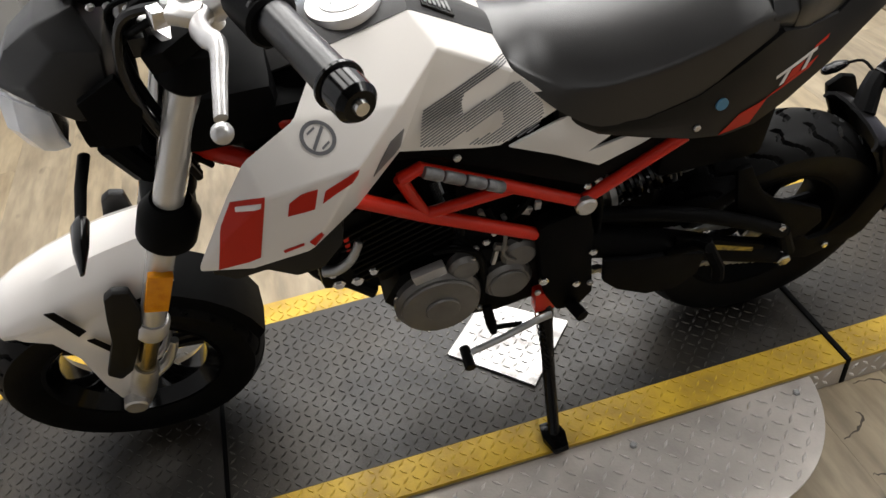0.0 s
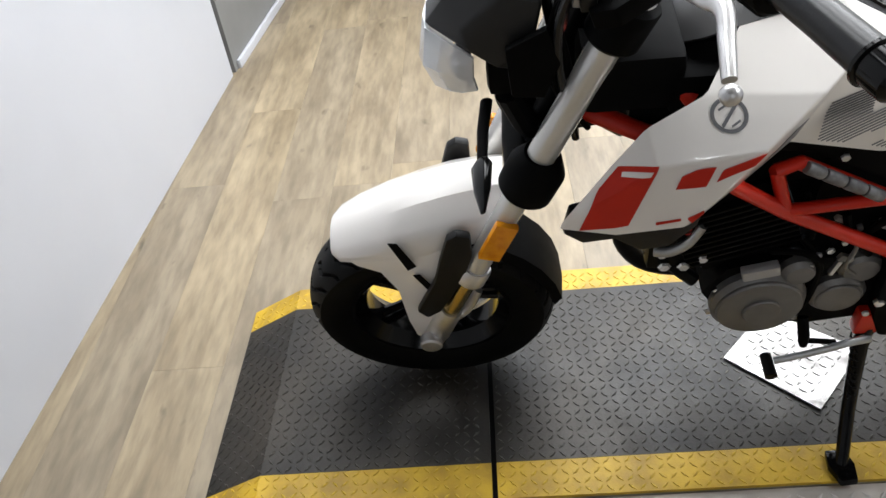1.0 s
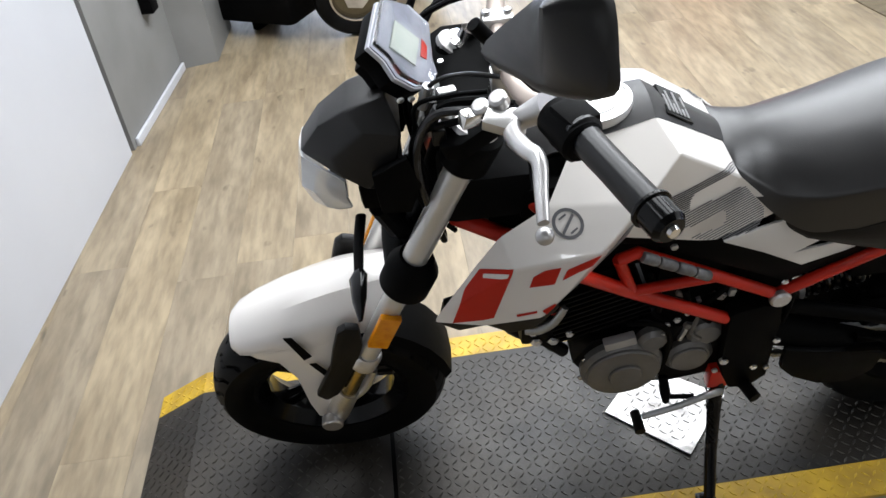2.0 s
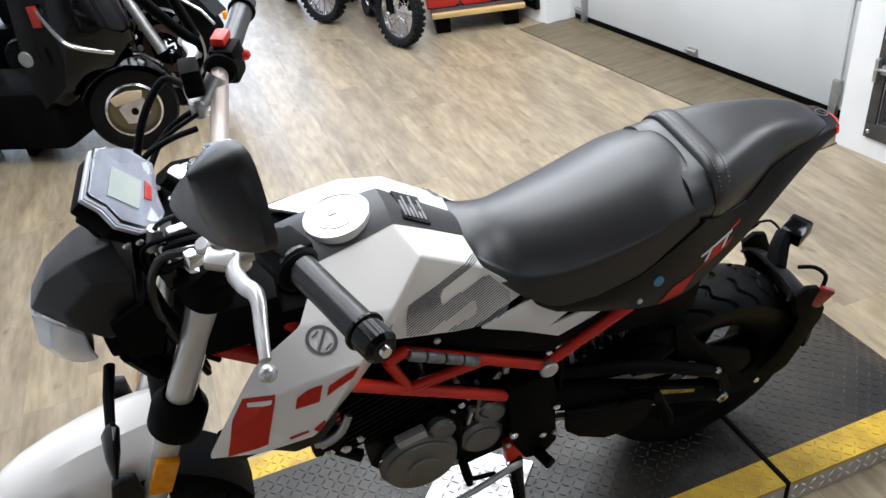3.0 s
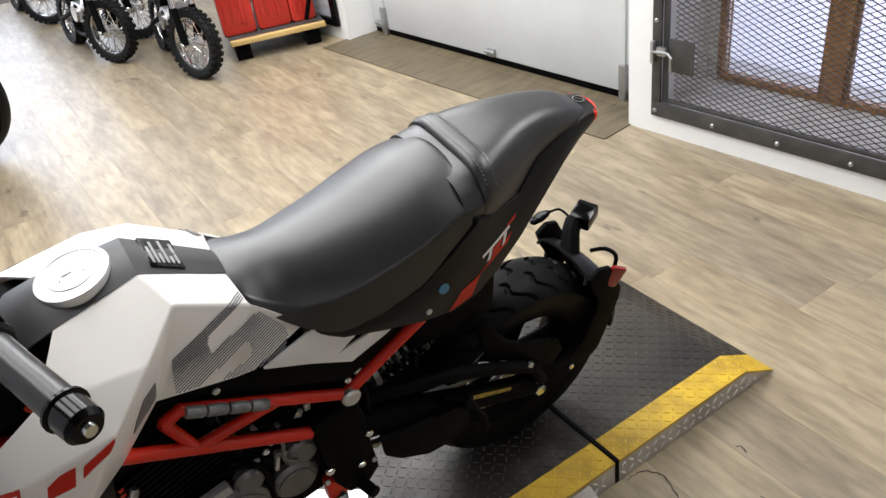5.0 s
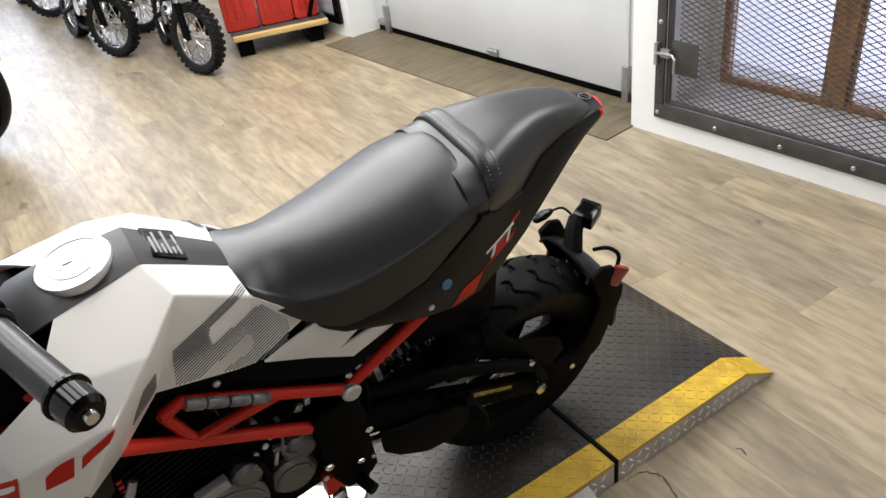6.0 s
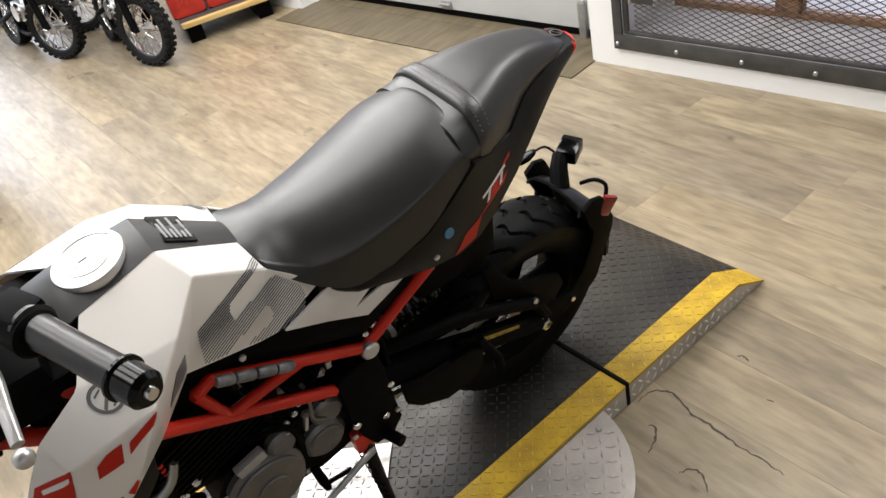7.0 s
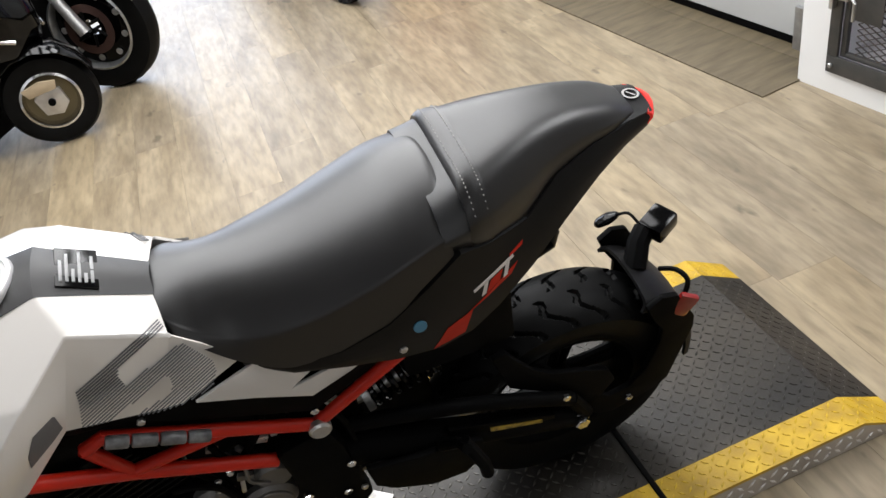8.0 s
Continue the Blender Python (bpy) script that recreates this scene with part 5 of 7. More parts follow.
    prism(bm, sided([(0.672, -0.1165, 0.7025), (0.763, -0.110, 0.731), (0.777, -0.114, 0.706), (0.822, -0.1215, 0.688), (0.787, -0.1215, 0.664), (0.845, -0.122, 0.677), (0.926, -0.121, 0.684), (0.868, -0.122, 0.655), (0.808, -0.1185, 0.627), (0.74, -0.1175, 0.668)], s), (0, -s * 0.005, 0), 0.001)
    part("tail_fairing", bm, WHITE2, bike, "white pointed side panel", 25)
    # dark beam below it
    bm = bmesh.new()
    prism(bm, sided([(0.505, -0.108, 0.728), (0.523, -0.108, 0.742), (0.634, -0.108, 0.712), (0.70, -0.11, 0.715), (0.80, -0.112, 0.645), (0.87, -0.114, 0.672), (0.94, -0.114, 0.70), (0.955, -0.114, 0.672), (0.88, -0.112, 0.62), (0.80, -0.108, 0.575), (0.70, -0.106, 0.628), (0.56, -0.104, 0.705), (0.52, -0.104, 0.712)], s), (0, -s * 0.012, 0), 0.003)
    part("side_beam", bm, BLACK, bike)
    bolt(bike, (0.60, s * 0.109, 0.699), (0, s, 0), 0.006, ALU)

# tank top cover, cap and vent emblem
rows = []
for x, w, z, cr in ((0.385, 0.045, 0.850, 0.008), (0.41, 0.058, 0.864, 0.012), (0.45, 0.056, 0.875, 0.017), (0.51, 0.05, 0.887, 0.013), (0.565, 0.043, 0.896, 0.008), (0.62, 0.035, 0.861, 0.010), (0.677, 0.029, 0.824, 0.010)):
    rows.append([(x, w * u, z + cr * (1 - u * u) + (0.001 if abs(u) == 1 else 0)) for u in (-1, -0.8, -0.45, 0, 0.45, 0.8, 1)])
bm = bmesh.new()
grid(bm, rows, 0.004)
part("tank_cover", bm, COVER, bike, "dark grey tank top cover", 22)
bm = bmesh.new()
grid(bm, [[(x, y * w, z) for y, z in ((-1, z0), (-1, z1 - 0.03), (-0.6, z1), (0.6, z1), (1, z1 - 0.03), (1, z0))] for x, w, z0, z1 in ((0.33, 0.06, 0.74, 0.80), (0.40, 0.085, 0.70, 0.85), (0.50, 0.098, 0.70, 0.868), (0.60, 0.062, 0.70, 0.83), (0.74, 0.06, 0.66, 0.75))], close=True)
part("tank", bm, BLACK, bike)
capm = pose(0.495, 0.006, 0.8958, -3, -8, 0)
bm = bmesh.new()
lathe(bm, [(0.050, -0.014), (0.0505, 0.000), (0.049, 0.003), (0.044, 0.0036), (0.042, 0.0020), (0.032, 0.0026), (0.031, 0.0044), (0.002, 0.0046)], capm, 56)
cp = part("fuel_cap", bm, mat("satin_cap", (0.80, 0.79, 0.78), 0.34, 0.7, b=(0.72, 0.71, 0.70), scale=12, rvar=0.06), bike, "round satin-silver fuel cap")
bm = bmesh.new()
for sg in (-1, 1):
    box(bm, (sg * 0.016 - 0.0012, -0.009, 0.0045), (sg * 0.016 + 0.0012, 0.009, 0.0062), 0, capm)
box(bm, (-0.012, -0.0012, 0.0046), (0.002, 0.0012, 0.0062), 0, capm)
part("cap_hinge_mark", bm, STEEL, cp, sharp=0)
vm = pose(0.606, 0.004, 0.8762, 0, 32.5, 0)
bm = bmesh.new()
box(bm, (-0.024, -0.033, -0.004), (0.024, 0.033, 0.0015), 0.001, vm)
ve = part("vent_emblem", bm, GLOSS, bike, "black tank emblem with raised pale bars")
for k, (x0, y0, y1) in enumerate(((-0.018, -0.026, 0.010), (-0.011, -0.026, 0.022), (-0.004, -0.026, -0.004), (0.003, -0.026, 0.026), (0.010, -0.026, -0.010), (0.017, -0.026, 0.020))):
    bm = bmesh.new()
    box(bm, (x0 - 0.0019, y0, 0.0016), (x0 + 0.0019, y1, 0.003), 0.0005, vm)
    part("bar", bm, mat("emblem_grey", (0.30, 0.30, 0.30), 0.3) if k == 0 else bpy.data.materials["emblem_grey"], ve)


# seats
def seat_rings(secs):
    out = []
    for x, w, zb, zt, sh in secs:
        ring = []
        zs = zb + (zt - zb) * sh
        f = float(np.interp(x, (0.70, 0.80, 0.95), (0.968, 0.89, 0.968)))
        for u in np.linspace(-1, 1, 21):
            y = f * w * math.copysign(abs(u) ** 0.8, u)
            ring.append((x, y, zt - (zt - zs) * abs(u) ** 4.4))
        left = [(x, -w * (0.026 + f), zs - (zs - zb) * 0.14), (x, -w * 0.985, zb + (zs - zb) * 0.45), (x, -w * 0.952, zb - 0.004)]
        right = [(x, w * 0.952, zb - 0.004), (x, w * 0.985, zb + (zs - zb) * 0.45), (x, w * (0.026 + f), zs - (zs - zb) * 0.14)]
        out.append(left[::-1] + ring + right[::-1])
    return out


def resample(secs):
    a = np.array(secs)
    pts = catmull([Vector(tuple(q[:3])) for q in a], 8)
    pt2 = catmull([Vector((q[3], q[4], 0)) for q in a], 8)
    return [(p.x, p.y, p.z, r.x, r.y) for p, r in zip(pts, pt2)]


# x, half width of the base, base, crown, half width of the top, drop from the crown to the crease
RIDER = [(0.669, 0.046, 0.812, 0.827, 0.039, 0.006), (0.685, 0.081, 0.800, 0.828, 0.068, 0.017), (0.715, 0.099, 0.768, 0.827, 0.083, 0.036), (0.751, 0.111, 0.735, 0.824, 0.095, 0.051), (0.80, 0.122, 0.708, 0.824, 0.111, 0.054),
         (0.865, 0.128, 0.709, 0.832, 0.119, 0.051), (0.935, 0.131, 0.732, 0.849, 0.123, 0.047), (0.985, 0.129, 0.772, 0.863, 0.121, 0.043), (1.026, 0.123, 0.797, 0.871, 0.115, 0.042), (1.037, 0.121, 0.806, 0.869, 0.113, 0.042)]
RIDER = [tuple(a) + tuple(b) for a, b in zip(catmull([q[:3] for q in RIDER], 8), catmull([q[3:] for q in RIDER], 8))]
rows = []
for x, w, zb, zt, tw, drop in RIDER:
    bow = float(np.interp(x, (0.99, 1.037), (0.0, 0.016)))
    half = []
    for u in (0.0, 0.2, 0.4, 0.6, 0.78, 0.9, 0.965, 1.0):
        half.append((x + bow * (1 - u * u), tw * u, zt - drop * u ** 2.3))
    for f in (0.05, 0.14, 0.32, 0.55, 0.8, 1.0):
        half.append((x, tw + (w - tw) * f ** 0.72, zt - drop - (zt - drop - zb) * f))
    rows.append([(p[0], -p[1], p[2]) for p in half[:0:-1]] + half)
bm = bmesh.new()
grid(bm, rows, close=True)
part("rider_seat", bm, VINYL, bike, "grey-black grained vinyl rider seat", 50)
BAND = [(1.028, 0.119, 0.80, 0.861, 0.45), (1.048, 0.1185, 0.80, 0.864, 0.47), (1.072, 0.1155, 0.795, 0.872, 0.50)]
bm = bmesh.new()
grid(bm, seat_rings(resample(BAND)), close=True)
part("seat_step", bm, VINYL2, bike, "smooth dark band between the seats", 50)
PILLION = [(1.068, 0.116, 0.79, 0.877, 0.55), (1.10, 0.108, 0.786, 0.883, 0.58), (1.15, 0.090, 0.791, 0.890, 0.56), (1.20, 0.070, 0.823, 0.892, 0.48), (1.25, 0.057, 0.839, 0.887, 0.45), (1.30, 0.047, 0.844, 0.873, 0.45), (1.334, 0.032, 0.843, 0.855, 0.6)]
bm = bmesh.new()
grid(bm, seat_rings(resample(PILLION)), close=True)
part("pillion_seat", bm, VINYL, bike, "grey-black grained vinyl pillion pad", 50)
STRAP = [(1.064, 0.1172, 0.789, 0.8760, 0.55), (1.070, 0.1172, 0.788, 0.8815, 0.56), (1.084, 0.1140, 0.787, 0.8840, 0.57), (1.097, 0.1105, 0.786, 0.8842, 0.58)]
bm = bmesh.new()
grid(bm, seat_rings(STRAP), close=True)
stp = part("seat_strap", bm, VINYL, bike, "stitched grab strap across the pillion pad", 50)
for x, zt, w in ((1.074, 0.8825, 0.1168), (1.092, 0.8847, 0.1122)):
    bm = bmesh.new()
    for u in np.linspace(-0.97, 0.97, 37):
        zs = 0.788 + (zt - 0.788) * 0.57
        y = 0.968 * w * math.copysign(abs(u) ** 0.8, u)
        z = zt - (zt - zs) * abs(u) ** 4.4
        box(bm, (x - 0.0006, y - 0.0016, z - 0.001), (x + 0.0006, y + 0.0016, z + 0.0002))
    part("stitching", bm, CASE, stp, "pale grey stitching", sharp=0)

# tail
TX = [0.745, 0.80, 0.865, 0.935, 0.995, 1.045, 1.09, 1.15, 1.205, 1.265, 1.315, 1.36]
TU = [(0.104, 0.742), (0.121, 0.710), (0.129, 0.710), (0.133, 0.733), (0.131, 0.773), (0.125, 0.806), (0.111, 0.791), (0.091, 0.788), (0.068, 0.824), (0.054, 0.839), (0.045, 0.844), (0.031, 0.842)]
TL = [(0.100, 0.715), (0.118, 0.690), (0.126, 0.672), (0.130, 0.652), (0.129, 0.640), (0.124, 0.645), (0.118, 0.670), (0.106, 0.714), (0.091, 0.760), (0.068, 0.793), (0.046, 0.807), (0.028, 0.813)]


def tail_y(x, z, lift=0.0):
    """The tail panel's outer y at (x, z)."""
    yu, zu, yl, zl = (float(np.interp(x, TX, [q[k] for q in e])) for e in (TU, TL) for k in (0, 1))
    t = min(1.0, max(0.0, (z - zl) / (zu - zl)))
    return yl + (yu - yl) * t + 0.004 * math.sin(math.pi * t) + lift


def tail_patch(name, poly, material, parent, s, label=""):
    """A thin vinyl quad that follows the tail panel."""
    bm = bmesh.new()
    p = [Vector(q) for q in poly]
    rows = []
    for i in range(9):
        a, b = p[0].lerp(p[1], i / 8), p[3].lerp(p[2], i / 8)
        rows.append([(q.x, s * tail_y(q.x, q.y, 0.0012), q.y) for q in (a, a.lerp(b, 0.5), b)])
    grid(bm, rows, 0.0005)
    return part(name, bm, material, parent, label, sharp=0)


for s in (-1, 1):
    bm = bmesh.new()
    rows = []
    for x, (yu, zu), (yl, zl) in zip(TX, TU, TL):
        rows.append([(x, s * tail_y(x, zl + (zu - zl) * t), zl + (zu - zl) * t) for t in (1, 0.8, 0.6, 0.4, 0.2, 0)] + [(x, s * (yl - 0.014), zl - 0.002), (x, s * (yl - 0.014), zl + 0.004), (x, s * (yu - 0.014), zu - 0.004), (x, s * (yu - 0.012), zu + 0.001)])
    grid(bm, rows, close=True)
    tp = part("tail_panel", bm, DARK, bike, "dark grey tail side panel", 35)
    tail_patch("red_slash", [(0.984, 0.645), (1.008, 0.680), (1.048, 0.694), (1.033, 0.652)], REDDECAL, tp, s, "red vinyl slash")
    tail_patch("red_slash", [(1.030, 0.686), (1.044, 0.694), (1.124, 0.738), (1.112, 0.722)], REDDECAL, tp, s, "red vinyl slash")
    # bar and strokes of the model mark
    tail_patch("red_mark", [(1.072, 0.712), (1.080, 0.732), (1.100, 0.740), (1.093, 0.722)], REDDECAL, tp, s)
    tail_patch("red_mark", [(1.112, 0.752), (1.114, 0.757), (1.136, 0.766), (1.134, 0.760)], REDDECAL, tp, s)
    tail_patch("pale_mark", [(1.053, 0.732), (1.118, 0.7545), (1.119, 0.749), (1.054, 0.7265)], LIGHTDECAL, tp, s)
    for dx, dz in ((0.002, 0.0), (0.037, 0.012)):
        tail_patch("pale_mark", [(1.068 + dx, 0.731 + dz), (1.075 + dx, 0.734 + dz), (1.069 + dx, 0.713 + dz), (1.062 + dx, 0.711 + dz)], LIGHTDECAL, tp, s)
    bm = bmesh.new()
    disc(bm, Vector((0.972, s * (tail_y(0.972, 0.711) - 0.001), 0.711)), (0, s, 0.15), 0.0095, 0.004, 24)
    part("round_cap", bm, BLUE, tp, "small blue round lock cap")
    bolt(tp, (0.943, s * (tail_y(0.943, 0.675) - 0.001), 0.675), (0, s, 0), 0.006, ALU)
bm = bmesh.new()
grid(bm, [[(x, -w, z), (x, -w * 0.6, z + 0.006), (x, 0, z + 0.008), (x, w * 0.6, z + 0.006), (x, w, z)] for x, w, z in ((1.29, 0.043, 0.843), (1.315, 0.0425, 0.845), (1.335, 0.039, 0.845), (1.362, 0.033, 0.842))], 0.005)
tc = part("tail_cowl", bm, DARK, bike, "dark grey tail cowl tip", 40)
bm = bmesh.new()
lathe(bm, [(0.012, 0), (0.012, 0.002), (0.0088, 0.002), (0.0088, 0)], pose(1.347, 0.0, 0.8515, 0, 6, 0), 28, closed=True)
box(bm, (-0.0012, -0.007, 0), (0.0012, 0.007, 0.002), 0, pose(1.347, 0.0, 0.8515, 0, 6, 0) @ pose(0, 0, 0, 0, 0, 35))
part("tail_badge", bm, CHROME, tc, "round silver badge")
bm = bmesh.new()
grid(bm, [[(1.366 - 9 * y * y, y * 0.97, 0.8475 - 3 * y * y), (1.376 - 12 * y * y, y, 0.841 - 2 * y * y), (1.378 - 12 * y * y, y, 0.831), (1.372 - 12 * y * y, y * 0.95, 0.821)] for y in (-0.036, -0.028, -0.015, 0, 0.015, 0.028, 0.036)], 0.004)
part("tail_lamp", bm, TAILRED, bike, "red tail lamp strip")
bm = bmesh.new()
grid(bm, [[(x, -y * 0.88, z), (x, y * 0.88, z)] for x, (y, z) in zip(TX[4:], TL[4:])], 0.004)
part("undertray", bm, BLACK, bike, sharp=0)

# frame
for s in (-1, 1):
    for pts, r in (([(0.519, 0.679), (0.546, 0.692), (0.68, 0.612), (0.795, 0.541)], 0.0103), ([(0.452, 0.690), (0.548, 0.595), (0.72, 0.490)], 0.0110), ([(0.548, 0.597), (0.519, 0.681)], 0.0096), ([(0.548, 0.597), (0.688, 0.610)], 0.0094), ([(0.797, 0.545), (0.94, 0.647)], 0.0101)):
        bm = bmesh.new()
        ys = [-0.134 if p[0] < 0.46 else -0.117 if p[0] > 0.9 else -0.107 for p in pts]
        tube(bm, sided([(p[0], y, p[1]) for p, y in zip(pts, ys)], s), r, 16)
        part("frame_tube", bm, RED, bike, "red painted frame tube")
    bm = bmesh.new()
    tube(bm, sided([(0.452, -0.134, 0.690), (0.36, -0.085, 0.735), (0.25, -0.02, 0.75)], s), 0.0135, 14)
    tube(bm, sided([(0.40, -0.09, 0.80), (0.34, -0.06, 0.84), (0.285, -0.015, 0.855)], s), 0.0125, 14)
    part("frame_tube", bm, RED, bike, "red painted frame tube")
    bm = bmesh.new()
    disc(bm, Vector((0.797, s * 0.112, 0.541)), (0, s, 0), 0.0175, 0.012, 24, 0.3)
    part("frame_bolt", bm, ALU, bike, "large bright frame bolt")
    for a, b in ((-0.02, 0.20), (0.225, 0.47), (0.495, 0.74), (0.765, 0.99)):
        bm = bmesh.new()
        p0, p1 = Vector((0.553, s * 0.118, 0.693)), Vector((0.665, s * 0.118, 0.626))
        tube(bm, [p0.lerp(p1, a), p0.lerp(p1, a + 0.02), p0.lerp(p1, b - 0.02), p0.lerp(p1, b)], [0.0078, 0.0092, 0.0092, 0.0078], 12)
        part("cable_wrap", bm, mat("grey_wrap", (0.20, 0.20, 0.205), 0.34, b=(0.06, 0.06, 0.062), scale=60) if "grey_wrap" not in bpy.data.materials else bpy.data.materials["grey_wrap"], bike, "grey wrapped cable connector")

# engine
FIN = pose(0.500, 0, 0.525, 0, -20, 0)
for k in range(10):
    bm = bmesh.new()
    wx = 0.085 if k < 7 else 0.075
    box(bm, (-wx, -0.085, -0.058 + k * 0.0125), (wx, 0.085, -0.053 + k * 0.0125), 0.0015, FIN)
    part("cooling_fin", bm, ENGINE, bike)
bm = bmesh.new()
box(bm, (-0.07, -0.07, -0.10), (0.07, 0.07, 0.075), 0.012, FIN)
box(bm, (-0.06, -0.06, 0.07), (0.06, 0.06, 0.12), 0.015, FIN)
part("cylinder", bm, ENGINE, bike)
bm = bmesh.new()
grid(bm, [[(x, y, z) for x, z in ((0.50, 0.325), (0.53, 0.295), (0.66, 0.275), (0.74, 0.29), (0.76, 0.36), (0.72, 0.44), (0.60, 0.465), (0.50, 0.44), (0.468, 0.38))] for y in (-0.088, 0.088)], close=True)
part("crankcase", bm, ENGINE, bike)
for (x, y, z), r, h, mt, nm, lb in (((0.557, -0.086, 0.362), 0.076, 0.022, CASE, "generator_cover", "round dark grey generator cover"), ((0.557, -0.107, 0.362), 0.068, 0.008, CASE, "cover_rim", ""), ((0.560, -0.114, 0.358), 0.03, 0.006, CASE, "cover_boss", ""),
                                   ((0.678, -0.086, 0.372), 0.044, 0.02, CASE, "sprocket_cover", "small round dark grey cover"), ((0.678, -0.105, 0.372), 0.034, 0.005, CASE, "cover_boss", ""),
                                   ((0.605, -0.086, 0.438), 0.028, 0.022, CASE, "cam_cover", ""), ((0.70, -0.082, 0.43), 0.032, 0.018, CASE, "starter_cover", "")):
    bm = bmesh.new()
    disc(bm, Vector((x, y, z)), (0, -1, 0), r, h, 48, 0.35)
    part(nm, bm, mt, bike, lb)
bm = bmesh.new()
box(bm, (-0.028, -0.105, -0.011), (0.028, -0.088, 0.011), 0.003, pose(0.545, -0.004, 0.448, 0, -14, 0))
part("id_plate", bm, mat("plate_grey", (0.42, 0.41, 0.40), 0.4, 0.3), bike)
for x, z, y, r in ((0.635, 0.435, -0.09, 0.006), (0.49, 0.39, -0.09, 0.007), (0.485, 0.33, -0.09, 0.006), (0.63, 0.30, -0.09, 0.006), (0.645, 0.475, -0.085, 0.008), (0.70, 0.47, -0.09, 0.006), (0.735, 0.375, -0.118, 0.009), (0.728, 0.335, -0.113, 0.006), (0.818, 0.425, -0.119, 0.008), (0.795, 0.345, -0.119, 0.008), (0.822, 0.335, -0.119, 0.006), (0.432, 0.448, -0.077, 0.011), (0.402, 0.450, -0.077, 0.011), (0.396, 0.478, -0.077, 0.009), (0.460, 0.462, -0.077, 0.009), (0.80, 0.575, -0.105, 0.007), (0.655, 0.505, -0.098, 0.005), (0.625, 0.475, -0.095, 0.006)):
    bolt(bike, (x, y, z), (0, -1, 0), r, CHROME if r > 0.0065 else ALU)
bm = bmesh.new()
tube(bm, [(0.38, -0.05, 0.46), (0.41, -0.065, 0.44), (0.455, -0.075, 0.40)], 0.012, 10)
tube(bm, [(0.395, -0.04, 0.45), (0.44, -0.06, 0.43)], 0.02, 10)
box(bm, (0.375, -0.075, 0.43), (0.475, 0.075, 0.60), 0.012)
part("front_mount", bm, ENGINE, bike)
bm = bmesh.new()
tube(bm, [(0.385, -0.078, 0.487), (0.405, -0.086, 0.492), (0.43, -0.088, 0.512), (0.448, -0.084, 0.545)], [0.010, 0.0085, 0.008, 0.007], 12, smooth=4)
part("mount_hook", bm, STEEL, bike, "grey steel mount hook")
bm = bmesh.new()
box(bm, (0.425, -0.084, 0.525), (0.434, -0.072, 0.56), 0.003)
part("red_bracket", bm, RED, bike)
bm = bmesh.new()
tube(bm, [(0.46, 0.03, 0.55), (0.37, 0.04, 0.52), (0.36, 0.05, 0.36), (0.44, 0.07, 0.25), (0.62, 0.09, 0.23), (0.80, 0.12, 0.26), (1.05, 0.15, 0.36)], 0.018, 14, smooth=5)
part("exhaust_pipe", bm, ENGINE, bike)
bm = bmesh.new()
tube(bm, [(0.95, 0.16, 0.33), (0.97, 0.16, 0.34), (1.28, 0.17, 0.46), (1.30, 0.17, 0.47)], [0.03, 0.045, 0.048, 0.03], 24)
part("silencer", bm, ENGINE, bike)
bm = bmesh.new()
box(bm, (0.60, -0.075, 0.50), (0.76, 0.075, 0.66), 0.02)
box(bm, (0.72, -0.06, 0.55), (0.95, 0.06, 0.70), 0.02)
box(bm, (0.70, -0.06, 0.36), (0.86, 0.06, 0.57), 0.02)
box(bm, (0.47, -0.06, 0.60), (0.63, 0.06, 0.71), 0.015)
part("airbox", bm, BLACK, bike)
for pts in ([(0.60, -0.08, 0.50), (0.63, -0.095, 0.46), (0.64, -0.095, 0.40)], [(0.645, -0.09, 0.56), (0.66, -0.1, 0.52), (0.70, -0.095, 0.47)], [(0.74, -0.07, 0.60), (0.71, -0.09, 0.55), (0.67, -0.09, 0.50)]):
    bm = bmesh.new()
    tube(bm, pts, 0.006, 8, smooth=5)
    part("hose", bm, BLACK, bike)
bm = bmesh.new()
box(bm, (0.69, -0.085, 0.515), (0.715, -0.08, 0.535), 0.002)
box(bm, (0.728, -0.085, 0.52), (0.738, -0.08, 0.54), 0.002)
part("bright_clip", bm, CHROME, bike)
# lit bits of linkage and connectors behind the frame tubes
for (x, z), (a, b), tilt, mt, nm in (((0.822, 0.556), (0.012, 0.007), 30, SKIRTLUG, "linkage_plate"), ((0.708, 0.528), (0.012, 0.007), 25, SKIRTLUG, "connector"), ((0.730, 0.533), (0.005, 0.008), 5, SKIRTLUG, "connector"), ((0.676, 0.520), (0.004, 0.008), -20, ALU, "connector"), ((0.642, 0.545), (0.009, 0.004), 30, BAR, "connector"), ((0.603, 0.548), (0.003, 0.010), 10, ALU, "wire_clip"), ((0.665, 0.470), (0.012, 0.006), 25, CASE, "connector"), ((0.655, 0.448), (0.0035, 0.017), 12, ALU, "wire_clip"), ((0.618, 0.452), (0.004, 0.008), 0, ALU, "wire_clip")):
    bm = bmesh.new()
    box(bm, (-a, -0.004, -b), (a, 0.004, b), 0.0015, pose(x, -0.101 if z < 0.5 else -0.086, z, 0, tilt, 0))
    part(nm, bm, mt, bike)
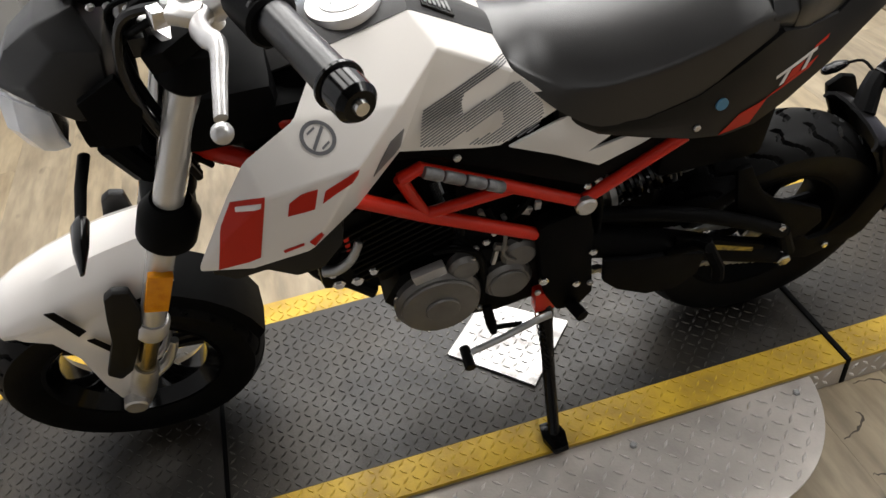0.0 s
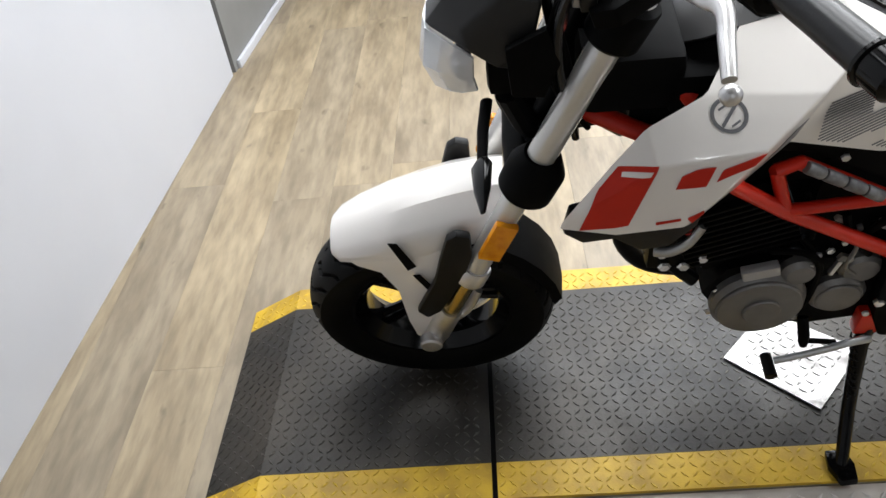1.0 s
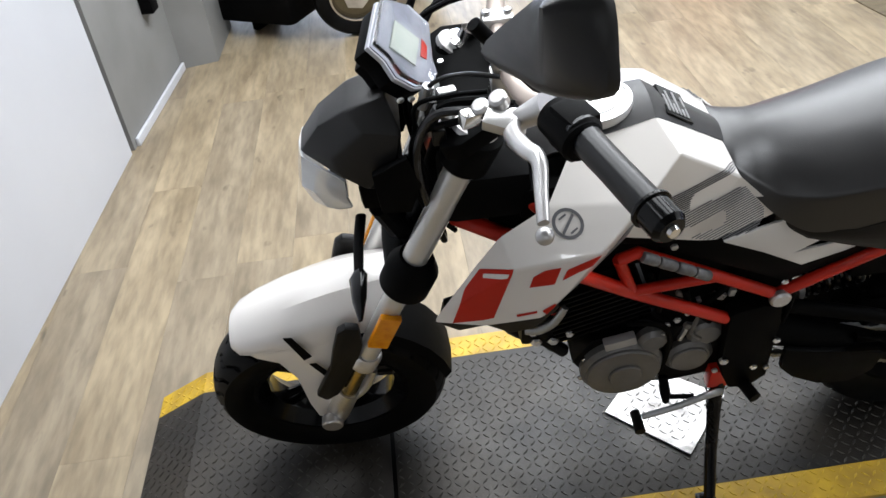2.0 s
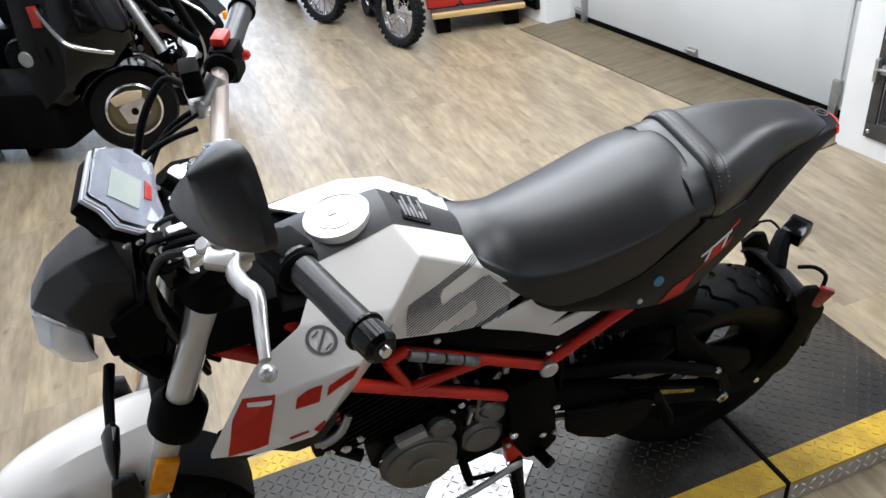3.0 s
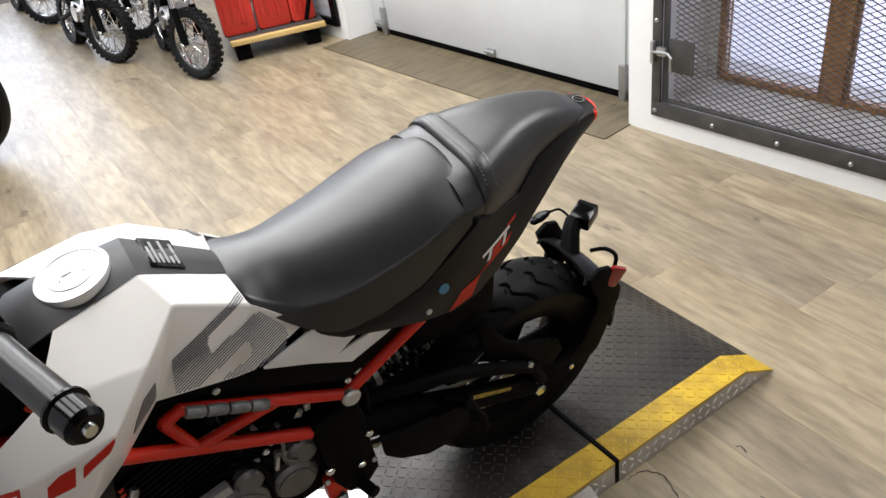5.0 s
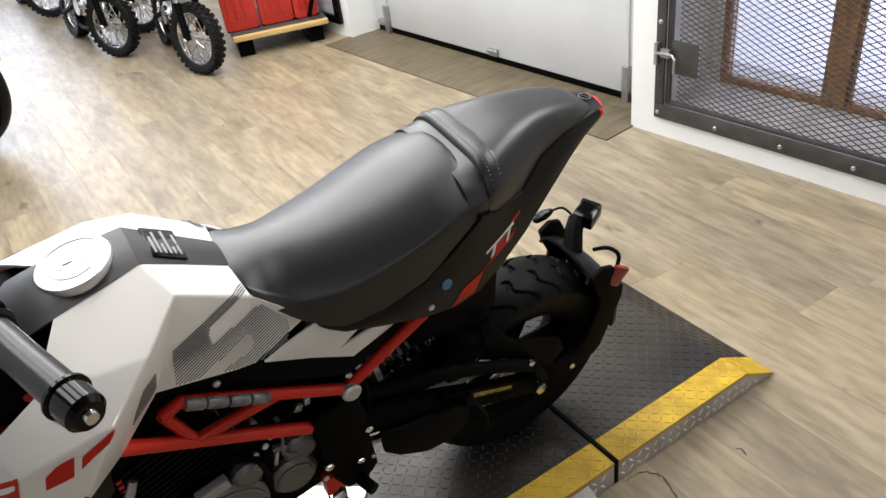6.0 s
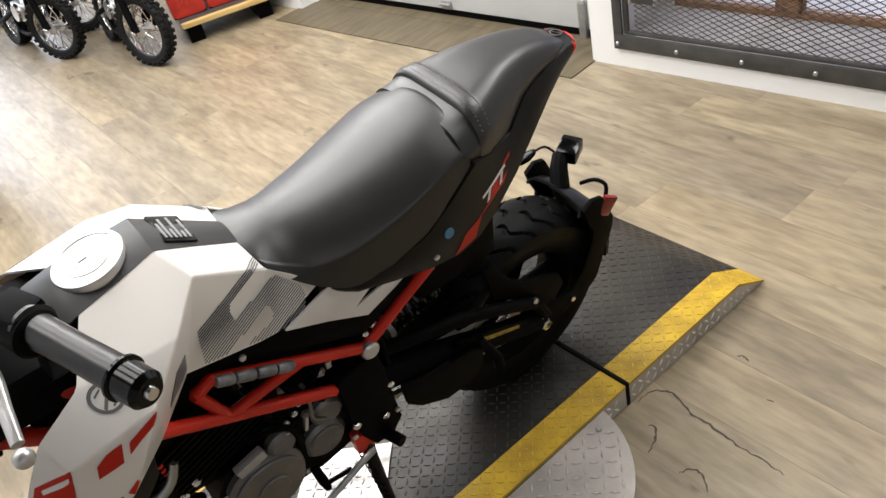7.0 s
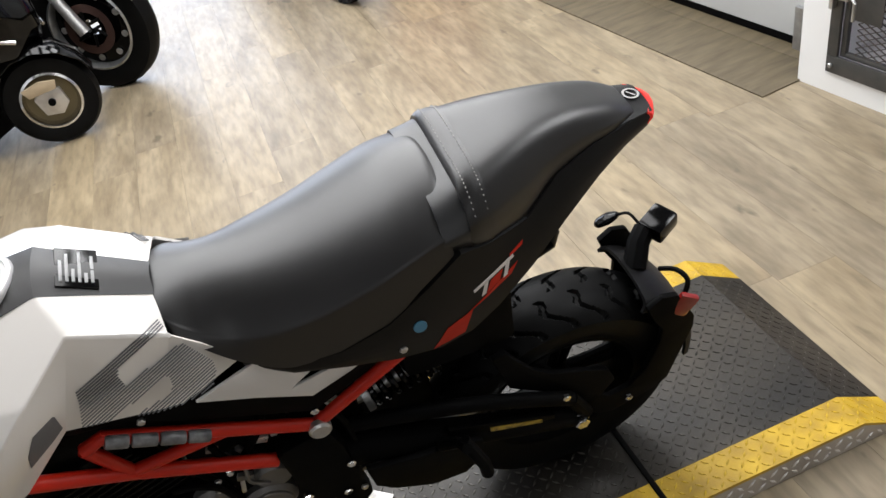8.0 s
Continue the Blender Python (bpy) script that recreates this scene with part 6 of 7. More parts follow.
for pts, r, mt in (([(0.560, -0.083, 0.475), (0.60, -0.10, 0.488), (0.628, -0.103, 0.462), (0.635, -0.10, 0.40), (0.63, -0.10, 0.33)], 0.006, BLACK), ([(0.655, -0.09, 0.53), (0.672, -0.103, 0.50), (0.668, -0.104, 0.455), (0.69, -0.10, 0.425)], 0.0035, CASE), ([(0.585, -0.08, 0.60), (0.60, -0.095, 0.56), (0.605, -0.098, 0.52)], 0.0045, BLACK), ([(0.78, -0.08, 0.60), (0.81, -0.10, 0.57), (0.83, -0.10, 0.52), (0.835, -0.095, 0.44)], 0.005, BLACK)):
    bm = bmesh.new()
    tube(bm, pts, r, 8, smooth=5)
    part("hose", bm, mt, bike)

# swingarm pivot casting, swingarm, chain
for s in (-1, 1):
    bm = bmesh.new()
    plate(bm, [(0.722, 0.505), (0.735, 0.515), (0.775, 0.525), (0.808, 0.52), (0.818, 0.47), (0.822, 0.40), (0.832, 0.30), (0.805, 0.262), (0.765, 0.268), (0.742, 0.32), (0.73, 0.40)], -0.118 if s < 0 else 0.088, 0.03, 0.007)
    part("pivot_plate", bm, BLACK, bike, "black cast pivot plate")
    bm = bmesh.new()
    tube(bm, sided([(0.80, -0.09, 0.425), (0.95, -0.098, 0.37), (1.10, -0.10, 0.30), (1.225, -0.10, 0.247)], s), [0.032, 0.027, 0.024, 0.024], 14, smooth=4, flat=0.6)
    tube(bm, sided([(0.83, -0.085, 0.475), (1.00, -0.10, 0.43), (1.12, -0.103, 0.37), (1.205, -0.103, 0.315)], s), 0.0135, 12, smooth=4)
    tube(bm, sided([(1.205, -0.103, 0.315), (1.235, -0.103, 0.25)], s), 0.014, 10)
    part("swingarm", bm, BLACK, bike, "black braced swingarm")
    bm = bmesh.new()
    disc(bm, Vector((1.22, s * 0.112, 0.243)), (0, s, 0), 0.0145, 0.012, 6, 0.2)
    disc(bm, Vector((1.22, s * 0.108, 0.243)), (0, s, 0), 0.019, 0.004, 24)
    part("axle_nut", bm, CHROME, bike, "bright rear axle nut")
bm = bmesh.new()
plate(bm, [(0.835, 0.405), (0.90, 0.385), (0.98, 0.372), (1.03, 0.352), (1.025, 0.298), (0.99, 0.268), (0.93, 0.272), (0.87, 0.31), (0.84, 0.345)], -0.134, 0.012, 0.004)
part("chain_cover", bm, BLACK, bike, "black chain cover")
bm = bmesh.new()
plate(bm, [(0.98, 0.385), (1.06, 0.352), (1.17, 0.298), (1.17, 0.285), (1.06, 0.318), (0.98, 0.345)], -0.112, 0.01, 0.002)
cg = part("chain_guard", bm, BLACK, bike)
bm = bmesh.new()
plate(bm, [(1.05, 0.345), (1.145, 0.302), (1.145, 0.292), (1.05, 0.332)], -0.1135, 0.0012)
part("caution_label", bm, YELLOWBIT, cg, "yellow caution label", sharp=0)
for a, b in (((0.70, 0.40), (1.215, 0.305)), ((0.70, 0.335), (1.215, 0.182))):
    bm = bmesh.new()
    for k in range(34):
        p = Vector((a[0], 0, a[1])).lerp(Vector((b[0], 0, b[1])), (k + 0.5) / 34)
        box(bm, (p.x - 0.0085, -0.070, p.z - 0.005), (p.x + 0.0085, -0.058, p.z + 0.005))
    part("chain", bm, STEEL, bike, "drive chain", sharp=0)
bm = bmesh.new()
lathe(bm, [(0.064, -0.003), (0.066, 0.003), (0.03, 0.003), (0.03, -0.003)], axle(1.215, -0.064, 0.243), 44, closed=True)
part("rear_sprocket", bm, STEEL, bike)
# pegs
for s in (-1, 1):
    bm = bmesh.new()
    tube(bm, sided([(0.96, -0.13, 0.38), (0.985, -0.16, 0.425), (0.99, -0.185, 0.445)], s), 0.009, 10)
    tube(bm, sided([(0.99, -0.17, 0.445), (1.01, -0.195, 0.40), (1.012, -0.2, 0.375)], s), 0.011, 10)
    part("pillion_peg", bm, BLACK, bike)
    bm = bmesh.new()
    tube(bm, sided([(0.79, -0.12, 0.285), (0.80, -0.155, 0.287)], s), 0.012, 12)
    part("foot_peg", bm, BLACK, bike)
# gear lever and side stand
bm = bmesh.new()
tube(bm, [(0.755, -0.118, 0.262), (0.72, -0.128, 0.268), (0.66, -0.135, 0.252), (0.60, -0.136, 0.232)], [0.008, 0.007, 0.0065, 0.0065], 10, smooth=5, flat=0.7)
gv = part("gear_lever", bm, STEEL, bike, "grey steel gear lever")
bm = bmesh.new()
tube(bm, [(0.590, -0.122, 0.229), (0.590, -0.165, 0.229)], [0.0095, 0.0105], 14)
part("toe_rubber", bm, RUBBER, gv, "black toe rubber")
bm = bmesh.new()
tube(bm, [(0.64, -0.10, 0.31), (0.642, -0.12, 0.285), (0.645, -0.125, 0.262)], [0.009, 0.01, 0.007], 10)
tube(bm, [(0.64, -0.115, 0.262), (0.70, -0.12, 0.258)], 0.005, 8)
part("shift_rod", bm, BLACK, bike)
bm = bmesh.new()
box(bm, (0.725, -0.115, 0.27), (0.765, -0.09, 0.325), 0.006)
part("stand_bracket", bm, RED, bike, "red side stand bracket")
bm = bmesh.new()
tube(bm, [(0.752, -0.10, 0.285), (0.748, -0.115, 0.235), (0.738, -0.175, 0.14), (0.728, -0.235, 0.075), (0.724, -0.252, 0.058)], [0.015, 0.0135, 0.012, 0.0115, 0.0115], 14, smooth=4)
sd = part("side_stand", bm, GLOSS, bike, "black side stand resting on the deck")
bm = bmesh.new()
inv = BIKE.inverted()
fo = BIKE @ Vector((0.722, -0.262, 0.05))
prism(bm, [inv @ Vector((fo.x + a, fo.y + b, LIFT_H + 0.0022)) for a, b in ((-0.018, 0.03), (0.016, 0.032), (0.024, 0.0), (0.018, -0.032), (-0.012, -0.034), (-0.022, 0.0))], inv.to_3x3() @ Vector((0.0, 0.004, 0.012)), 0.003)
part("stand_foot", bm, GLOSS, sd)
bm = bmesh.new()
tube(bm, [(0.735 + 0.006 * math.cos(t), -0.105 - 0.07 * t / 60 + 0.006 * math.sin(t), 0.262 - 0.10 * t / 60) for t in np.linspace(0, 60, 180)], 0.0016, 5)
part("stand_spring", bm, ENGINE, sd)
# inner mudguard behind the shock
bm = bmesh.new()
box(bm, (0.80, -0.010, 0.27), (0.985, 0.05, 0.66), 0.01)
box(bm, (0.90, -0.010, 0.40), (1.06, 0.05, 0.655), 0.01)
box(bm, (0.94, -0.07, 0.50), (1.13, 0.07, 0.66), 0.02)
part("inner_guard", bm, BLACK, bike)
# rear shock
bm = bmesh.new()
p0, p1 = Vector((0.880, -0.03, 0.462)), Vector((0.992, -0.02, 0.474))
ax = (p1 - p0).normalized()
u1 = ax.orthogonal().normalized()
u2 = ax.cross(u1)
tube(bm, [p0 + ax * (0.13 * t / 45) + 0.027 * (math.cos(t) * u1 + math.sin(t) * u2) for t in np.linspace(0, 45, 220)], 0.0058, 7)
part("shock_spring", bm, GLOSS, bike, "black coil spring of the rear shock")
bm = bmesh.new()
tube(bm, [p0 - ax * 0.05, p1 + ax * 0.04], 0.014, 14)
disc(bm, p1 - ax * 0.004, ax, 0.030, 0.012, 24)
disc(bm, p1 + ax * 0.02, ax, 0.022, 0.02, 20)
disc(bm, p0 - ax * 0.012, ax, 0.034, 0.012, 24)
part("shock_body", bm, STEEL, bike)

# hugger, plate lamp, rear signals
for s in (-1, 1):
    bm = bmesh.new()
    plate(bm, [(1.075, 0.50), (1.10, 0.505), (1.122, 0.462), (1.145, 0.425), (1.18, 0.392), (1.24, 0.362), (1.285, 0.335), (1.30, 0.295), (1.27, 0.255), (1.235, 0.25), (1.19, 0.325), (1.10, 0.40)], s * 0.085 - 0.006, 0.012, 0.004)
    part("hugger_front", bm, BLACK, bike, "black front part of the rear hugger")
    bm = bmesh.new()
    plate(bm, [(1.352, 0.470), (1.378, 0.488), (1.408, 0.478), (1.448, 0.40), (1.450, 0.37), (1.412, 0.228), (1.395, 0.212), (1.30, 0.183), (1.26, 0.20), (1.236, 0.258), (1.262, 0.275), (1.29, 0.243), (1.33, 0.250), (1.362, 0.285), (1.385, 0.36), (1.386, 0.395), (1.366, 0.432)], s * 0.085 - 0.006, 0.012, 0.004)
    part("hugger_side", bm, BLACK, bike, "black rear hugger side arm")
    bolt(bike, (1.328, s * 0.092, 0.221), (0, s, 0), 0.008, CHROME)
    bolt(bike, (1.193, s * 0.108, 0.338), (0, s, 0), 0.008, CHROME)
bm = bmesh.new()
rows = []
for a, r in zip(np.radians([4, 11, 18, 25, 32, 39, 46, 52, 57]), (0.262, 0.267, 0.272, 0.276, 0.28, 0.282, 0.282, 0.280, 0.274)):
    rows.append([(1.215 + r * k * math.cos(a), y, 0.243 + r * k * math.sin(a)) for y, k in ((-0.079, 0.90), (-0.077, 0.94), (-0.066, 0.975), (-0.035, 0.995), (0, 1.0), (0.035, 0.995), (0.066, 0.975), (0.077, 0.94), (0.079, 0.90))])
grid(bm, rows, 0.006)
part("hugger", bm, DARK, bike, "dark rounded rear hugger over the tyre", 50)
bm = bmesh.new()
tube(bm, [(1.385, 0.01, 0.455), (1.405, 0.035, 0.485), (1.425, 0.05, 0.497)], [0.022, 0.02, 0.019], 10)
part("lamp_stalk", bm, BLACK, bike)
bm = bmesh.new()
box(bm, (-0.028, -0.024, -0.017), (0.026, 0.024, 0.019), 0.008, pose(1.450, 0.047, 0.502, 0, -10, 25))
part("plate_lamp", bm, GLOSS, bike, "dark number-plate lamp housing")
bm = bmesh.new()
tube(bm, [(1.415, -0.02, 0.468), (1.43, -0.045, 0.485), (1.437, -0.07, 0.482), (1.428, -0.08, 0.462)], 0.0045, 8, smooth=3)
part("signal_bracket", bm, BLACK, bike)
bm = bmesh.new()
tube(bm, [(1.418, 0.06, 0.505), (1.412, 0.085, 0.510), (1.400, 0.105, 0.492)], 0.0028, 8, smooth=3)
part("signal_wire", bm, BLACK, bike)
bm = bmesh.new()
box(bm, (-0.017, -0.006, -0.026), (0.017, 0.006, 0.026), 0.0055, pose(1.420, -0.090, 0.447, 0, 24, -20))
part("rear_reflector", bm, REDLENS, bike, "red rear side reflector")
bm = bmesh.new()
tube(bm, [(1.404, 0.105, 0.492), (1.400, 0.108, 0.488), (1.389, 0.115, 0.479), (1.374, 0.122, 0.468), (1.368, 0.125, 0.464)], [0.005, 0.011, 0.017, 0.014, 0.005], 16, smooth=3, flat=0.6)
part("rear_indicator", bm, GLOSS, bike, "small black oval rear indicator")


# ---- other vehicles in the showroom ----
def knobby(parent, m, R, w, rim, prefix):
    """A dirt tyre with blocks, a rim, a hub and wire spokes; m has the axle along z."""
    bm = bmesh.new()
    lathe(bm, [(R * 0.95, -w * 0.22), (R * 0.95, w * 0.22), (R * 0.90, w * 0.46), (rim + 0.01, w * 0.42), (rim, w * 0.25), (rim, -w * 0.25), (rim + 0.01, -w * 0.42), (R * 0.90, -w * 0.46)], m, 48, closed=True)
    n = 30
    for k in range(n):
        t = 2 * math.pi * k / n
        for y, dt in ((-w * 0.36, 0), (0.0, math.pi / n), (w * 0.36, 0)):
            q = m @ pose(0, 0, 0, 0, 0, math.degrees(t + dt))
            box(bm, (R * 0.91 if y else R * 0.945, -0.011, y - w * 0.13), (R * 0.975 if y else R, 0.011, y + w * 0.13), 0, q)
    part(prefix + "_tyre", bm, KNOB, parent, "black knobbly tyre", sharp=30)
    bm = bmesh.new()
    lathe(bm, [(rim + 0.006, -w * 0.28), (rim + 0.006, w * 0.28), (rim - 0.004, w * 0.25), (rim - 0.009, 0), (rim - 0.004, -w * 0.25)], m, 40, closed=True)
    rm = part(prefix + "_rim", bm, CHROME, parent, "bright steel rim")
    bm = bmesh.new()
    lathe(bm, [(0.012, -0.05), (0.035, -0.04), (0.035, -0.03), (0.02, -0.02), (0.02, 0.02), (0.035, 0.03), (0.035, 0.04), (0.012, 0.05)], m, 20)
    part("hub", bm, ALU, rm)
    for k in range(20):
        t = 2 * math.pi * k / 20
        sg = 1 if k % 2 else -1
        bm = bmesh.new()
        tube(bm, [m @ Vector((0.033 * math.cos(t + 0.5 * sg), 0.033 * math.sin(t + 0.5 * sg), 0.034 * sg)), m @ Vector((rim * math.cos(t), rim * math.sin(t), 0.0))], 0.0028, 5)
        part("spoke", bm, CHROME, rm, sharp=0)


def dirt_bike(x, y, deg, steer, R, plastic, label):
    """A small dirt bike; its front contact stands at (x, y), local +x to its rear."""
    top = empty("dirt_bike", pose(x, y, 0, 7, 0, deg))
    fw = pose(0, 0, R, 0, 0, steer) @ pose(0, 0, 0, 90, 0, 0)
    knobby(top, fw, R, 0.075, R * 0.72, "front")
    wb = R * 3.75
    knobby(top, pose(wb, 0, R * 0.88, 90, 0, 0), R * 0.88, 0.085, R * 0.58, "rear")
    st = pose(0, 0, 0, 0, 0, steer)
    for s in (-1, 1):
        bm = bmesh.new()
        tube(bm, [st @ Vector((0.0, s * 0.062, R)), st @ Vector((0.05, s * 0.062, R * 2.0))], [0.022, 0.020], 12)
        lo = part("fork_leg", bm, BLACK, top, "black lower fork leg")
        bm = bmesh.new()
        tube(bm, [st @ Vector((0.05, s * 0.062, R * 2.0)), st @ Vector((0.15, s * 0.062, R * 4.2))], 0.015, 12)
        part("fork_tube", bm, CHROME, lo)
        bm = bmesh.new()
        disc(bm, st @ Vector((0, s * 0.066, R)), st.to_3x3() @ Vector((0, s, 0)), 0.014, 0.022, 12)
        part("axle_nut", bm, CHROME, lo)
    bm = bmesh.new()
    grid(bm, [[st @ Vector((u, v * w, z - 0.03 * abs(v))) for v in (-1, -0.5, 0, 0.5, 1)] for u, w, z in ((-0.24, 0.03, R * 2.75), (-0.15, 0.055, R * 2.95), (0.0, 0.065, R * 3.05), (0.12, 0.06, R * 3.0))], 0.005)
    part("front_fender", bm, plastic, top)
    bm = bmesh.new()
    box(bm, (wb * 0.40, -0.06, 0.20), (wb * 0.66, 0.06, 0.32), 0.02)
    tube(bm, [(wb * 0.40, 0, 0.31), (wb * 0.22, 0, 0.34)], [0.055, 0.06], 16)
    part("engine", bm, ALU, top, "bright cast engine")
    for s in (-1, 1):
        bm = bmesh.new()
        disc(bm, Vector((wb * 0.52, s * 0.06, 0.26)), (0, s, 0), 0.055, 0.02, 24)
        part("engine_cover", bm, CHROME, top)
        bm = bmesh.new()
        tube(bm, [(wb * 0.16, s * 0.05, R * 3.4), (wb * 0.22, s * 0.06, 0.36), (wb * 0.26, s * 0.06, 0.19), (wb * 0.34, s * 0.06, 0.14), (wb * 0.62, s * 0.06, 0.14), (wb * 0.70, s * 0.05, 0.3)], 0.013, 10, smooth=5)
        part("frame_tube", bm, BLACK, top)
        bm = bmesh.new()
        plate(bm, [(wb * 0.10, R * 3.0), (wb * 0.25, R * 2.4), (wb * 0.42, R * 2.7), (wb * 0.45, R * 3.5), (wb * 0.2, R * 3.9)], s * 0.10 - 0.005, 0.01, 0.003)
        part("shroud", bm, plastic, top)
    bm = bmesh.new()
    tube(bm, [(wb * 0.22, -0.02, 0.36), (wb * 0.17, -0.06, 0.30), (wb * 0.17, -0.09, 0.20), (wb * 0.24, -0.1, 0.15), (wb * 0.40, -0.1, 0.16), (wb * 0.62, -0.11, 0.25), (wb * 0.85, -0.11, 0.40)], 0.014, 12, smooth=6)
    part("exhaust_pipe", bm, CHROME, top, "curled chrome exhaust pipe")
    bm = bmesh.new()
    grid(bm, [[(u, -w, z - 0.05), (u, -w * 0.7, z), (u, w * 0.7, z), (u, w, z - 0.05)] for u, w, z in ((wb * 0.2, 0.07, R * 3.9), (wb * 0.45, 0.075, R * 3.6), (wb * 0.8, 0.08, R * 3.6), (wb * 1.25, 0.06, R * 3.75))], 0.02)
    part("seat", bm, BLACK, top)
    bm = bmesh.new()
    tube(bm, [(wb, -0.06, R * 0.88), (wb * 0.6, -0.06, 0.27)], 0.016, 10)
    tube(bm, [(wb, 0.06, R * 0.88), (wb * 0.6, 0.06, 0.27)], 0.016, 10)
    tube(bm, [(wb * 0.85, 0, R * 1.1), (wb * 0.66, 0, R * 2.9)], 0.03, 12)
    part("swingarm", bm, BLACK, top)
    bm = bmesh.new()
    tube(bm, [st @ Vector((0.17, s, R * 4.3)) for s in (-0.3, -0.12, 0.12, 0.3)], 0.011, 10)
    part("handlebar", bm, BLACK, top)
    return tagged(top, label, "dirt bike", "small dirt bikes")


dirt_bike(2.036, 3.56, 87, 24, 0.198, BLUEPL, "small blue dirt bike with spoked wheels and knobbly tyres")
dirt_bike(1.760, 4.345, 97, 24, 0.194, ORANGEPL, "small orange dirt bike with spoked wheels and knobbly tyres")
dirt_bike(1.63, 5.82, 97, 40, 0.20, REDPLASTIC, "small red dirt bike with spoked wheels and knobbly tyres")
dirt_bike(2.02, 4.72, 92, 40, 0.21, BLUEPL, "small blue dirt bike with spoked wheels and knobbly tyres")


def bench():
    top = empty("low_platform", pose(2.27, 3.60, 0, 0, 0, -15))
    bm = bmesh.new()
    box(bm, (0, -0.02, 0.104), (0.565, 0.02, 0.132), 0.004)
    part("beam", bm, TIMBER, top, "bare timber front beam")
    bm = bmesh.new()
    box(bm, (0, 0.021, 0.10), (0.565, 0.55, 0.13), 0.004)
    part("deck", bm, CAGE, top)
    for x in (0.02, 0.44):
        bm = bmesh.new()
        box(bm, (x, 0.03, 0.0), (x + 0.09, 0.5, 0.099), 0.004)
        part("foot", bm, BLACK, top)
    tagged(top, "low dark platform with a bare timber edge", "platform")
    for x, w, h, tl in ((-0.02, 0.20, 0.62, -6), (0.19, 0.20, 0.66, -4), (0.39, 0.15, 0.60, -8)):
        cr = empty("red_panel", pose(2.27, 3.60, 0, 0, 0, -15) @ pose(x, 0.10, 0.131, tl, 0, 0))
        bm = bmesh.new()
        box(bm, (0, 0, 0), (w, 0.12, h), 0.02)
        part("shell", bm, REDPLASTIC, cr)
        for k in range(3):
            bm = bmesh.new()
            box(bm, (0.03 + k * (w - 0.06) / 3, -0.012, 0.06), (0.03 + (k + 0.6) * (w - 0.06) / 3, 0.004, h - 0.05), 0.005)
            part("rib", bm, REDPLASTIC, cr)
        bm = bmesh.new()
        box(bm, (0.004, 0.004, 0.0005), (w - 0.004, 0.116, 0.028), 0.006)
        part("base", bm, BLACK, cr)
        tagged(cr, "upright red ribbed plastic container on the low platform", "container", "red containers")
    ho = empty("black_hose", pose(2.27, 3.60, 0, 0, 0, -15))
    bm = bmesh.new()
    tube(bm, [(0.47, 0.06, 0.15), (0.50, 0.03, 0.25), (0.55, 0.03, 0.40), (0.57, 0.05, 0.65)], 0.014, 10, smooth=5)
    part("hose", bm, BLACK, ho)
    tagged(ho, "black rubber hose standing on the low platform", "hose")


bench()


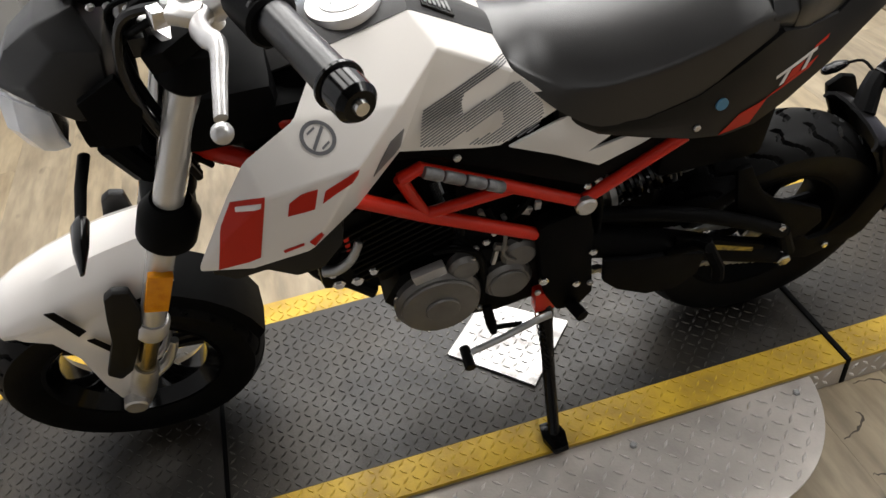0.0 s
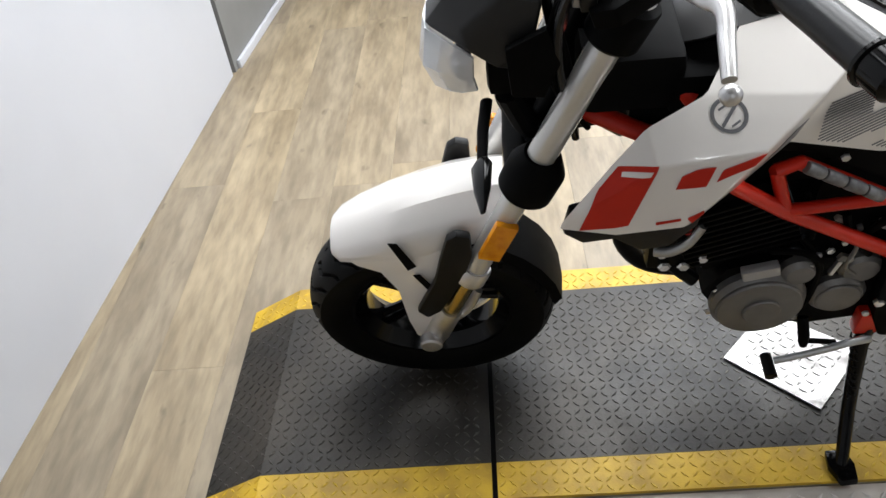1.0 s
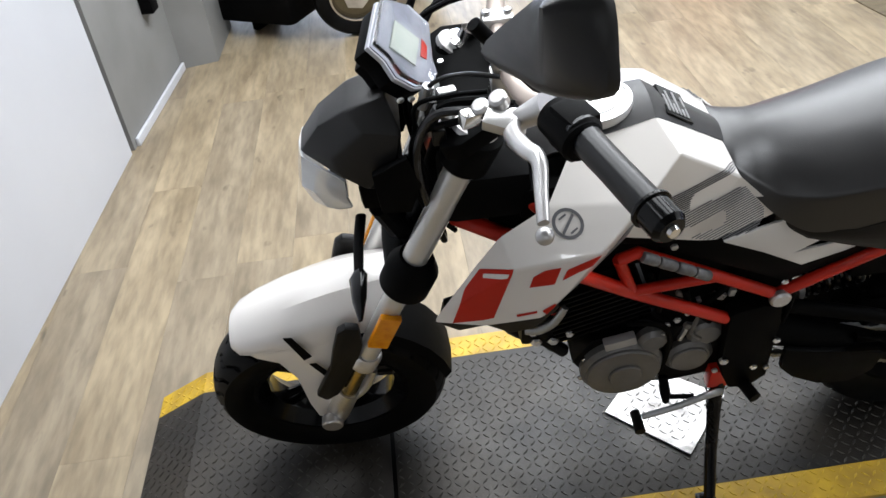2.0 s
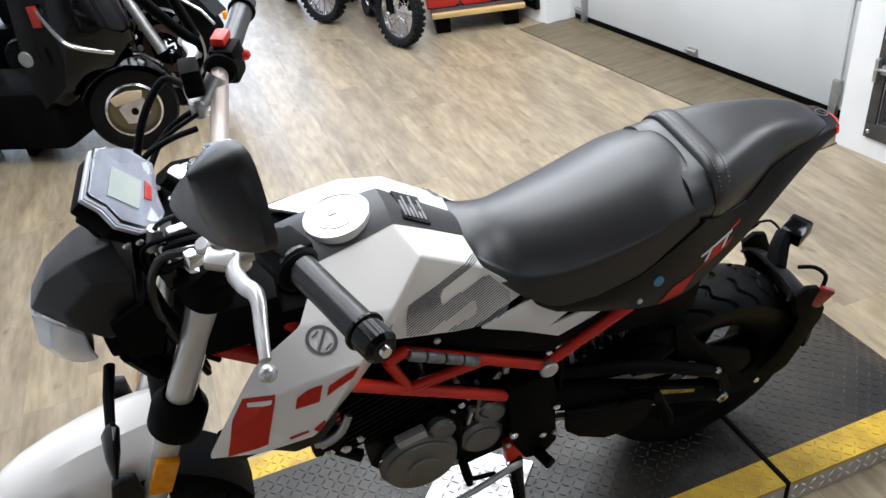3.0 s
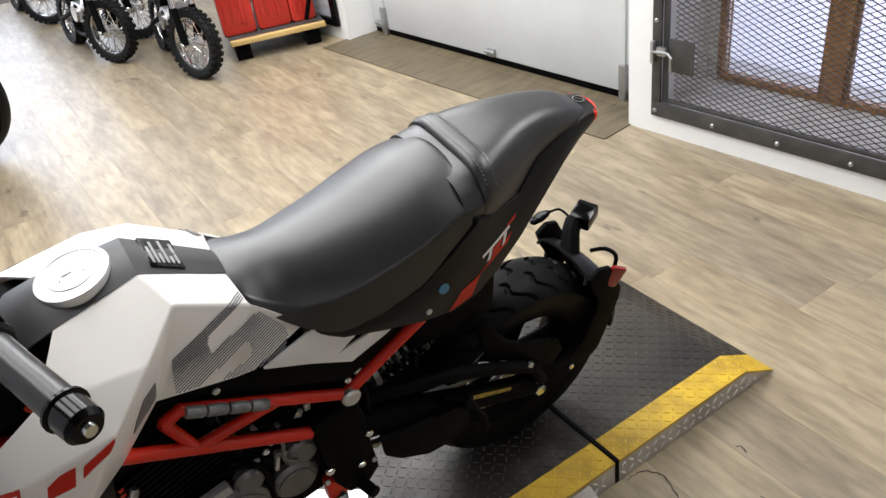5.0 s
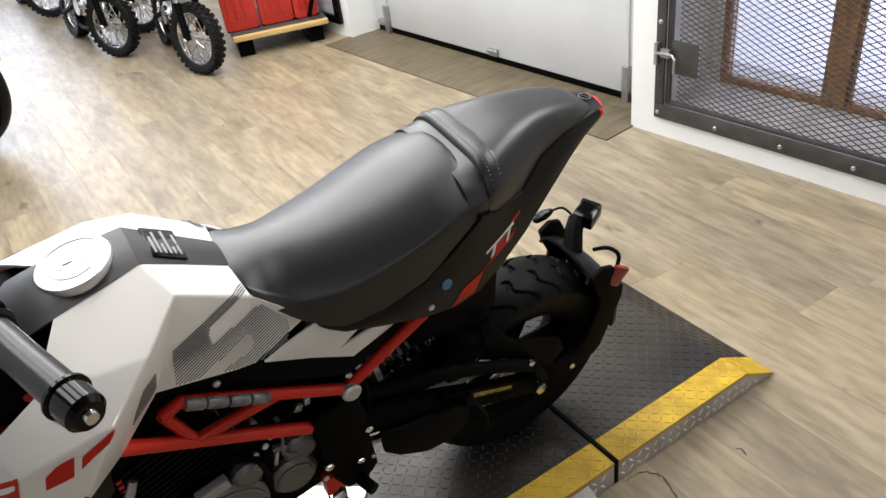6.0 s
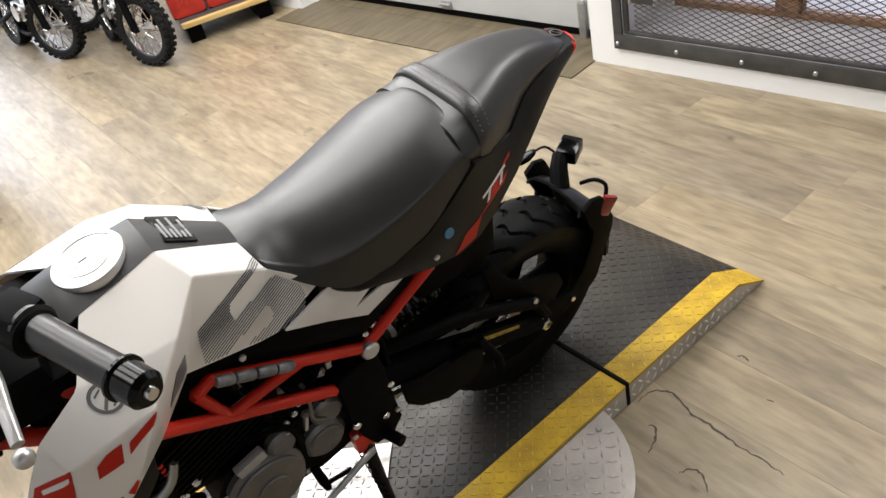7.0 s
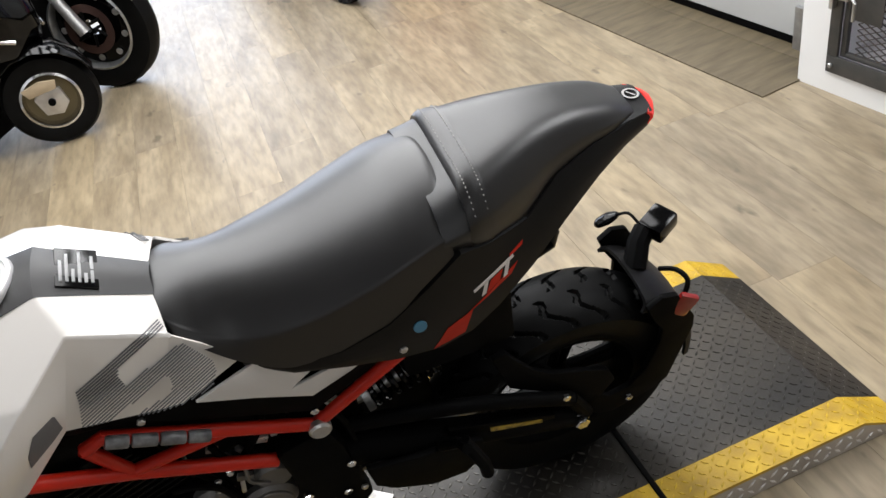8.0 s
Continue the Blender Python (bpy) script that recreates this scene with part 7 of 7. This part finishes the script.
def scooter():
    top = empty("scooter", pose(0.53, 2.93, 0, 0, 0, 150))
    st = pose(0, 0, 0, 0, 0, 34)
    m = st @ pose(0, 0, 0.205, 90, 0, 0)
    bm = bmesh.new()
    lathe(bm, [(0.205, -0.02), (0.205, 0.02), (0.19, 0.05), (0.15, 0.056), (0.125, 0.045), (0.125, -0.045), (0.15, -0.056), (0.19, -0.05)], m, 56, closed=True)
    part("front_tyre", bm, RUBBER, top)
    bm = bmesh.new()
    lathe(bm, [(0.128, -0.05), (0.128, 0.05), (0.118, 0.055), (0.105, 0.03), (0.105, -0.03), (0.118, -0.055)], m, 48, closed=True)
    rm = part("front_rim", bm, CHROME, top, "bright pressed-steel rim")
    bm = bmesh.new()
    lathe(bm, [(0.106, -0.02), (0.106, 0.02), (0.05, 0.025), (0.05, -0.025)], m, 40, closed=True)
    part("wheel_disc", bm, mat("brass_dull", (0.14, 0.115, 0.065), 0.45, 0.6), rm)
    bm = bmesh.new()
    prism(bm, [m @ Vector((0.07 * math.cos(t), 0.07 * math.sin(t), 0.03)) for t in np.radians([20, 80, 140, 200, 250, 310])], m.to_3x3() @ Vector((0, 0, 0.03)), 0.004)
    prism(bm, [m @ Vector((0.07 * math.cos(t), 0.07 * math.sin(t), -0.06)) for t in np.radians([20, 80, 140, 200, 250, 310])], m.to_3x3() @ Vector((0, 0, 0.03)), 0.004)
    part("drum", bm, ALU, rm)
    for y in (-0.075, 0.06):
        bm = bmesh.new()
        disc(bm, m @ Vector((0, 0, y)), st.to_3x3() @ Vector((0, -1, 0)), 0.016, 0.016, 14)
        part("axle_nut", bm, BLACK, rm)
        bm = bmesh.new()
        prism(bm, [st @ Vector(q) for q in ((-0.045, -y, 0.262), (0.075, -y, 0.252), (0.095, -y, 0.292), (0.01, -y, 0.312), (-0.055, -y, 0.300))], st.to_3x3() @ Vector((0, 0.015, 0)), 0.005)
        part("link_cover", bm, BEIGE, top, "beige metal fork link cover")
    bm = bmesh.new()
    grid(bm, [[st @ Vector((0.225 * math.cos(t), v * w, 0.205 + 0.225 * math.sin(t) * (1.05 if abs(v) < 1 else 0.92) + 0.02)) for v in (-1, -0.7, 0, 0.7, 1)] for t, w in zip(np.radians([25, 45, 70, 95, 120, 145, 165]), (0.07, 0.085, 0.09, 0.09, 0.088, 0.075, 0.05))], 0.005)
    part("front_fender", bm, SHINE, top, "gloss black front fender")
    secs = []
    for u, w, z0, z1 in ((-0.10, 0.05, 0.52, 0.62), (-0.03, 0.13, 0.44, 0.82), (0.08, 0.19, 0.40, 0.98), (0.19, 0.21, 0.30, 1.05), (0.28, 0.20, 0.24, 1.0), (0.34, 0.18, 0.20, 0.72)):
        secs.append([(u, -w * 0.7, z0), (u, -w, z0 + 0.06), (u, -w, (z0 + z1) / 2), (u, -w * 0.8, z1 - 0.04), (u, 0, z1), (u, w * 0.8, z1 - 0.04), (u, w, (z0 + z1) / 2), (u, w, z0 + 0.06), (u, w * 0.7, z0)])
    bm = bmesh.new()
    grid(bm, secs, close=True)
    part("leg_shield", bm, SHINE, top, "gloss black leg shield", 40)
    for s in (-1, 1):
        bm = bmesh.new()
        tube(bm, [(-0.06, s * 0.10, 0.50), (0.04, s * 0.175, 0.55), (0.10, s * 0.20, 0.60), (0.16, s * 0.214, 0.74)], 0.009, 8, smooth=5)
        part("chrome_trim", bm, CHROME, top)
        bm = bmesh.new()
        box(bm, (0.15, s * 0.205, 0.66), (0.19, s * 0.222, 0.75), 0.004)
        part("marker_lamp", bm, REDLENS, top, "dark red marker lamp")
        bm = bmesh.new()
        disc(bm, Vector((0.30, s * 0.19, 0.52)), (0, s, 0), 0.035, 0.015, 20)
        part("round_reflector", bm, STEEL, top)
    bm = bmesh.new()
    box(bm, (0.26, -0.19, 0.075), (1.30, 0.19, 0.36), 0.04)
    part("footboard", bm, BLACK, top)
    secs = []
    for u, w, z0, z1 in ((0.74, 0.14, 0.24, 0.70), (0.9, 0.19, 0.26, 0.78), (1.2, 0.21, 0.32, 0.80), (1.5, 0.17, 0.42, 0.80), (1.7, 0.08, 0.55, 0.78)):
        secs.append([(u, -w * 0.7, z0), (u, -w, z0 + 0.08), (u, -w * 0.9, z1 - 0.08), (u, -w * 0.5, z1), (u, w * 0.5, z1), (u, w * 0.9, z1 - 0.08), (u, w, z0 + 0.08), (u, w * 0.7, z0)])
    bm = bmesh.new()
    grid(bm, secs, close=True)
    part("rear_body", bm, SHINE, top, "gloss black rear body", 40)
    bm = bmesh.new()
    lathe(bm, [(0.205, -0.02), (0.205, 0.02), (0.19, 0.05), (0.13, 0.045), (0.13, -0.045), (0.19, -0.05)], pose(1.28, 0, 0.205, 90, 0, 0), 48, closed=True)
    part("rear_tyre", bm, RUBBER, top)
    bm = bmesh.new()
    lathe(bm, [(0.13, -0.04), (0.13, 0.04), (0.03, 0.05), (0.03, -0.05)], pose(1.28, 0, 0.205, 90, 0, 0), 40, closed=True)
    part("rear_rim", bm, STEEL, top)
    bm = bmesh.new()
    box(bm, (0.55, -0.09, 0.0), (0.59, 0.09, 0.18), 0.01)
    part("centre_stand", bm, BLACK, top)
    return tagged(top, "gloss black scooter with a bright front rim", "scooter")


scooter()


def cruiser():
    top = empty("cruiser_motorcycle", pose(0.77, 3.42, 0, 0, 0, 152))
    m = pose(0, 0, 0.315, 90, 0, 0)
    bm = bmesh.new()
    lathe(bm, [(0.315, -0.025), (0.315, 0.025), (0.30, 0.058), (0.25, 0.066), (0.208, 0.05), (0.208, -0.05), (0.25, -0.066), (0.30, -0.058)], m, 64, closed=True)
    part("front_tyre", bm, RUBBER, top)
    bm = bmesh.new()
    lathe(bm, [(0.212, -0.055), (0.212, 0.055), (0.202, 0.06), (0.19, 0.03), (0.19, -0.03), (0.202, -0.06)], m, 56, closed=True)
    rm = part("front_rim", bm, STEEL, top, "silver cast rim edge")
    bm = bmesh.new()
    lathe(bm, [(0.191, -0.012), (0.191, 0.012), (0.04, 0.02), (0.04, -0.02)], m, 48, closed=True)
    part("rim_web", bm, SHINE, rm)
    for sg in (-1, 1):
        for k in range(9):
            t = 2 * math.pi * k / 9
            bm = bmesh.new()
            c = m @ Vector((0.160 * math.cos(t), 0.160 * math.sin(t), sg * 0.018))
            disc(bm, c, m.to_3x3() @ Vector((0, 0, sg)), 0.016, 0.008, 12)
            part("rim_stud", bm, ALU, rm)
        bm = bmesh.new()
        lathe(bm, [(0.125, sg * 0.052), (0.125, sg * 0.057), (0.085, sg * 0.057), (0.085, sg * 0.052)], m, 48, closed=True)
        d = part("brake_disc", bm, mat("rusty_disc", (0.12, 0.07, 0.06), 0.4, 0.8) if "rusty_disc" not in bpy.data.materials else bpy.data.materials["rusty_disc"], rm, "dull brown brake disc")
        for k in range(6):
            t = 2 * math.pi * k / 6
            bm = bmesh.new()
            tube(bm, [m @ Vector((0.03 * math.cos(t), 0.03 * math.sin(t), sg * 0.054)), m @ Vector((0.09 * math.cos(t + 0.5), 0.09 * math.sin(t + 0.5), sg * 0.054))], 0.008, 8)
            part("disc_arm", bm, ENGINE, d)
        bm = bmesh.new()
        tube(bm, [(0.0, -sg * 0.098, 0.315), (0.05, -sg * 0.098, 0.44), (0.12, -sg * 0.098, 0.62)], [0.03, 0.028, 0.027], 16)
        tube(bm, [(0.12, -sg * 0.098, 0.62), (0.28, -sg * 0.098, 1.0)], 0.022, 14)
        part("fork_leg", bm, ALU, top, "dull aluminium fork leg")
    bm = bmesh.new()
    grid(bm, [[(0.35 * math.cos(t) * (1 if abs(v) < 1 else 0.95), v * 0.085, 0.315 + 0.35 * math.sin(t) * (1 if abs(v) < 1 else 0.86)) for v in (-1, -0.85, -0.4, 0, 0.4, 0.85, 1)] for t in np.radians([15, 35, 60, 85, 110, 135, 155])], 0.006)
    fe = part("front_fender", bm, SHINE, top, "gloss black front fender")
    for s in (-1, 1):
        bm = bmesh.new()
        tube(bm, [(0.34 * math.cos(t), s * 0.09, 0.315 + 0.34 * math.sin(t) * 0.86) for t in np.radians([60, 90, 120, 140, 156])], 0.008, 8)
        part("fender_trim", bm, CHROME, fe, "chrome fender trim")
    bm = bmesh.new()
    box(bm, (-0.345, -0.012, 0.43), (-0.325, 0.012, 0.47), 0.004)
    part("fender_lamp", bm, ORANGE, fe)
    secs = []
    for u, w, z0, z1 in ((0.35, 0.07, 0.80, 0.90), (0.5, 0.14, 0.76, 0.99), (0.75, 0.15, 0.76, 1.0), (0.95, 0.09, 0.76, 0.88)):
        secs.append([(u, -w * 0.6, z0), (u, -w, (z0 + z1) / 2), (u, -w * 0.6, z1 - 0.02), (u, 0, z1), (u, w * 0.6, z1 - 0.02), (u, w, (z0 + z1) / 2), (u, w * 0.6, z0)])
    bm = bmesh.new()
    grid(bm, secs, close=True)
    part("tank", bm, BLUEPL, top, "blue fuel tank", 45)
    bm = bmesh.new()
    box(bm, (0.50, -0.15, 0.20), (0.95, 0.15, 0.50), 0.04)
    tube(bm, [(0.66, 0, 0.45), (0.58, 0, 0.74)], 0.075, 20)
    tube(bm, [(0.78, 0, 0.45), (0.88, 0, 0.74)], 0.075, 20)
    part("engine", bm, ENGINE, top)
    for s in (-1, 1):
        bm = bmesh.new()
        disc(bm, Vector((0.72, s * 0.15, 0.34)), (0, s, 0), 0.11, 0.03, 32, 0.3)
        part("engine_cover", bm, CHROME, top)
        bm = bmesh.new()
        box(bm, (0.60, s * 0.19 - 0.05, 0.24), (0.86, s * 0.19 + 0.05, 0.262), 0.008)
        part("footboard", bm, BLACK, top)
    bm = bmesh.new()
    tube(bm, [(0.3, 0, 0.80), (0.42, 0, 0.5), (0.48, 0, 0.22), (1.1, 0, 0.22), (1.5, 0, 0.40)], 0.025, 10, smooth=4)
    part("frame", bm, SHINE, top)
    bm = bmesh.new()
    grid(bm, [[(u, -w, z - 0.09), (u, -w * 0.8, z), (u, w * 0.8, z), (u, w, z - 0.09)] for u, w, z in ((0.9, 0.10, 0.80), (1.1, 0.16, 0.74), (1.4, 0.15, 0.80), (1.7, 0.12, 0.84))], 0.03)
    part("seat", bm, BLACK, top)
    bm = bmesh.new()
    lathe(bm, [(0.32, -0.03), (0.32, 0.03), (0.3, 0.07), (0.2, 0.05), (0.2, -0.05), (0.3, -0.07)], pose(1.62, 0, 0.32, 90, 0, 0), 48, closed=True)
    part("rear_tyre", bm, RUBBER, top)
    bm = bmesh.new()
    lathe(bm, [(0.2, -0.04), (0.2, 0.04), (0.04, 0.05), (0.04, -0.05)], pose(1.62, 0, 0.32, 90, 0, 0), 40, closed=True)
    part("rear_rim", bm, STEEL, top)
    bm = bmesh.new()
    grid(bm, [[(1.62 + 0.37 * math.cos(t), v * 0.1, 0.32 + 0.37 * math.sin(t)) for v in (-1, -0.5, 0, 0.5, 1)] for t in np.radians([-10, 20, 50, 80, 110, 140])], 0.006)
    part("rear_fender", bm, SHINE, top)
    bm = bmesh.new()
    tube(bm, [(0.45, -0.4, 1.12), (0.34, -0.25, 1.14), (0.28, -0.08, 1.02), (0.28, 0.08, 1.02), (0.34, 0.25, 1.14), (0.45, 0.4, 1.12)], 0.014, 10, smooth=5)
    part("handlebar", bm, CHROME, top)
    return tagged(top, "dark cruiser motorcycle with a blue tank and black fender", "motorcycle")


cruiser()


# cracks and chips worn into the vinyl beside the lift
def floor_cracks():
    runs = ([(1.80, -0.01), (1.843, -0.014), (1.866, -0.040), (1.868, -0.075), (1.845, -0.125), (1.850, -0.15), (1.842, -0.21), (1.838, -0.27), (1.838, -0.33), (1.832, -0.36)],
            [(1.762, -0.070), (1.765, -0.088), (1.735, -0.108), (1.700, -0.118)], [(1.70, -0.20), (1.722, -0.21), (1.728, -0.235), (1.70, -0.27)], [(2.06, -0.10), (2.068, -0.115), (2.06, -0.13)],
            [(1.985, -0.225), (1.99, -0.24)])
    rnd = random.Random(3)
    top = empty("floor_crack")
    for run in runs:
        pts = catmull([(x, y, 0.0) for x, y in run], 5)
        bm = bmesh.new()
        left, right = [], []
        for k, p in enumerate(pts):
            d = (pts[min(k + 1, len(pts) - 1)] - pts[max(k - 1, 0)]).normalized()
            w = 0.0009 + 0.0026 * rnd.random() * math.sin(math.pi * (k + 0.5) / len(pts))
            q = p + Vector((d.y, -d.x, 0)) * rnd.uniform(-0.0025, 0.0025)
            left.append(bm.verts.new(q + Vector((-d.y, d.x, 0)) * w + Vector((0, 0, 0.0008))))
            right.append(bm.verts.new(q - Vector((-d.y, d.x, 0)) * w + Vector((0, 0, 0.0008))))
        for a, b, c, e in zip(left, left[1:], right[1:], right):
            bm.faces.new((a, b, c, e))
        part("crack", bm, BACKING, top, sharp=0)
    tagged(top, "dark cracks and chips in the vinyl floor beside the lift", "floor crack", kind="structure")


floor_cracks()


# ---- floor planks, laid along y ----
def planks():
    W, L = 0.178, 1.22
    bm = bmesh.new()
    box(bm, (-W / 2 + 0.0003, -L / 2 + 0.0003, -0.006), (W / 2 - 0.0003, L / 2 - 0.0003, 0.0), 0.0)
    me = bpy.data.meshes.new("plank")
    bm.to_mesh(me)
    bm.free()
    me.materials.append(PLANK)
    rnd = random.Random(11)
    for i in range(25):
        x = -0.62 + W / 2 + i * W
        off = rnd.uniform(0, L)
        for j in range(-3, 9):
            y = -1.3 + off + (j - 1) * L
            lo, hi = max(y - L / 2, -3.15), y + L / 2
            if hi - lo < 0.05 or y > 7.6 or (x > 3.0 and y > 4.6):
                continue
            ob = new("plank", me)
            ob.location = (x, (lo + hi) / 2, 0.0)
            ob.scale = (1, (hi - lo) / L, 1)
            ob.parent = floor
    bm = bmesh.new()
    box(bm, (-3.0, 3.0, -0.0059), (-0.622, 7.6, -0.0004))
    box(bm, (-1.2, -6.7, -0.0059), (4.4, -3.152, -0.0004))
    ob = part("floor_rest", bm, PLANK, floor, sharp=0)


planks()
